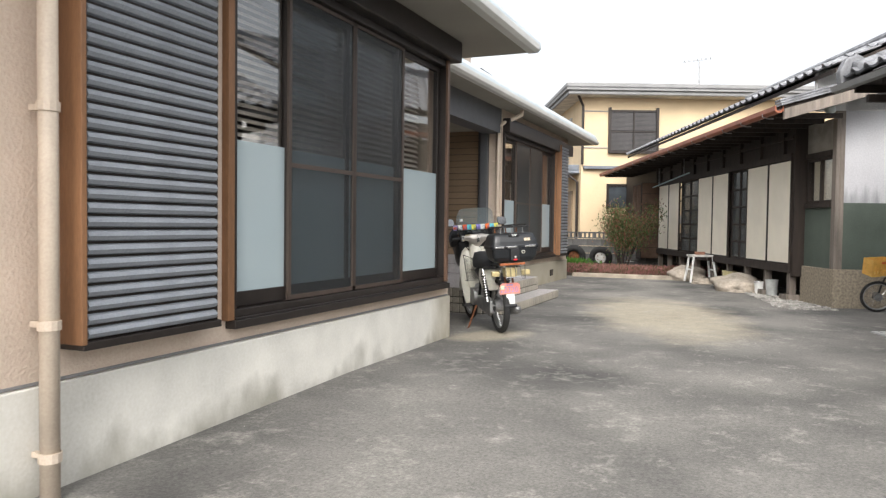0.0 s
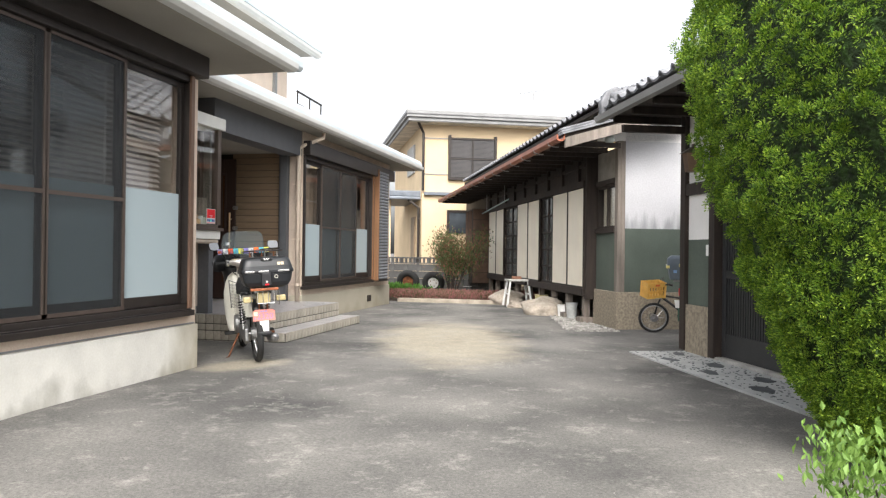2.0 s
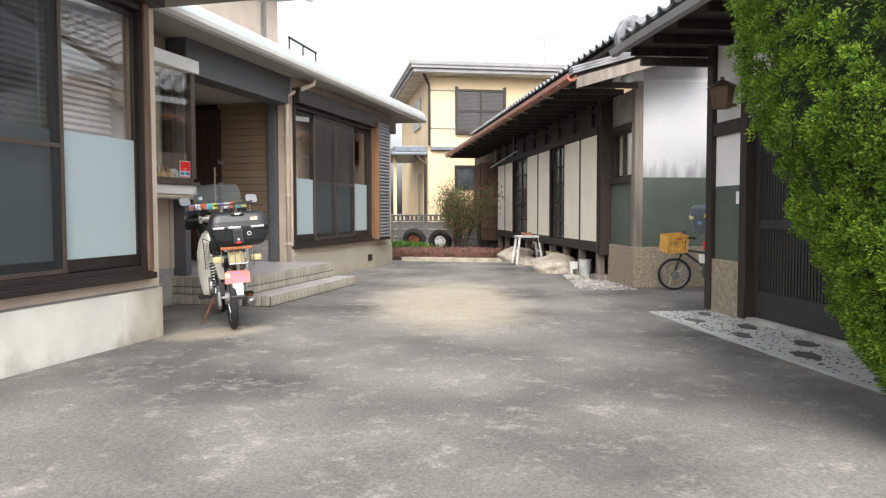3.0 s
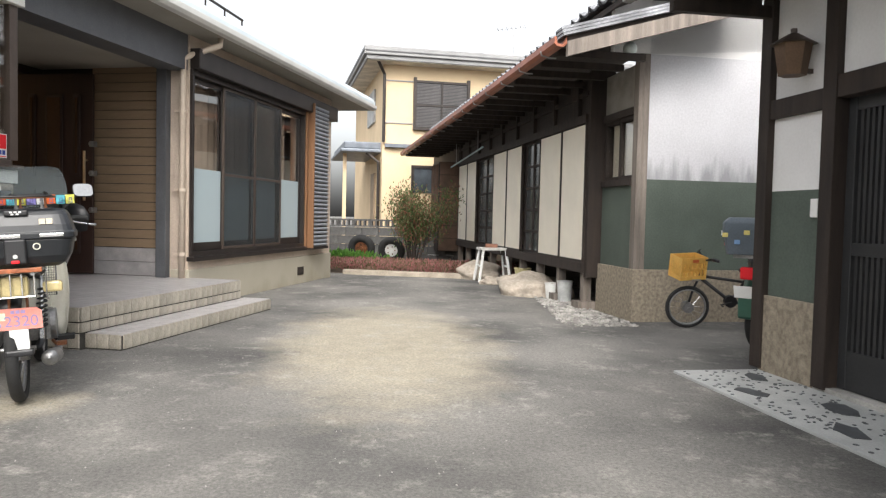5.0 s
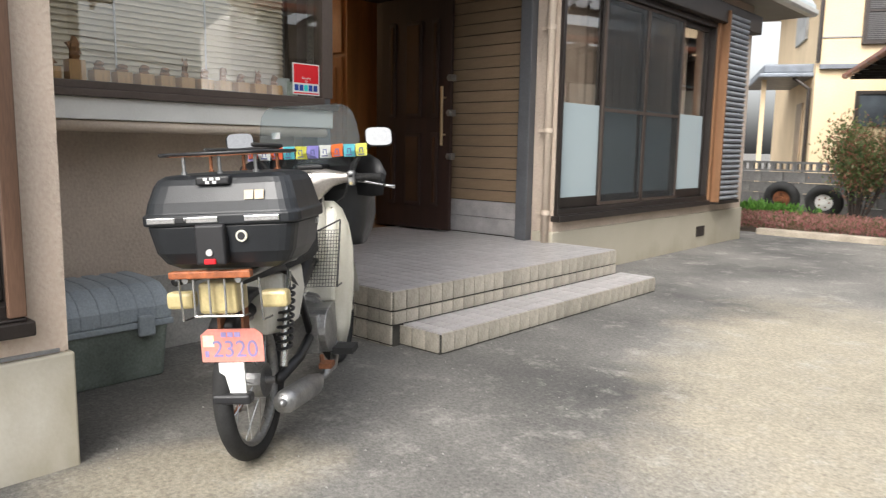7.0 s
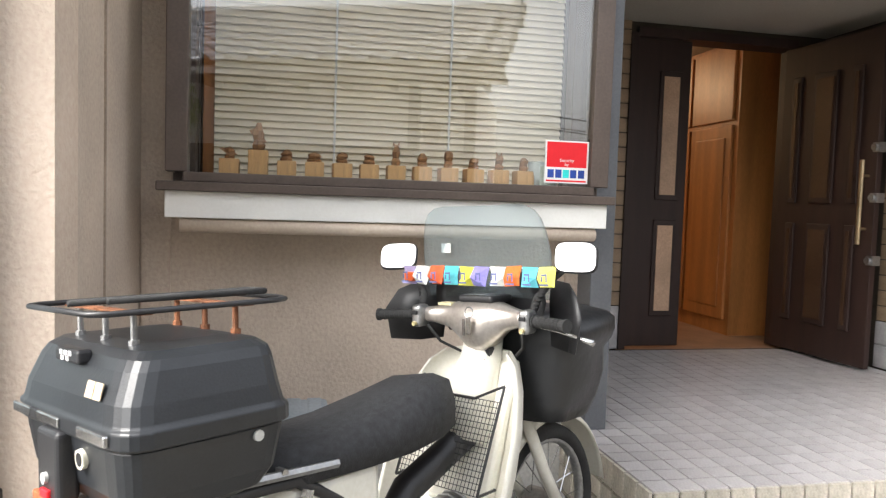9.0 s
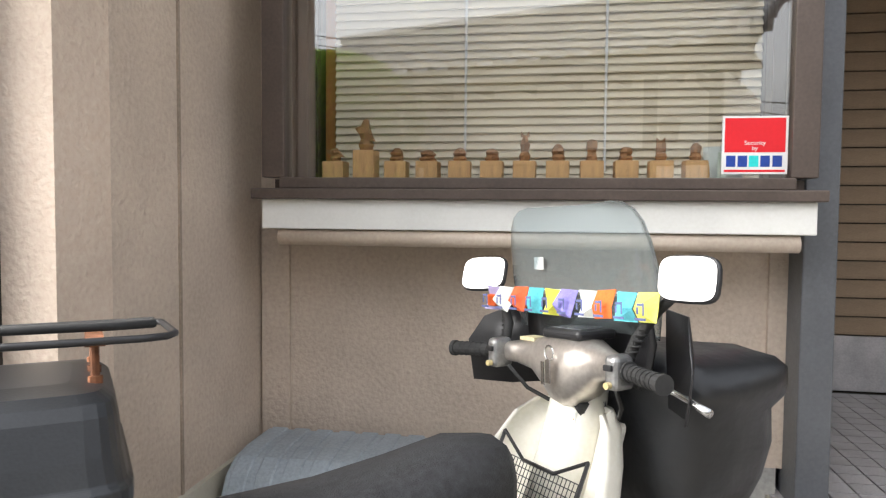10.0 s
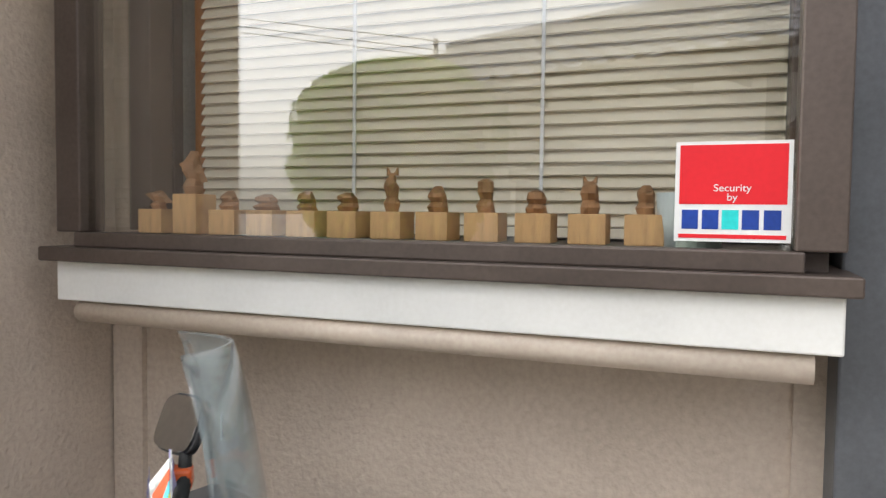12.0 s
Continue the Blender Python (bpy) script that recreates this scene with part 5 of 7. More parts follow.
    loft(bm, [rounded(0.18, 0, 0.30, 0.20, 0.04, 0.44), rounded(0.20, 0, 0.36, 0.24, 0.05, 0.56), rounded(0.22, 0, 0.34, 0.22, 0.05, 0.66)])
    part("side_cover", bm, IVORY, t, "ivory side cover", bevel=0.015)
    bm = bmesh.new()
    basket_mesh(bm, 0.66, 0.775, -0.16, 0.16, 0.50, 0.74, 24, 16, 0.0013)
    for s in (-1, 1):
        cyl(bm, (0.66, 0.16 * s, 0.50), (0.79, 0.16 * s, 0.785), 0.0045, n=6)
        cyl(bm, (0.66, 0.16 * s, 0.50), (0.74, 0.16 * s, 0.50), 0.0045, n=6)
    tube(bm, [(0.79, 0.16, 0.785), (0.775, 0.06, 0.74), (0.775, -0.06, 0.74), (0.79, -0.16, 0.785)], 0.0045, 6)
    tagged(part("inner_basket", bm, BLACK, t), "black woven wire mesh basket", kind="stuff")
    # seat
    bm = bmesh.new()
    rings = []
    for x, w, z0, z1 in ((0.04, 0.11, 0.68, 0.755), (0.12, 0.125, 0.67, 0.765), (0.30, 0.13, 0.665, 0.775), (0.45, 0.125, 0.665, 0.80), (0.58, 0.11, 0.675, 0.83), (0.66, 0.085, 0.69, 0.825), (0.69, 0.05, 0.70, 0.79)):
        rings.append([(x, -w, z0), (x, -w * 1.02, (z0 + z1) / 2), (x, -w * 0.75, z1 - 0.01), (x, 0, z1), (x, w * 0.75, z1 - 0.01), (x, w * 1.02, (z0 + z1) / 2), (x, w, z0), (x, 0, z0 - 0.005)])
    loft(bm, rings)
    part("seat", bm, MESHSEAT, t, "black mesh covered seat", smooth=True)
    # rear rack, board, lamps, plate
    part("rack_board", boxes((-0.375, -0.345, -0.175, 0.085, 0.722, 0.745)), WOODSLAT, t, "orange varnished wooden board", bevel=0.004)
    bm = bmesh.new()
    for y in (-0.13, 0.04):
        tube(bm, [(0.20, y, 0.70), (-0.05, y, 0.715), (-0.36, y, 0.715)], 0.011, 6)
    for x in (-0.28, -0.12, 0.05):
        cyl(bm, (x, -0.14, 0.715), (x, 0.05, 0.715), 0.009, n=6)
    part("rack", bm, STEEL, t)
    wires = [[(-0.345, y, 0.715), (-0.35, y, 0.60), (-0.30, y, 0.595)] for y in (-0.135, -0.08, -0.03, 0.02)]
    wires += [[(-0.35, -0.135, 0.60), (-0.35, 0.02, 0.60)]]
    wires += [[(-0.33, y, 0.715), (-0.32, y, 0.58), (-0.24, y, 0.575)] for y in (-0.185, 0.075)]
    for w in wires:
        bm = bmesh.new()
        tube(bm, w, 0.004, 6)
        part("guard_wire", bm, CHROME, t, "thin wire of the lamp guard")
    part("tail_lamp", boxes((-0.325, -0.22, -0.105, 0.02, 0.60, 0.70)), AMBER, t, "faded yellow tail lamp", bevel=0.012)
    for y in (-0.21, 0.10):
        part("turn_signal", boxes((-0.29, -0.24, y - 0.045, y + 0.045, 0.61, 0.665)), AMBER, t, "faded yellow turn signal", bevel=0.012)
    bm = bmesh.new()
    prism(bm, [(-0.15, 0.425), (0.06, 0.425), (0.06, 0.515), (0.035, 0.535), (-0.125, 0.535), (-0.15, 0.515)], "x", -0.248, -0.245)
    pl = part("number_plate", bm, PINK, t, "pink plate with blue digits")
    face = Matrix.Translation((-0.2495, -0.055, 0.466)) @ Matrix(((0, 0, -1, 0), (-1, 0, 0, 0), (0, 1, 0, 0), (0, 0, 0, 1)))
    text("2320", 0.078, face, BLUEINK, "plate_digits", pl)
    for y0, y1, z0, z1 in ((-0.075, -0.055, 0.508, 0.524), (-0.05, -0.032, 0.508, 0.524), (-0.027, -0.01, 0.508, 0.524), (0.035, 0.048, 0.442, 0.462)):
        part("plate_bar", boxes((-0.2495, -0.248, y0, y1, z0, z1)), BLUEINK, pl)
    part("plate_sticker", boxes((-0.2500, -0.248, 0.015, 0.052, 0.476, 0.514)), mat("white_green_sticker", (0.55, 0.75, 0.5), 0.5), pl, "pale green sticker")
    part("plate_bracket", boxes((-0.245, -0.20, -0.09, -0.08, 0.50, 0.60), (-0.245, -0.20, -0.01, 0.0, 0.50, 0.60)), RUST, t)
    # top case
    cx, cy = -0.195, -0.085

    def soft(w, d, z, dx=0.0, k=8.0):
        """A rounded rectangle ring, d along the bike and w across."""
        ring = []
        for q in range(28):
            c, e = math.cos(2 * math.pi * q / 28), math.sin(2 * math.pi * q / 28)
            ring.append((cx - 0.022 + dx + 0.38 * d * math.copysign(abs(c) ** (2 / k), c), cy + w / 2 * math.copysign(abs(e) ** (2 / k), e), z))
        return ring
    bm = bmesh.new()
    loft(bm, [soft(0.33, 0.27, 0.745), soft(0.40, 0.34, 0.765), soft(0.445, 0.39, 0.80), soft(0.475, 0.415, 0.87), soft(0.478, 0.418, 0.882)])
    case = part("case_base", bm, BOXGREY, t, "black moulded lower case", bevel=0.004)
    bm = bmesh.new()
    loft(bm, [soft(0.490, 0.430, 0.884), soft(0.502, 0.442, 0.888), soft(0.502, 0.442, 0.915), soft(0.486, 0.426, 0.922), soft(0.47, 0.41, 0.955), soft(0.44, 0.375, 1.005, 0.008), soft(0.42, 0.355, 1.022, 0.012), soft(0.38, 0.31, 1.034, 0.014), soft(0.25, 0.20, 1.040, 0.014)])
    lid = part("case_lid", bm, BOXGREY, t, "black case lid with a softly sloped top", bevel=0.004)
    part("lock_plate", boxes((cx - 0.205, cx - 0.165, cy - 0.03, cy + 0.065, 0.765, 0.89)), BLACK, case, bevel=0.01, seg=3)
    part("hinge_plate", boxes((cx - 0.172, cx - 0.145, cy - 0.045, cy + 0.06, 1.004, 1.030)), BLACK, lid, bevel=0.006)
    for y, z in ((0.028, 1.022), (0.008, 1.022), (-0.012, 1.022), (0.022, 1.012), (0.0, 1.012)):
        part("white_print", boxes((cx - 0.1732, cx - 0.172, cy + y - 0.006, cy + y + 0.006, z - 0.004, z + 0.004)), WHITEP, lid)
    for q0, q1, m in ((0.12, 0.215, CHROME), (-0.01, 0.10, CHROME), (0.085, 0.13, BLACK), (-0.20, -0.09, CHROME)):
        part("reflector_strip", boxes((cx - 0.1955, cx - 0.186, cy + q0, cy + q1, 0.893, 0.912)), m, lid, "pale reflective strip" if m is CHROME else "black latch cap", bevel=0.003)
    for p0, p1 in (((cx - 0.203, cy + 0.018, 0.805), (cx - 0.212, cy + 0.018, 0.805)), ((cx + 0.06, cy - 0.242, 0.868), (cx + 0.06, cy - 0.232, 0.868))):
        bm = bmesh.new()
        cyl(bm, p0, p1, 0.010, n=14)
        part("lock_button", bm, mat("pale_grey_lock", (0.55, 0.55, 0.53), 0.4), case, "round pale lock")
    part("red_tab", boxes((cx - 0.212, cx - 0.203, cy + 0.0, cy + 0.036, 0.770, 0.786)), RED, case, bevel=0.003)
    bm = bmesh.new()
    cyl(bm, (cx - 0.176, cy - 0.075, 0.85), (cx - 0.185, cy - 0.075, 0.85), 0.0175, n=18)
    part("round_sticker", bm, mat("round_sticker_print", (0.62, 0.60, 0.50), 0.5), case)
    bm = bmesh.new()
    cyl(bm, (cx - 0.1852, cy - 0.075, 0.85), (cx - 0.186, cy - 0.075, 0.85), 0.012, n=18)
    part("sticker_disc", bm, BLACK, case)
    for y in (-0.105, -0.137):
        ob = part("label_sticker", boxes((-0.001, 0.001, -0.014, 0.014, -0.014, 0.014)), mat("tan_sticker", (0.55, 0.45, 0.32), 0.5), lid)
        ob.matrix_basis = pose(cx - 0.176, cy + y, 0.972, 0, 16, 0)
    for y in (-0.19, -0.075, 0.04):
        for x in (-0.10, 0.10):
            bm = bmesh.new()
            cyl(bm, (cx + x, y, 1.028), (cx + x, y, 1.095), 0.006, n=8)
            cyl(bm, (cx + x, y, 1.028), (cx + x, y, 1.045), 0.010, n=8)
            part("rack_post", bm, RUST if x > 0 else STEEL, t)
    bm = bmesh.new()
    tube(bm, [(cx - 0.16, -0.235, 1.098), (cx + 0.16, -0.235, 1.098), (cx + 0.195, -0.22, 1.098), (cx + 0.21, -0.18, 1.098), (cx + 0.21, 0.03, 1.098), (cx + 0.195, 0.07, 1.098), (cx + 0.16, 0.085, 1.098), (cx - 0.16, 0.085, 1.098), (cx - 0.185, 0.06, 1.098), (cx - 0.185, -0.21, 1.098)], 0.0055, 8, True)
    rk = part("case_rack", bm, BLACK, t, "thin black luggage rack", smooth=True)
    bm = bmesh.new()
    tube(bm, [(cx - 0.15, -0.205, 1.118), (cx + 0.12, -0.20, 1.115), (cx + 0.18, -0.17, 1.113), (cx + 0.185, -0.09, 1.111), (cx + 0.10, -0.06, 1.107), (cx - 0.16, -0.06, 1.107)], 0.0065, 8)
    part("rubber_cord", bm, RUBBER, rk, "black rubber luggage cord", smooth=True)
    for x in (-0.10, 0.10):
        part("rack_bar", boxes((cx + x - 0.013, cx + x + 0.013, -0.235, 0.085, 1.091, 1.095)), RUST, rk, "rusty flat bar")
    # steering head, turned a little
    st = Matrix.Translation((0.872, -0.018, -0.014)) @ pose(0, 0, 0, 0, 0, 6.5)
    def on(ob):
        ob.matrix_basis = st
        return ob
    bm = bmesh.new()
    rings = []
    for y, w, z0, z1 in ((-0.20, 0.022, 0.968, 1.008), (-0.15, 0.026, 0.962, 1.014), (-0.10, 0.036, 0.948, 1.024), (-0.06, 0.054, 0.915, 1.034), (-0.03, 0.066, 0.885, 1.040), (0.0, 0.070, 0.875, 1.042), (0.03, 0.066, 0.885, 1.040), (0.06, 0.054, 0.915, 1.034), (0.10, 0.036, 0.948, 1.024), (0.15, 0.026, 0.962, 1.014), (0.20, 0.022, 0.968, 1.008)):
        o = -0.055 * min(1, abs(y) / 0.20) ** 1.4
        zc, hh = (z0 + z1) / 2, (z1 - z0) / 2
        rings.append([(o + w * math.copysign(abs(math.cos(q)) ** 0.7, math.cos(q)), y, zc + hh * math.copysign(abs(math.sin(q)) ** 0.7, math.sin(q))) for q in [2 * math.pi * k / 16 for k in range(16)]])
    loft(bm, rings)
    hb = on(part("handlebar_cover", bm, GREYBAR, t, "brown silver metallic handlebar cover", smooth=True))
    bm = bmesh.new()
    loft(bm, [[(x, y, z) for x, y in ((-0.05, -0.06), (0.05, -0.075), (0.06, 0.075), (-0.05, 0.06))] for z in (1.030, 1.052)])
    sp = part("speedometer", bm, BLACK, hb, bevel=0.008)
    part("dial", boxes((-0.03, 0.035, -0.045, 0.045, 1.0525, 1.054)), mat("dial_face", (0.22, 0.23, 0.24), 0.12), hb, "glossy dial glass")
    part("indicator_patch", boxes((-0.052, -0.012, 0.085, 0.135, 1.018, 1.026)), mat("yellowed_sticker", (0.66, 0.58, 0.36), 0.5), hb)
    bm = bmesh.new()
    loft(bm, [[(x + dx, y * k, z) for x, y in ((-0.035, -0.04), (0.045, -0.045), (0.045, 0.045), (-0.035, 0.04))] for z, k, dx in ((0.80, 0.85, 0.02), (0.90, 1.0, 0.0))])
    nk = part("neck_cover", bm, BLACK, hb, "black plastic neck cover", bevel=0.01)
    part("warning_label", boxes((-0.0375, -0.030, -0.030, 0.030, 0.845, 0.875)), WHITEP, nk, "white warning label")
    part("label_stripe", boxes((-0.0385, -0.0375, -0.028, 0.028, 0.857, 0.861)), mat("orange_label_print", (0.75, 0.20, 0.04), 0.5), nk)
    for s in (-1, 1):
        bm = bmesh.new()
        cyl(bm, (-0.066, 0.215 * s, 0.988), (-0.105, 0.332 * s, 0.984), 0.0165, n=14)
        cyl(bm, (-0.066, 0.215 * s, 0.988), (-0.067, 0.220 * s, 0.988), 0.021, n=14)
        cyl(bm, (-0.103, 0.326 * s, 0.984), (-0.106, 0.336 * s, 0.984), 0.0195, n=14)
        gp = on(part("grip", bm, RUBBER, t, "black rubber grip"))
        for k in range(6):
            bm = bmesh.new()
            f = 0.15 + k * 0.13
            cyl(bm, (-0.066 - 0.039 * f, (0.215 + 0.117 * f) * s, 0.988 - 0.004 * f), (-0.068 - 0.039 * f, (0.220 + 0.117 * f) * s, 0.988 - 0.004 * f), 0.0178, n=14)
            part("grip_ring", bm, RUBBER, gp)
        bm = bmesh.new()
        bx(bm, -0.095, -0.040, 0.192 * s - 0.018, 0.192 * s + 0.018, 0.950, 1.020)
        sw = on(part("switch_block", bm, STEEL, t, "silver switch block", bevel=0.012, seg=3))
        bm = bmesh.new()
        cyl(bm, (-0.095, 0.192 * s, 0.962), (-0.106, 0.192 * s, 0.962), 0.007, n=10)
        part("switch_button", bm, AMBER, sw)
        part("switch_slider", boxes((-0.103, -0.095, 0.192 * s - 0.010, 0.192 * s + 0.010, 0.990, 1.002)), BLACK, sw, bevel=0.002)
        bm = bmesh.new()
        tube(bm, [(-0.05, 0.195 * s, 1.00), (-0.03, 0.205 * s, 1.05), (-0.015, 0.245 * s, 1.105), (-0.012, 0.30 * s, 1.145), (-0.012, 0.32 * s, 1.155)], [0.012, 0.012, 0.011, 0.008, 0.006], 10)
        mr = on(part("mirror_stem", bm, RUBBER, t, "black ribbed stem", smooth=True))
        bm = bmesh.new()
        for k in range(6):
            wheel_ring(bm, (-0.045 + k * 0.004, (0.197 + k * 0.004) * s, 1.012 + k * 0.011), 0.011, 0.0025, "z", 12, 5)
        part("stem_gaiter", bm, RUBBER, mr, smooth=True)
        bm = bmesh.new()
        prism(bm, oval(s, 0.0625, 0.0455), "x", -0.024, -0.010)
        tilt = Matrix.Translation((-0.01, 0.32 * s, 1.165)) @ pose(0, 0, 0, 0, 20 if s > 0 else 12, 25 if s > 0 else 9) @ Matrix.Translation((0.01, -0.32 * s, -1.165))
        part("mirror_shell", bm, BLACK, mr, bevel=0.005).matrix_basis = tilt
        bm = bmesh.new()
        prism(bm, oval(s, 0.0585, 0.0415), "x", -0.0275, -0.026)
        part("mirror_glass", bm, MIRROR, mr, "bright mirror glass").matrix_basis = tilt
        bm = bmesh.new()
        tube(bm, [(-0.06, 0.17 * s, 0.955), (-0.02, 0.15 * s, 0.90), (0.03, 0.09 * s, 0.86), (0.03, 0.04 * s, 0.80)], 0.005, 6)
        on(part("cable", bm, RUBBER, t, "black control cable", smooth=True))
    bm = bmesh.new()
    tube(bm, [(-0.045, -0.21, 0.975), (-0.02, -0.27, 0.958), (-0.035, -0.335, 0.945), (-0.05, -0.385, 0.935)], [0.009, 0.007, 0.006, 0.009], 8)
    on(part("brake_lever", bm, CHROME, t, "polished brake lever", smooth=True))
    # windshield with its dark lower cowl
    def sheet(rows, thick):
        bm = bmesh.new()
        fr = [[bm.verts.new(p) for p in r] for r in rows]
        bk = [[bm.verts.new((p[0] + thick, p[1], p[2])) for p in r] for r in rows]
        n, k = len(rows), len(rows[0])
        for i in range(n - 1):
            for j in range(k - 1):
                bm.faces.new((fr[i][j], fr[i][j + 1], fr[i + 1][j + 1], fr[i + 1][j]))
                bm.faces.new((bk[i][j], bk[i + 1][j], bk[i + 1][j + 1], bk[i][j + 1]))
        edge = [(i, 0) for i in range(n)] + [(n - 1, j) for j in range(1, k)] + [(i, k - 1) for i in range(n - 2, -1, -1)] + [(0, j) for j in range(k - 2, 0, -1)]
        for (a, b), (c, d) in zip(edge, edge[1:] + edge[:1]):
            bm.faces.new((fr[a][b], fr[c][d], bk[c][d], bk[a][b]))
        return bm
    def row(z, w, x, k=13, bow=0.055):
        return [(x - bow * (2 * j / (k - 1) - 1) ** 2, w * (2 * j / (k - 1) - 1), z) for j in range(k)]
    shield = glass("smoky_clear_windshield", (0.84, 0.88, 0.89), 1.25, 0.02, 0.12, (0.55, 0.62, 0.64))
    on(part("windshield", sheet([row(1.04, 0.215, 0.075), row(1.10, 0.228, 0.07), row(1.17, 0.232, 0.062), row(1.24, 0.222, 0.050), row(1.28, 0.210, 0.042), row(1.305, 0.192, 0.036), row(1.320, 0.165, 0.031), row(1.326, 0.130, 0.029)], 0.004), shield, t, "clear smoky windshield", smooth=True)).visible_shadow = False
    on(part("cowl", sheet([row(0.93, 0.15, 0.085), row(0.98, 0.185, 0.084), row(1.03, 0.20, 0.082), row(1.075, 0.195, 0.078), row(1.12, 0.15, 0.074)], 0.006), BLACK, t, "black windshield cowl", smooth=True))
    part("shield_sticker", boxes((0.884, 0.885, 0.125, 0.165, 1.165, 1.195)), WHITEP, t, "small white printed sticker")
    for s in (-1, 1):
        bm = sheet([[(0.06, 0.20 * s, 0.90), (0.03, 0.27 * s, 0.89), (-0.05, 0.33 * s, 0.90)], [(0.07, 0.19 * s, 1.02), (0.04, 0.28 * s, 1.01), (-0.05, 0.35 * s, 1.0)], [(0.06, 0.20 * s, 1.10), (0.04, 0.27 * s, 1.09), (-0.02, 0.32 * s, 1.06)]], 0.006)
        on(part("hand_guard", bm, BLACK, t, "black hand guard", smooth=True))
    part("signal_box", boxes((0.80, 0.84, 0.215, 0.255, 1.075, 1.105)), mat("orange_reflector", (0.75, 0.13, 0.03), 0.3), t, "orange reflector", bevel=0.005)
    bm = bmesh.new()
    wheel_ring(bm, (0.790, -0.030, 0.99), 0.016, 0.0018, "x", 16, 5)
    bx(bm, 0.785, 0.788, -0.037, -0.021, 0.925, 0.975)
    bx(bm, 0.783, 0.786, -0.017, -0.007, 0.92, 0.97)
    part("keys", bm, CHROME, t, "keys on a ring")
    # black covered front bag
    bm = bmesh.new()
    def sack(x, w, d, z, k=4.0):
        ring = []
        for q in range(36):
            c, e = math.cos(2 * math.pi * q / 36), math.sin(2 * math.pi * q / 36)
            px, py = x + d / 2 * math.copysign(abs(c) ** (2 / k), c), -0.03 + w / 2 * math.copysign(abs(e) ** (2 / k), e)
            n = noise.noise(Vector((px * 9, py * 9, z * 9))) * 0.010 + noise.noise(Vector((px * 22, py * 22, z * 22))) * 0.004
            ring.append((px + c * n * 2, py + e * n * 2, z + n))
        return ring
    loft(bm, [sack(1.10, 0.34, 0.25, 0.64), sack(1.11, 0.38, 0.28, 0.70), sack(1.12, 0.42, 0.31, 0.78), sack(1.12, 0.44, 0.32, 0.86), sack(1.13, 0.47, 0.34, 0.885), sack(1.13, 0.475, 0.345, 0.91), sack(1.13, 0.46, 0.335, 0.945), sack(1.12, 0.43, 0.31, 0.965), sack(1.10, 0.34, 0.24, 0.985), sack(1.09, 0.20, 0.14, 0.995)])
    part("front_bag", bm, mat("black_vinyl", (0.016, 0.017, 0.019), 0.38, 0, 0.2, 4, 0.25, 14, dist=0.02), t, "black vinyl covered front basket", smooth=True)
    for s in (-1, 1):
        bm = bmesh.new()
        tube(bm, [(1.20, 0.075 * s, R), (1.10, 0.075 * s, 0.45), (0.98, 0.06 * s, 0.72)], 0.02, 8)
        part("fork", bm, IVORY, t, smooth=True)
    bm = bmesh.new()
    tube(bm, [(0.48, 0.12, 0.24), (0.40, 0.24, 0.02), (0.36, 0.27, 0.012)], 0.01, 6)
    part("side_stand", bm, RUST, t)
    # string of prayer flags between the mirrors
    cols = [(0.42, 0.38, 0.62), (0.70, 0.72, 0.68), (0.75, 0.12, 0.04), (0.10, 0.48, 0.55), (0.72, 0.70, 0.10), (0.25, 0.22, 0.55), (0.72, 0.74, 0.70), (0.82, 0.16, 0.03), (0.12, 0.50, 0.58), (0.74, 0.72, 0.14)]
    fl = on(part("flag_string", boxes((-0.034, -0.032, -0.275, 0.285, 1.135, 1.138)), WHITEP, t))
    ink = mat("dark_flag_print", (0.12, 0.14, 0.30), 0.8)
    rg = random.Random(8)
    for i, c in enumerate(cols):
        y = 0.257 - i * 0.0555
        bm = bmesh.new()
        a, b, d = rg.uniform(-0.01, 0.01), rg.uniform(-0.02, 0.02), rg.uniform(-0.004, 0.004)
        v = [bm.verts.new(p) for p in ((-0.036, y + 0.026, 1.14), (-0.036, y - 0.026, 1.14 + d), (-0.042 + a, y - 0.024, 1.108), (-0.040 + b, y - 0.025, 1.082 + d), (-0.040 + a, y + 0.025, 1.082), (-0.045 + b, y + 0.026, 1.108))]
        bm.faces.new(v)
        r = bmesh.ops.extrude_face_region(bm, geom=bm.faces[:])
        for q in r["geom"]:
            if isinstance(q, bmesh.types.BMVert):
                q.co.x += 0.0015
        fg = part("flag", bm, mat("flag_cloth", c, 0.85, 0, 0.12, 30, 0.2, 200), fl)
        part("flag_print", boxes((-0.0625, -0.062, y - 0.010, y - 0.006, 1.098, 1.122), (-0.0625, -0.062, y - 0.006, y + 0.008, 1.116, 1.121), (-0.0625, -0.062, y + 0.004, y + 0.009, 1.100, 1.114), (-0.0625, -0.062, y - 0.014, y + 0.014, 1.088, 1.093)), ink, fg)
    return t


motorbike()


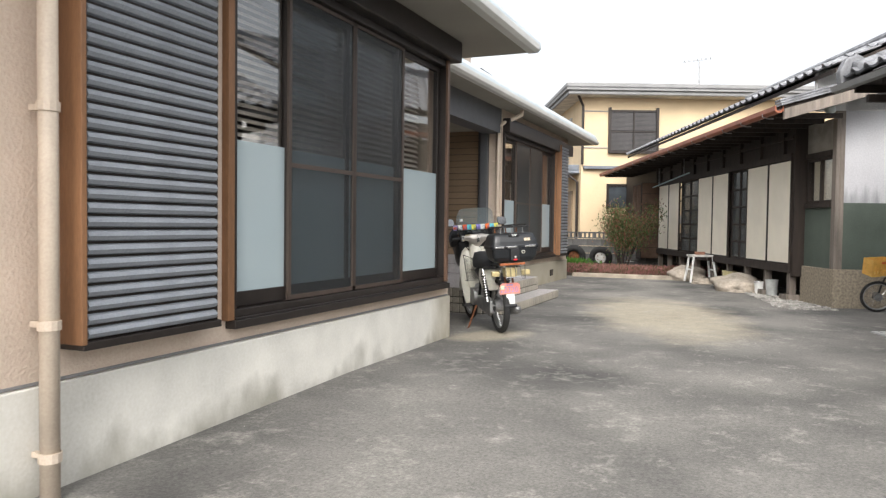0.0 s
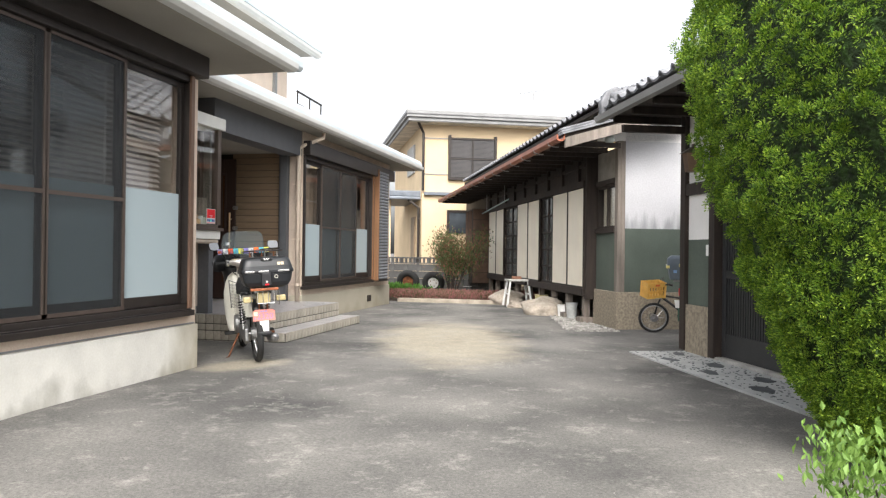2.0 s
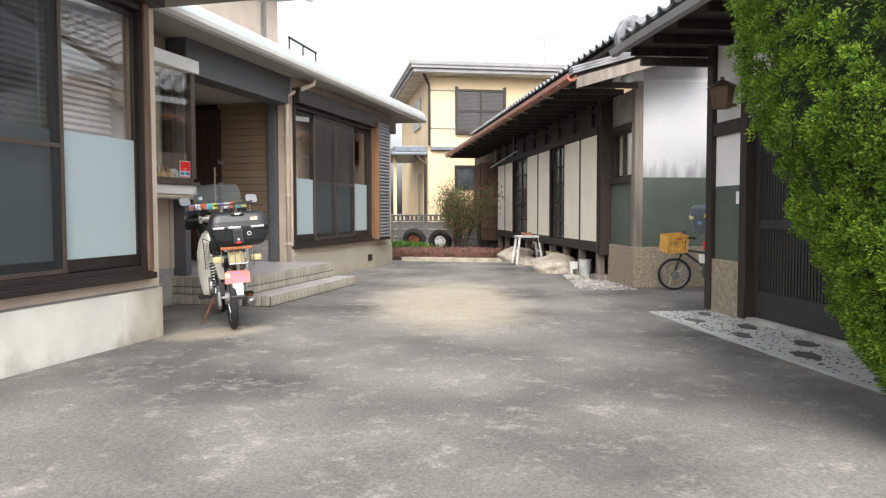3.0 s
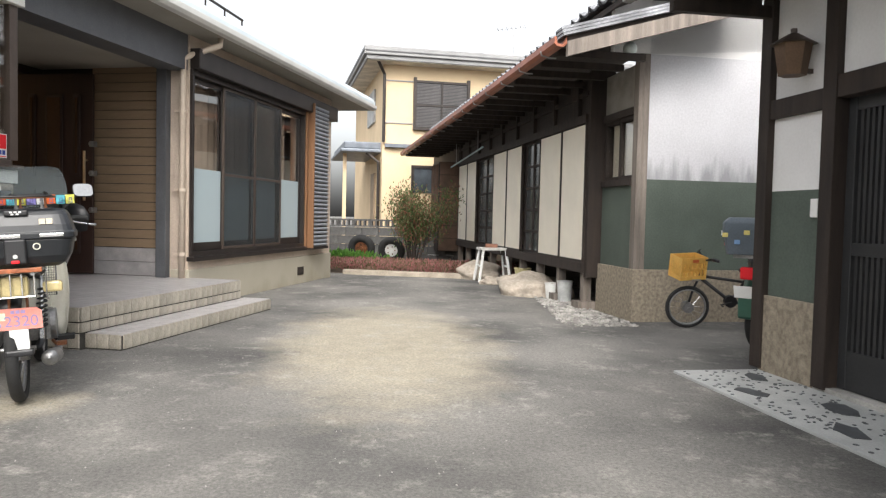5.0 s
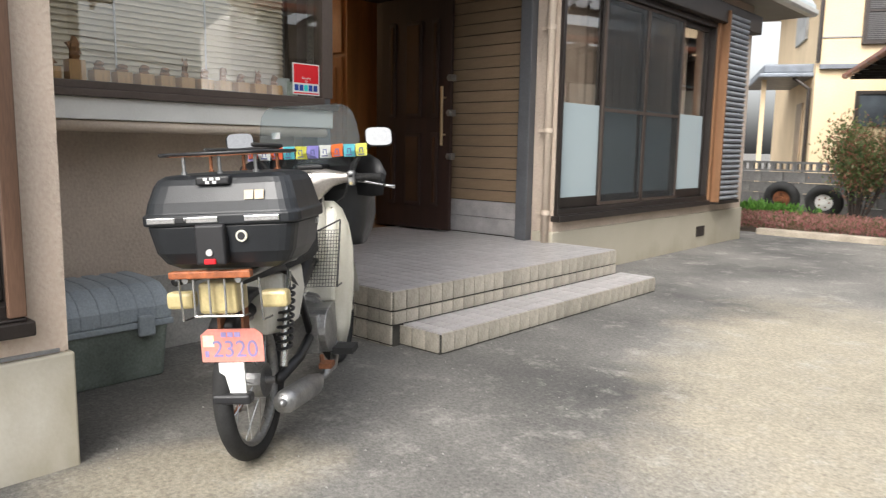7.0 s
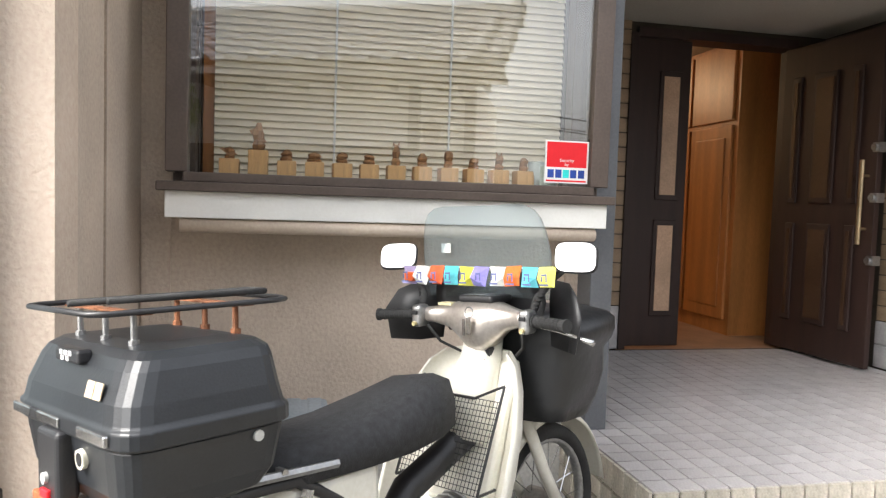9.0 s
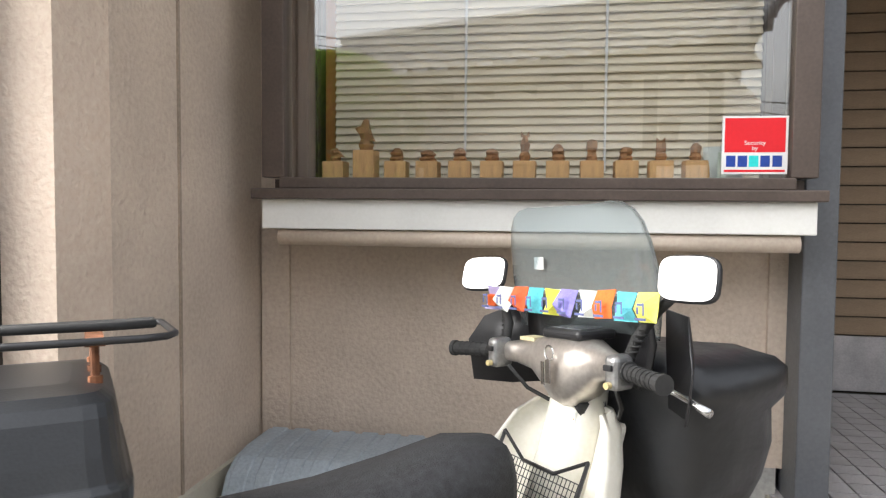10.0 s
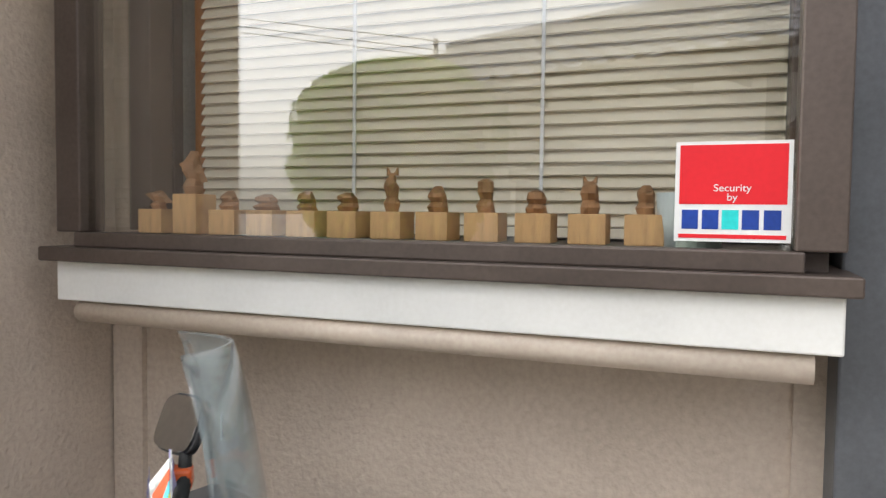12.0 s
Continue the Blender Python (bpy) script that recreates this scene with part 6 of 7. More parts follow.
# ---------------------------------------------------------------- recess: storage box
def deck_box():
    t = thing("storage_box", pose(-3.66, 7.36, G), "blue grey plastic storage box with ribbed rounded lid", "storage box")
    grey = mat("blue_grey_plastic", (0.36, 0.41, 0.45), 0.55, 0, 0.15, 3, 0.1, 90)
    green = mat("grimy_grey_green_plastic", (0.20, 0.235, 0.21), 0.6, 0, 0.3, 4, 0.1, 90)
    bm = bmesh.new()
    loft(bm, [rounded(0, 0, 0.36, 0.66, 0.02, 0.0), rounded(0, 0, 0.40, 0.70, 0.02, 0.26)])
    b = part("tub", bm, green, t, "grimy grey green tub", bevel=0.008)
    part("rim", boxes((-0.215, 0.215, -0.365, 0.365, 0.255, 0.285)), grey, t, bevel=0.006)
    prof = [(0.21, 0.285), (0.205, 0.35), (0.17, 0.41), (0.10, 0.448), (0.0, 0.46), (-0.20, 0.46), (-0.21, 0.285)]
    bm = bmesh.new()
    prism(bm, prof, "y", -0.36, 0.36)
    lid = part("lid", bm, grey, t, "ribbed blue grey lid", bevel=0.012)
    for i in range(8):
        bm = bmesh.new()
        y = -0.31 + i * 0.088
        prism(bm, [(u * 1.012, 0.285 + (v - 0.285) * 1.03) for u, v in prof], "y", y - 0.032, y + 0.032)
        part("rib", bm, grey, lid, bevel=0.008)
    for y in (-0.22, 0.22):
        part("latch", boxes((0.212, 0.24, y - 0.04, y + 0.04, 0.22, 0.32)), grey, t, bevel=0.008)
    return t


deck_box()

# carved figures in the bay window
PALEWOOD = mat("pale_pine", (0.68, 0.42, 0.19), 0.6, 0, 0.12, 12, 0.1, 60, stretch=(1, 6, 1))
CARVED = mat("carved_brown_wood", (0.40, 0.215, 0.10), 0.6, 0, 0.2, 14, 0.2, 60)
rng = random.Random(11)
FIG = [(0.050, 0.040, "perched bird"), (0.10, 0.05, "large bird"), (0.045, 0.05, "head"), (0.04, 0.06, "head"), (0.045, 0.05, "head"), (0.045, 0.05, "head"), (0.085, 0.035, "tall animal"), (0.055, 0.045, "head"), (0.075, 0.04, "upright animal"), (0.05, 0.045, "head"), (0.065, 0.04, "eared head"), (0.06, 0.04, "head")]
for i, (h, w, kind) in enumerate(FIG):
    y, base = 7.309 + 0.1031 * i, 0.098 if i == 1 else 0.06
    bm = boxes((-0.034, 0.034, -0.035, 0.035, 0, base))
    f = thing("wooden_block", BAY @ pose(-3.62, y, 1.5715, 0, 0, rng.uniform(-4, 4)), "pale pine display block on the window sill", "wooden block", "blocks with carved figures")
    part("block", bm, PALEWOOD, f, bevel=0.002)
    bm = bmesh.new()
    fw = w / 2
    rings = []
    for k, (s, o) in enumerate(((0.9, 0.0), (1.0, 0.004), (0.75, -0.002), (0.95, 0.006), (0.8, 0.008), (0.35, 0.0))):
        z = base + h * k / 5 * (0.92 + 0.16 * rng.random())
        rings.append([(fw * s * (0.8 + 0.3 * rng.random()) * math.cos(2 * math.pi * j / 7) + o, fw * s * (0.8 + 0.3 * rng.random()) * math.sin(2 * math.pi * j / 7), z) for j in range(7)])
    loft(bm, rings)
    if i in (0, 1):
        prism(bm, [(-0.035, base + h * 0.75), (-0.01, base + h * 0.4), (0.03, base + h * 0.3), (0.0, base + h * 0.9)], "x", -0.012, 0.012)
    if i in (6, 10):
        for s in (-1, 1):
            cyl(bm, (0, 0.008 * s, base + h * 0.95), (0, 0.012 * s, base + h * 1.15), 0.006, 0.002, 5)
    fg = new("carved_figure", mesh_of("carved_figure", bm, CARVED))
    fg.matrix_basis = f.matrix_basis.copy()
    tagged(fg, "small brown carved wooden figure on a pine block", "figurine", "carved figures")

cup = thing("plastic_cup", BAY @ pose(-3.61, 8.497, 1.5685), "pale blue-white plastic cup on the window sill", "cup")
bm = bmesh.new()
lathe = [(0.027, 0.0), (0.036, 0.105), (0.033, 0.105), (0.025, 0.006)]
loft(bm, [[(q * math.cos(2 * math.pi * j / 16), q * math.sin(2 * math.pi * j / 16), z) for j in range(16)] for q, z in lathe])
part("cup_body", bm, mat("pale_blue_plastic", (0.66, 0.74, 0.74), 0.45), cup, smooth=True)
sg = thing("security_sticker", BAY @ pose(-3.5335 + 0.0035, 8.59, 1.673), "red and white security sign on the bay window", "sign")
part("board", boxes((-0.003, 0.0, -0.090, 0.090, -0.088, 0.088)), WHITEP, sg, "white board")
part("red_field", boxes((0.0, 0.0008, -0.083, 0.083, -0.022, 0.082), (0.0, 0.0008, -0.083, 0.083, -0.082, -0.075)), RED, sg, "red field")
nb, cy2 = mat("navy_print", (0.01, 0.05, 0.30), 0.4), mat("turquoise_print", (0.02, 0.62, 0.60), 0.4)
for a in (-0.078, -0.046, 0.016, 0.049):
    part("logo_bar", boxes((0.0, 0.0008, a, a + 0.026, -0.066, -0.032)), nb, sg, "navy bar")
part("logo_bar", boxes((0.0, 0.0008, -0.015, 0.011, -0.066, -0.032)), cy2, sg, "turquoise bar")
sgm = Matrix(((0, 0, 1, 0.001), (1, 0, 0, 0), (0, 1, 0, 0.006), (0, 0, 0, 1)))
text("Security", 0.018, sgm, WHITEP, "sign_words", sg)
text("by", 0.018, Matrix.Translation((0, 0, -0.016)) @ sgm, WHITEP, "sign_words", sg)
jar = thing("glass_jar", BAY @ pose(-3.60, 8.535, 1.5715), "pale green milky jar behind the sign", "jar")
bm = bmesh.new()
cyl(bm, (0, 0, 0), (0, 0, 0.085), 0.04, 0.045, 16)
part("body", bm, mat("milky_green_glass", (0.55, 0.66, 0.60), 0.3), jar)

# ---------------------------------------------------------------- yard things by the old house
def rock(name, x, y, sx, sy, sz, seed, label, rz=0):
    bm = bmesh.new()
    bmesh.ops.create_icosphere(bm, subdivisions=4, radius=1)
    for v in bm.verts:
        n = v.co.normalized()
        k = 1 + 0.28 * noise.noise(n * 1.3 + Vector((seed, 0, 0))) + 0.10 * noise.noise(n * 4 + Vector((seed, 3, 0)))
        v.co = Vector((n.x * sx * k, n.y * sy * k, max(-0.35, n.z) * sz * k))
    ob = part(name, bm, STONE, None, smooth=True)
    ob.matrix_basis = pose(x, y, G + 0.33 * sz * 0.8, 0, 0, rz)
    return tagged(ob, label, "rock")


rock("garden_rock", -0.18, 14.45, 0.66, 0.42, 0.23, 1.0, "large pale brown garden stone at the veranda", 110)
rock("garden_rock", -1.25, 16.9, 0.55, 0.42, 0.22, 5.0, "large grey white garden stone near the flower bed", 110)
rock("garden_rock", 0.25, 14.0, 0.22, 0.18, 0.16, 9.0, "small brown stone beside the large one", 40)
rock("garden_rock", -0.85, 15.6, 0.2, 0.14, 0.10, 12.0, "small flat stone by the stool", 40)
stool = thing("stool", pose(-0.92, 16.15, G, 0, 0, 20), "white painted square stool with chipped legs", "stool")
part("seat", boxes((-0.24, 0.24, -0.20, 0.20, 0.52, 0.56)), mat("chipped_white_paint", (0.62, 0.61, 0.58), 0.6, 0, 0.2, 9, 0.15), stool, bevel=0.006)
for a in (-1, 1):
    for b in (-1, 1):
        bm = bmesh.new()
        cyl(bm, (0.26 * a, 0.22 * b, 0.0), (0.19 * a, 0.16 * b, 0.52), 0.024, n=6)
        part("leg", bm, WHITEP, stool)
    part("stretcher", boxes((0.22 * a - 0.01, 0.22 * a + 0.01, -0.18, 0.18, 0.24, 0.27)), WHITEP, stool)
brick = part("brick", boxes((-0.10, 0.10, -0.05, 0.05, 0, 0.06)), mat("red_brown_brick", (0.30, 0.15, 0.10), 0.9, 0, 0.2, 20, 0.4), None, bevel=0.005)
brick.matrix_basis = pose(-0.95, 16.18, G + 0.56, 0, 0, 15)
tagged(brick, "red brown brick lying on the stool", "brick")


def bucket(name, x, y, r, h, m, label, z=G):
    t = thing(name, pose(x, y, z), label, "bucket")
    bm = bmesh.new()
    rings = [[(rr * math.cos(2 * math.pi * j / 18), rr * math.sin(2 * math.pi * j / 18), zz) for j in range(18)] for rr, zz in ((r * 0.8, 0), (r, h), (r * 0.94, h), (r * 0.76, 0.02))]
    loft(bm, rings)
    part("body", bm, m, t, smooth=False)
    bm = bmesh.new()
    wheel_ring(bm, (0, 0, h), r, 0.008, "z", 20, 6)
    part("rim", bm, m, t, smooth=True)


bucket("bucket", 0.36, 13.55, 0.10, 0.26, mat("pale_grey_bucket", (0.50, 0.51, 0.50), 0.5, 0, 0.15, 10, 0.1), "pale grey plastic bucket under the veranda edge")
bucket("bucket", 0.18, 13.85, 0.09, 0.20, WHITEP, "white plastic pot under the veranda edge")
bucket("bucket", -0.35, 15.45, 0.13, 0.28, mat("cream_yellow_bucket", (0.62, 0.55, 0.30), 0.5), "cream yellow plastic bucket under the veranda")
# pebble strip
rng = random.Random(5)
bm = bmesh.new()
for i in range(1300):
    s, w = rng.uniform(-0.35, 2.3), rng.uniform(0.08, 0.78)
    if w > 0.80 - 0.18 * max(0, s):
        continue
    r = rng.uniform(0.012, 0.024)
    bmesh.ops.create_icosphere(bm, subdivisions=1, radius=r, matrix=pose(s, w, G + r * 0.2, rng.uniform(0, 90), 0, rng.uniform(0, 90)) @ Matrix.Diagonal((1.3, 1, 0.6, 1)))
tagged(old("pavement_pebbles", bm, mat("pale_pebbles", (0.36, 0.345, 0.32), 0.8, 0, 0.35, 9, 0.3, 60), "strip of pale pebbles along the house base", category="pebbles"), kind="stuff")
# kerb and flower bed
struct("trim_bed_kerb", boxes((-3.7, 1.2, 16.62, 16.78, 0.0, 0.235)), mat("pale_kerb_concrete", (0.36, 0.31, 0.25), 0.9, 0, 0.2, 5, 0.4, 60), "low pale concrete kerb of the flower bed", bevel=0.015, category="kerb")


def leaves(name, n, place, size, cols, seed, label, category="plant", parent=None, kind="stuff", width=0.42, up=0.5):
    """Many small pointed leaves; place(rng) gives the point and the way outwards of each."""
    rg = random.Random(seed)
    V, F = [], []
    for i in range(n):
        p, out = place(rg)
        d = (Vector(out) + Vector((rg.uniform(-1, 1), rg.uniform(-1, 1), rg.uniform(-0.6, 1) + up)) * 0.75).normalized()
        side = d.cross(Vector((rg.uniform(-1, 1), rg.uniform(-1, 1), rg.uniform(-1, 1)))).normalized()
        s = size * rg.uniform(0.6, 1.3)
        nrm = d.cross(side) * s * 0.12
        b = len(V)
        V += [tuple(p), tuple(Vector(p) + d * s * 0.5 + side * s * width * 0.5 + nrm), tuple(Vector(p) + d * s), tuple(Vector(p) + d * s * 0.5 - side * s * width * 0.5 + nrm)]
        F += [(b, b + 1, b + 2), (b, b + 2, b + 3)]
    me = bpy.data.meshes.new(name)
    me.from_pydata(V, [], F)
    m = bpy.data.materials.new(name)
    m.use_nodes = True
    nn, ll = m.node_tree.nodes, m.node_tree.links
    ge, ra = nn.new("ShaderNodeNewGeometry"), nn.new("ShaderNodeValToRGB")
    el = ra.color_ramp.elements
    while len(el) < len(cols):
        el.new(0.5)
    for k, c in enumerate(cols):
        el[k].position, el[k].color = k / (len(cols) - 1), (*c, 1)
    ll.new(ge.outputs["Random Per Island"], ra.inputs[0])
    p = nn["Principled BSDF"]
    ll.new(ra.outputs[0], p.inputs["Base Color"])
    p.inputs["Roughness"].default_value = 0.55
    tl, mx = nn.new("ShaderNodeBsdfTranslucent"), nn.new("ShaderNodeMixShader")
    ll.new(ra.outputs[0], tl.inputs[0])
    mx.inputs[0].default_value = 0.35
    ll.new(p.outputs[0], mx.inputs[1])
    ll.new(tl.outputs[0], mx.inputs[2])
    ll.new(mx.outputs[0], nn["Material Output"].inputs[0])
    me.materials.append(m)
    ob = new(name, me)
    ob.parent = parent
    if parent is None:
        tagged(ob, label, category, kind=kind)
    elif label:
        tagged(ob, label)
    return ob


leaves("heather_bed", 16000, lambda r: ((r.uniform(-4.6, -0.6), 16.8 + r.random() * 1.5, 0.20 + 0.16 * r.random()), (0, 0, 1)), 0.05, [(0.30, 0.10, 0.10), (0.36, 0.17, 0.16), (0.16, 0.10, 0.06), (0.10, 0.11, 0.04)], 2, "low pink flowering ground cover in the bed", "flower bed")
leaves("weeds", 1800, lambda r: ((r.gauss(-4.6, 0.5), r.gauss(18.6, 0.25), 0.16 + 0.25 * r.random()), (0, 0, 1)), 0.10, [(0.06, 0.17, 0.02), (0.12, 0.28, 0.04)], 3, "bright green weeds by the block fence", "weeds")


def fence_blocks():
    t = thing("block_fence", pose(-6.8, 20.6, 0.14), "dark stained concrete block fence with open top course", "fence", kind="structure")
    me = mesh_of("concrete_block", boxes((0.006, 0.394, -0.05, 0.05, 0.006, 0.194)), CONCRETE)
    for j in range(4):
        for i in range(13):
            piece("concrete_block", me, t, pose(i * 0.4 + (0.2 if j % 2 else 0), 0, j * 0.2))
    op = bmesh.new()
    bx(op, 0.006, 0.394, -0.05, 0.05, 0.006, 0.04)
    bx(op, 0.006, 0.394, -0.05, 0.05, 0.15, 0.19)
    for x in (0.006, 0.12, 0.24, 0.355):
        bx(op, x, x + 0.039, -0.05, 0.05, 0.04, 0.15)
    mo = mesh_of("open_block", op, CONCRETE)
    for i in range(13):
        piece("open_block", mo, t, pose(i * 0.4, 0, 0.8))


fence_blocks()


def old_tyre(x, y, R, hub, label, rx):
    t = thing("wheel", pose(x, y, 0.15 + R, rx, 0, 0), label, "wheel")
    bm = bmesh.new()
    wheel_ring(bm, (0, 0, 0), R * 0.72, R * 0.28, "y", 32, 12, 0.95)
    part("tyre", bm, RUBBER, t, smooth=True)
    bm = bmesh.new()
    wheel_ring(bm, (0, 0, 0), R * 0.44, R * 0.07, "y", 24, 8, 1.5)
    cyl(bm, (0, -0.03, 0), (0, 0.03, 0), R * 0.42, n=20)
    cyl(bm, (0, -0.06, 0), (0, -0.03, 0), R * 0.16, n=14)
    part("rim", bm, hub, t, smooth=False)
    bm = bmesh.new()
    for i in range(5):
        a = 2 * math.pi * i / 5
        cyl(bm, (R * 0.28 * math.cos(a), -0.045, R * 0.28 * math.sin(a)), (R * 0.28 * math.cos(a), -0.03, R * 0.28 * math.sin(a)), 0.014, n=6)
    part("wheel_nut", bm, RUST, t)


old_tyre(-4.42, 20.0, 0.32, RUST, "old tyre on a rusty dark rim against the fence", 12)
old_tyre(-3.66, 19.8, 0.31, WHITEP, "old tyre on a white steel rim against the fence", 12)
# garden shrub with reddish tips
shrub = thing("garden_shrub", pose(-2.95, 18.9, 0.15), "loose green shrub with reddish new leaves", "shrub")
rng = random.Random(21)
bm = bmesh.new()
TIPS = []
for i in range(16):
    a, r = rng.uniform(0, 6.28), rng.uniform(0.15, 0.85)
    tip = Vector((r * math.cos(a) * 1.05, r * math.sin(a) * 0.6, rng.uniform(0.8, 1.55)))
    mid = tip * 0.5 + Vector((0, 0, 0.15))
    tube(bm, [(0.06 * math.cos(a), 0.06 * math.sin(a), 0), tuple(mid), tuple(tip)], [0.018, 0.011, 0.004], 5)
    TIPS += [mid, mid * 0.5 + tip * 0.5, tip]
part("stem", bm, DARKWOOD, shrub)


def shrub_place(r):
    c = TIPS[r.randrange(len(TIPS))]
    return (c + Vector((r.gauss(0, 0.13), r.gauss(0, 0.13), r.gauss(0, 0.13))), (0, 0, 0.3))


leaves("foliage", 7500, shrub_place, 0.065, [(0.05, 0.10, 0.03), (0.08, 0.13, 0.035), (0.15, 0.11, 0.05), (0.24, 0.09, 0.06)], 22, "", parent=shrub)


# tall clipped conifer beside the walk
def conifer():
    t = thing("conifer", pose(2.51, 5.06, 0.12, 0, 0, 21), "broad clipped bright green conifer with a domed top", "tree")
    LONG = 1.62      # the crown is longer along the gate than across
    prof = [(0.10, 0.18), (0.30, 0.27), (0.65, 0.43), (1.0, 0.56), (1.35, 0.66), (1.75, 0.76), (2.1, 0.85), (2.5, 0.85), (2.8, 0.76), (3.0, 0.60), (3.12, 0.35), (3.18, 0.06)]

    def radius(z):
        for (a, ra), (b, rb) in zip(prof, prof[1:]):
            if a <= z <= b:
                return ra + (rb - ra) * (z - a) / (b - a)
        return 0.1
    bm = bmesh.new()
    tube(bm, [(0, 0, -0.05), (0.02, 0, 0.6), (0, 0.02, 1.6), (0, 0, 2.7)], [0.10, 0.085, 0.055, 0.02], 8)
    rg = random.Random(31)
    for i in range(26):
        z = rg.uniform(0.4, 2.6)
        a, r = rg.uniform(0, 6.28), radius(z) * 0.75
        tube(bm, [(0, 0, z - 0.15), (r * 0.5 * math.cos(a), r * 0.5 * math.sin(a), z), (r * math.cos(a), r * math.sin(a), z + 0.12)], [0.02, 0.012, 0.004], 5)
    part("trunk", bm, DARKWOOD, t)
    clumps = []
    for i in range(6600):
        z = rg.uniform(2.7, 3.17) if i % 4 == 0 else rg.uniform(0.12, 2.9)
        a = rg.uniform(0, 2 * math.pi)
        k = 1 + 0.13 * noise.noise(Vector((math.cos(a) * 2.4, math.sin(a) * 2.4, z * 2.8))) + 0.06 * noise.noise(Vector((math.cos(a) * 7, math.sin(a) * 7, z * 8))) + rg.uniform(-0.08, 0.04)
        r = radius(z) * k
        o = Vector((math.cos(a), math.sin(a), rg.uniform(0.1, 0.9))).normalized()
        clumps.append((Vector((r * math.cos(a), LONG * r * math.sin(a), z)), o, rg.uniform(0.034, 0.060)))

    def place(r):
        c, o, w = clumps[r.randrange(len(clumps))]
        d = (o * 0.9 + Vector((r.gauss(0, 0.75), r.gauss(0, 0.75), r.gauss(0, 0.75)))).normalized()
        return c + d * w * r.uniform(0.3, 1.0), d * 1.6
    leaves("crown", 640000, place, 0.0175, [(0.04, 0.095, 0.008), (0.09, 0.19, 0.014), (0.19, 0.32, 0.025), (0.34, 0.48, 0.045)], 32, "", parent=t, width=0.42, up=0.2)
    # solid core below the leaves; the crown's inner shade is put into its dark green
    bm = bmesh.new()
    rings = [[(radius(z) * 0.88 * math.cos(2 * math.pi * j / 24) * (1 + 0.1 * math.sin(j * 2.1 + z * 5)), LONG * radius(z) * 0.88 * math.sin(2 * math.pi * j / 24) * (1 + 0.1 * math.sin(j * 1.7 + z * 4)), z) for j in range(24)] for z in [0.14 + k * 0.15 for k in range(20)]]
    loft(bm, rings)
    part("crown_shade_core", bm, mat("crown_shade_green", (0.022, 0.050, 0.008), 0.9, 0, 0.5, 24, 1.0, 40, dist=0.05), t, smooth=True)


conifer()
sprig = thing("small_shrub", pose(1.84, 2.50, 0.07), "small light green shrub at the foot of the conifer", "shrub")
bm = bmesh.new()
rng = random.Random(41)
ST = []
for i in range(26):
    a, r = rng.uniform(0, 6.28), rng.uniform(0.08, 0.32)
    tip = Vector((r * math.cos(a), r * math.sin(a), rng.uniform(0.45, 0.92)))
    tube(bm, [(0, 0, 0), tuple(tip * 0.55), tuple(tip)], [0.008, 0.005, 0.002], 5)
    ST += [tip * 0.4, tip * 0.6, tip * 0.8, tip, tip]
part("stem", bm, DARKWOOD, sprig)
leaves("foliage", 10000, lambda r: (ST[r.randrange(len(ST))] + Vector((r.gauss(0, 0.035), r.gauss(0, 0.035), r.gauss(0, 0.035))), (0, 0, 0.5)), 0.023, [(0.09, 0.18, 0.03), (0.16, 0.28, 0.05), (0.22, 0.36, 0.08)], 42, "", parent=sprig, width=0.5)


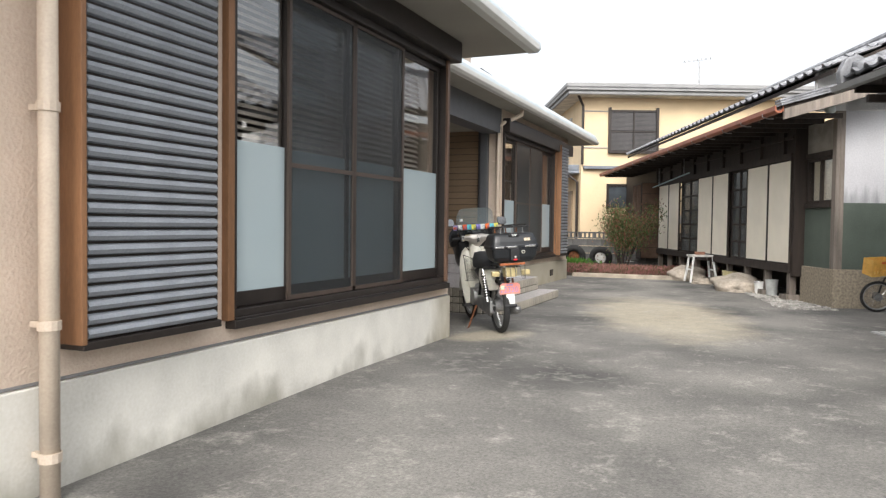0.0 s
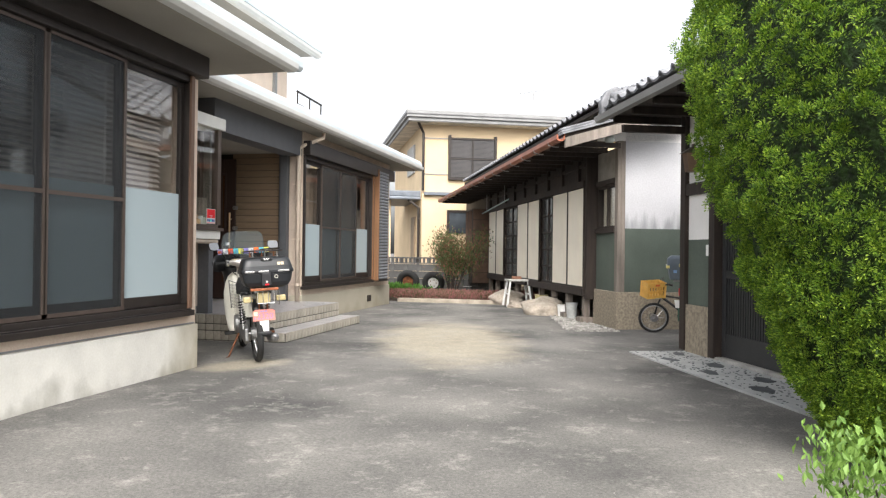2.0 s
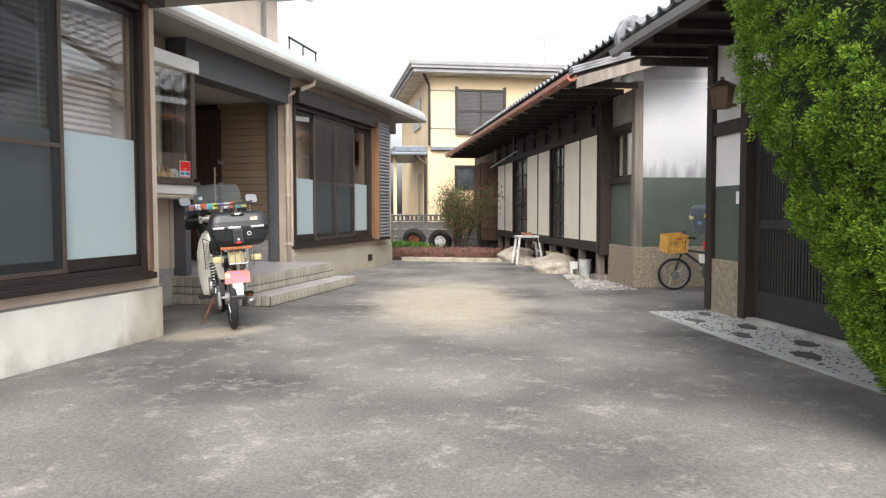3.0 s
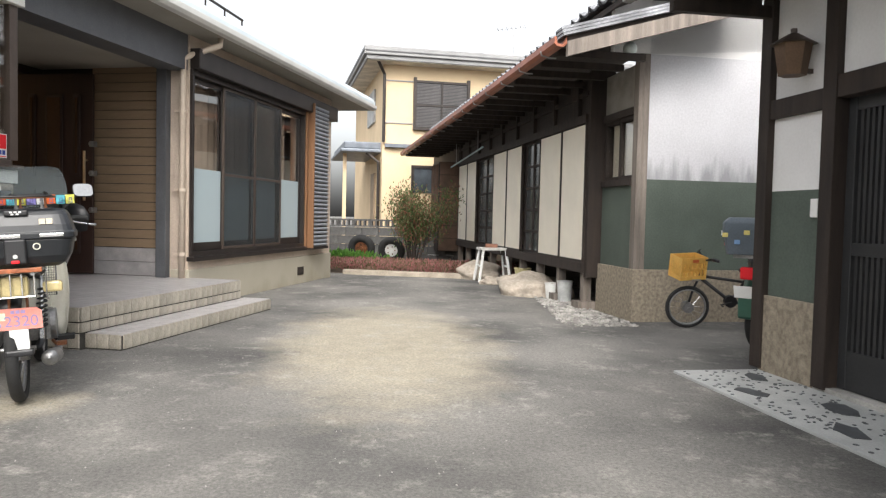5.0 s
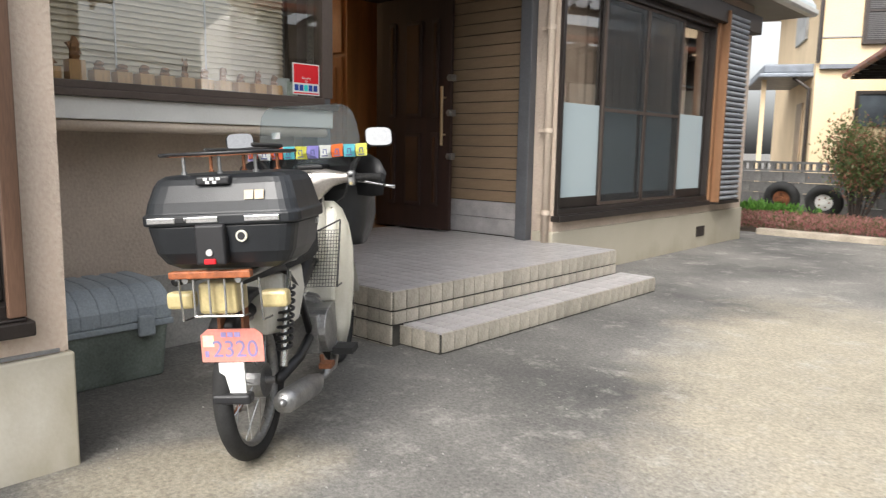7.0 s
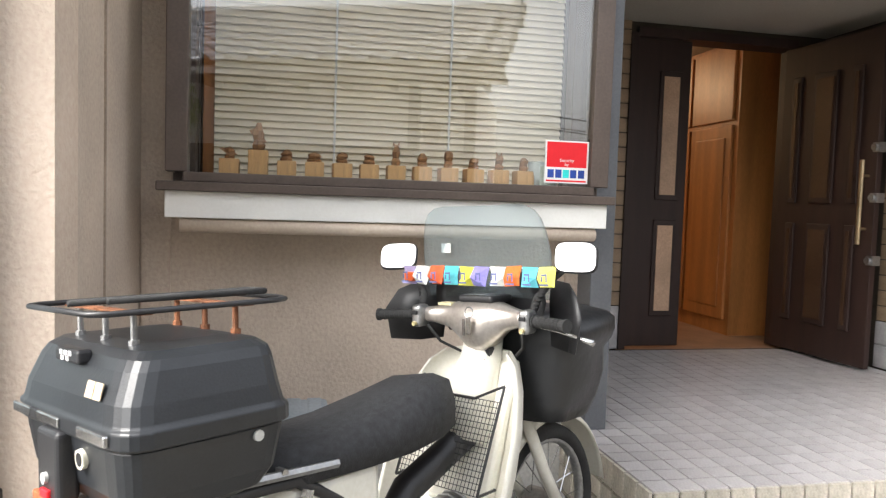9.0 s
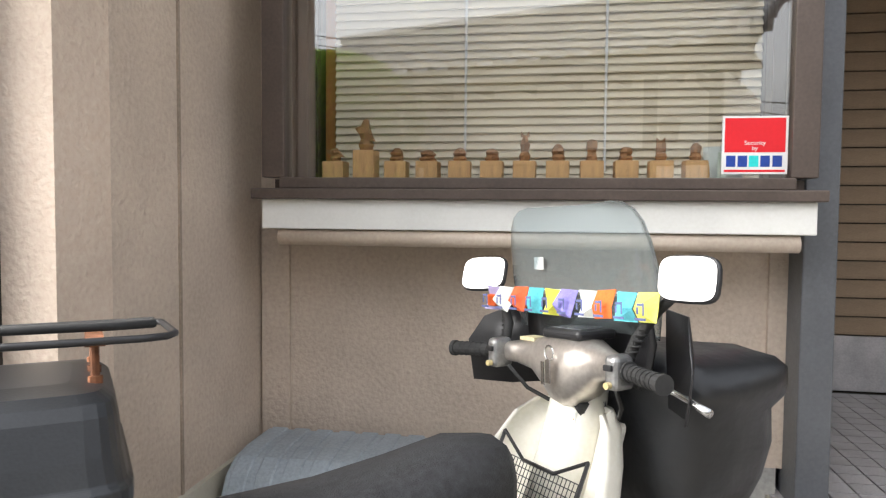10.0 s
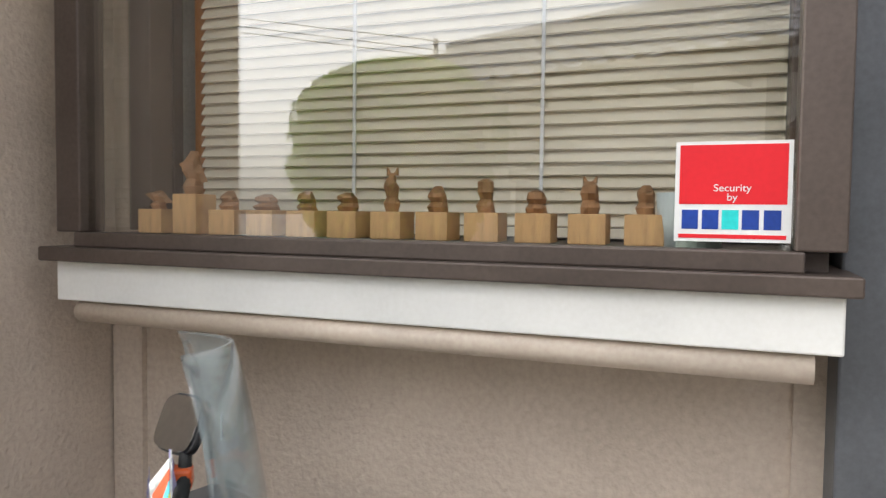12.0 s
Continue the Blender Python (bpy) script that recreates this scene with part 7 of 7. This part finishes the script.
# ---------------------------------------------------------------- bicycle with crate, second motorbike in the recess
def bicycle():
    t = thing("bicycle", pose(1.62, 11.66, G, 8, 0, 8) @ Matrix.Diagonal((0.86, 0.86, 0.86, 1)), "black bicycle with a yellow crate leaning on the wall", "bicycle")
    R = 0.25
    for cx in (0.0, 0.98):
        spoked_wheel(t, cx, R, "wheel", 0.022, 16)
    bm = bmesh.new()
    tube(bm, [(0.0, 0, R), (0.05, 0, 0.45), (0.13, 0, 0.66)], 0.015, 8)
    tube(bm, [(0.12, 0, 0.60), (0.48, 0, 0.33), (0.98, 0, R)], 0.02, 8)
    tube(bm, [(0.13, 0, 0.62), (0.62, 0, 0.56), (0.98, 0, R)], 0.017, 8)
    tube(bm, [(0.48, 0, 0.33), (0.62, 0, 0.56), (0.66, 0, 0.66)], 0.017, 8)
    part("frame", bm, BLACK, t, smooth=True)
    bm = bmesh.new()
    tube(bm, [(0.13, 0, 0.66), (0.15, 0, 0.80), (0.16, -0.26, 0.86)], 0.012, 8)
    tube(bm, [(0.15, 0, 0.80), (0.16, 0.26, 0.86), (0.20, 0.34, 0.86)], 0.012, 8)
    tube(bm, [(0.16, -0.26, 0.86), (0.21, -0.34, 0.86)], 0.018, 8)
    part("handlebar", bm, BLACK, t, smooth=True)
    bm = bmesh.new()
    loft(bm, [rounded(0.68, 0, 0.24, 0.12, 0.04, 0.67), rounded(0.68, 0, 0.26, 0.13, 0.04, 0.70), rounded(0.68, 0, 0.22, 0.10, 0.04, 0.725)])
    part("saddle", bm, BLACK, t)
    bm = bmesh.new()
    cyl(bm, (0.48, -0.03, 0.33), (0.48, 0.03, 0.33), 0.07, n=20)
    tube(bm, [(0.48, -0.06, 0.33), (0.36, -0.06, 0.30), (0.36, -0.14, 0.30)], 0.009, 6)
    part("crank", bm, BLACK, t)
    bm = bmesh.new()
    bx(bm, -0.12, 0.10, -0.12, 0.12, 0.585, 0.60)
    tube(bm, [(0.10, 0.0, 0.59), (0.14, 0, 0.62)], 0.01, 6)
    part("front_carrier", bm, STEEL, t)
    c = thing("plastic_crate", t.matrix_basis @ pose(-0.03, 0, 0.60, 4, 0, 20) @ Matrix.Diagonal((0.80, 0.80, 0.95, 1)), "yellow orange plastic crate on the bicycle", "crate")
    ye = mat("yellow_orange_plastic", (0.72, 0.42, 0.10), 0.5, 0, 0.1, 6, 0.05)
    part("base", boxes((-0.20, 0.20, -0.14, 0.14, 0, 0.02)), ye, c)
    for x0, x1, y0, y1 in ((-0.20, 0.20, -0.15, -0.14), (-0.20, 0.20, 0.14, 0.15), (-0.21, -0.20, -0.15, 0.15), (0.20, 0.21, -0.15, 0.15)):
        bm = boxes((x0, x1, y0, y1, 0, 0.05), (x0, x1, y0, y1, 0.20, 0.27), (x0, x1, y0, y1, 0.12, 0.14))
        for k in range(7):
            if x1 - x0 > 0.1:
                x = x0 + (x1 - x0 - 0.03) * k / 6
                bx(bm, x, x + 0.03, y0, y1, 0.05, 0.20)
            else:
                y = y0 + (y1 - y0 - 0.03) * k / 6
                bx(bm, x0, x1, y, y + 0.03, 0.05, 0.20)
        part("side", bm, ye, c)
    part("print_bar", boxes((-0.04, 0.06, -0.152, -0.151, 0.215, 0.25)), mat("orange_red_print", (0.7, 0.15, 0.04), 0.5), c)


bicycle()


def scooter():
    t = thing("scooter", pose(2.08, 10.52, G, 0, 0, 55), "green scooter with a sticker-covered grey top box", "scooter")
    spoked_wheel(t, 0.0, 0.25, "rear_wheel", 0.045, 12)
    spoked_wheel(t, 1.15, 0.25, "front_wheel", 0.045, 12)
    gr = mat("dark_green_scooter_paint", (0.03, 0.10, 0.07), 0.3, 0, 0.1, 5, 0.02)
    bm = bmesh.new()
    loft(bm, [rounded(0.10, 0, 0.40, 0.16, 0.05, 0.36), rounded(0.12, 0, 0.62, 0.24, 0.07, 0.52), rounded(0.15, 0, 0.60, 0.22, 0.07, 0.68)])
    part("body", bm, gr, t, "dark green body", bevel=0.02)
    bm = bmesh.new()
    loft(bm, [rounded(0.20, 0, 0.60, 0.24, 0.07, 0.68), rounded(0.20, 0, 0.62, 0.26, 0.07, 0.74), rounded(0.20, 0, 0.55, 0.22, 0.07, 0.78)])
    part("seat", bm, BLACK, t, bevel=0.02)
    bm = bmesh.new()
    prism(bm, [(0.45, 0.28), (0.90, 0.28), (1.0, 0.90), (1.08, 0.90), (1.05, 0.40), (0.95, 0.22), (0.45, 0.22)], "y", -0.16, 0.16)
    part("leg_shield", bm, gr, t, bevel=0.02)
    bm = bmesh.new()
    loft(bm, [rounded(-0.22, 0, 0.32, 0.34, 0.04, 0.80), rounded(-0.22, 0, 0.36, 0.40, 0.04, 1.0), rounded(-0.22, 0, 0.36, 0.40, 0.04, 1.06), rounded(-0.22, 0, 0.30, 0.34, 0.05, 1.10)])
    b = part("top_box", bm, mat("blue_grey_box", (0.10, 0.125, 0.15), 0.4), t, "blue grey top box", bevel=0.01)
    rg = random.Random(3)
    for i in range(9):
        c = [(0.8, 0.8, 0.78), (0.7, 0.6, 0.2), (0.6, 0.1, 0.1), (0.2, 0.35, 0.6)][i % 4]
        y, z = rg.uniform(-0.15, 0.13), rg.uniform(0.86, 1.03)
        part("sticker", boxes((-0.408, -0.404, y, y + 0.045, z, z + 0.035)) if i % 2 else boxes((-0.36 + i * 0.03, -0.32 + i * 0.03, 0.203, 0.206, z, z + 0.04)), mat("sticker_print", c, 0.5), b)
    part("tail_lamp", boxes((-0.30, -0.22, -0.07, 0.07, 0.60, 0.70)), RED, t, "red tail lamp", bevel=0.015)
    ob = part("number_plate", boxes((-0.003, 0.003, -0.1, 0.1, -0.05, 0.05)), WHITEP, t, "white number plate")
    ob.matrix_basis = pose(-0.32, 0, 0.50, 0, -15, 0)
    part("plate_arm", boxes((-0.31, -0.20, -0.03, 0.03, 0.46, 0.54)), BLACK, t)
    part("mud_guard", boxes((-0.30, -0.22, -0.08, 0.08, 0.28, 0.48)), gr, t, bevel=0.02)
    part("rack", boxes((-0.36, 0.05, -0.10, 0.10, 0.775, 0.80)), STEEL, t)


scooter()
# gate lantern, switch, laundry pole, junction box
ln = thing("wall_lantern", RH @ pose(-2.86, 0.26, 2.18), "bronze hexagonal wall lantern beside the gate", "lantern")
bm = bmesh.new()
cyl(bm, (0, 0, 0.0), (0, 0, 0.20), 0.085, 0.115, 6)
part("body", bm, mat("bronze_lantern", (0.14, 0.085, 0.05), 0.5, 0.5), ln)
bm = bmesh.new()
cyl(bm, (0, 0, 0.20), (0, 0, 0.27), 0.15, 0.03, 6)
cyl(bm, (0, 0, 0.27), (0, 0, 0.30), 0.02, n=6)
part("roof", bm, BROWN_ALU, ln)
part("arm", boxes((-0.015, 0.015, -0.15, 0.0, 0.02, 0.05)), BROWN_ALU, ln)
sw = part("wall_switch", boxes((-0.035, 0.035, 0, 0.02, -0.06, 0.06)), WHITEP, None, bevel=0.006)
sw.matrix_basis = RH @ pose(-2.96, 0.12, 1.33)
tagged(sw, "white intercom switch on the green wall panel", "switch")
pole = thing("laundry_pole", RH @ pose(6.4, 0.42, 2.42, 0, 3, 0), "thin pale blue laundry pole under the eave", "pole")
bm = bmesh.new()
cyl(bm, (-0.9, 0, 0), (2.2, 0, 0), 0.016, n=8)
part("pole", bm, mat("pale_blue_pole", (0.30, 0.42, 0.45), 0.4), pole)
for x in (-0.5, 1.6):
    bm = bmesh.new()
    tube(bm, [(x, 0, 0.42), (x, 0, 0.0), (x + 0.04, 0, -0.03)], 0.006, 5)
    part("hook", bm, STEEL, pole)
sp = thing("eave_lamp", RH @ pose(-0.28, 0.25, 2.92), "small white round lamp under the eave", "lamp")
bm = bmesh.new()
bmesh.ops.create_uvsphere(bm, u_segments=14, v_segments=8, radius=0.07)
part("globe", bm, mat("milky_lamp_glass", (0.62, 0.68, 0.66), 0.3), sp, smooth=True)

# onigawara end ornaments on the tiled roofs
for m in (RH @ pose(-0.62, -3.2, 5.15), RH @ pose(-2.02, -1.6, 4.15), RH @ pose(-2.05, 0.85, 3.02), RH @ pose(-2.05, -0.45, 3.52)):
    t = thing("ridge_end_tile", m, "rounded grey ridge end tile on the roof", "roof ornament", "ridge end tiles")
    bm = bmesh.new()
    prism(bm, [(-0.17, -0.12), (0.17, -0.12), (0.19, 0.04), (0.12, 0.18), (0.0, 0.24), (-0.12, 0.18), (-0.19, 0.04)], "x", -0.06, 0.05)
    part("plate", bm, KAWARA, t, bevel=0.02)
    bm = bmesh.new()
    cyl(bm, (-0.12, 0, 0.05), (0.10, 0, 0.05), 0.07, n=12)
    part("boss", bm, KAWARA, t)
# verge tiles down the near end of the gate roof
vt = thing("verge_tiles", RH, "row of rounded verge tiles down the gate roof end", "roof tiles", kind="structure")
bm = bmesh.new()
cyl(bm, (0, 0, 0), (0, -0.30, 0), 0.075, 0.065, 10)
vm = mesh_of("verge_tile", bm, KAWARA, True)
for i in range(10):
    f = i / 10
    for o in (0.0, -0.28):
        piece("verge_tile", vm, vt, pose(-2.03 + o, 0.97 - 2.55 * f, 3.05 + 1.05 * f, -22, 0, 0))

# ---------------------------------------------------------------- porch tiles
porch = thing("floor_porch_tiles", pose(0, 0, 0), "grey square porch tiles with dark grout", "tiles", kind="structure")
P = 0.1016
tile = mesh_of("tile", boxes((0.004, P - 0.004, 0.004, P - 0.004, -0.012, 0.0)), TILE)
rest = bmesh.new()
made = 0
for i in range(24):
    for j in range(25):
        x, y = -3.04 - (i + 1) * P + 0.004, 8.82 + j * P
        if made < 300 and i < 12:
            piece("tile", tile, porch, pose(x, y, PZ))
            made += 1
        else:
            bx(rest, x + 0.003, x + P - 0.003, y + 0.003, y + P - 0.003, PZ - 0.012, PZ)
tagged(part("rear_tiles", rest, TILE, porch), kind="stuff")
stepb = thing("floor_step_tiles", pose(0, 0, 0), "grey square tiles of the lower porch step", "tiles", kind="structure")
for i in range(3):
    for j in range(25):
        piece("tile", tile, stepb, pose(-2.74 - (i + 1) * P + 0.004, 8.90 + j * 0.1027, SZ))
ris = thing("wall_riser_tiles", pose(0, 0, 0), "stained grey riser tiles of the porch steps", "tiles", kind="structure")
r1 = mesh_of("tile", boxes((0.0, 0.012, 0.005, P - 0.005, 0.005, 0.110)), TILE_RISER)
r2 = mesh_of("tile", boxes((0.0, 0.012, 0.005, P - 0.005, 0.005, 0.075)), TILE_RISER)
for j in range(25):
    y = 8.82 + j * P
    piece("tile", r1, ris, pose(-3.04, y, PZ - 0.115))
    piece("tile", r2, ris, pose(-3.04, y, PZ - 0.196))
    y = 8.90 + j * 0.1027
    piece("tile", r1, ris, pose(-2.74, y, SZ - 0.115))
    piece("tile", r2, ris, pose(-2.74, y, SZ - 0.196))
turn = pose(0, 0, 0, 0, 0, -90)
for i in range(13):
    for z, me in ((PZ - 0.115, r1), (PZ - 0.196, r2), (PZ - 0.312, r1), (PZ - 0.392, r2)):
        piece("tile", me, ris, Matrix.Translation((-3.04 - i * P - P + 0.004, 8.82, z)) @ turn)
for i in range(3):
    for z, me in ((SZ - 0.115, r1), (SZ - 0.196, r2)):
        piece("tile", me, ris, Matrix.Translation((-2.742 - i * P - P + 0.004, 8.89, z)) @ turn)

# ---------------------------------------------------------------- street pole with wires beyond the gate, and grit on the yard
up = thing("utility_pole", pose(26.0, -4.05, 0), "grey concrete utility pole with overhead wires", "utility pole")
bm = bmesh.new()
cyl(bm, (0, 0, -0.2), (0, 0, 9.5), 0.18, 0.12, 12)
part("pole", bm, CONC_LIGHT, up)
part("cross_arm", boxes((-0.06, 0.06, -0.9, 0.9, 8.7, 8.8)), GREY_TRIM, up)
for y, z in ((-0.8, 8.85), (0.8, 8.85), (0.0, 9.4)):
    bm = bmesh.new()
    tube(bm, [(0, y - 40, z + 9), (0, y - 20, z + 3.6), (0, y, z), (0, y + 20, z - 3.4), (0, y + 40, z - 5)], 0.025, 5)
    part("wire", bm, BLACK, up)
rng = random.Random(77)
bm = bmesh.new()
for i in range(520):
    near = i % 3 > 0
    x, y = (rng.uniform(-3.2, 0.8), rng.uniform(5.2, 9.5)) if near else (rng.uniform(-2.6, 1.4), rng.uniform(2.5, 15.5))
    if y > 6.9 or x > -2.6:
        r = rng.uniform(0.0018, 0.0042)
        bmesh.ops.create_icosphere(bm, subdivisions=1, radius=r, matrix=Matrix.Translation((x, y, ground_z(y) + r * 0.3)) @ pose(0, 0, 0, rng.uniform(0, 90), rng.uniform(0, 90), 0) @ Matrix.Diagonal((1.4, 1, 0.7, 1)))
tagged(part("yard_grit", bm, mat("pale_grit", (0.34, 0.325, 0.30), 0.9), None), "scattered pale grit on the concrete yard", "grit", kind="stuff")
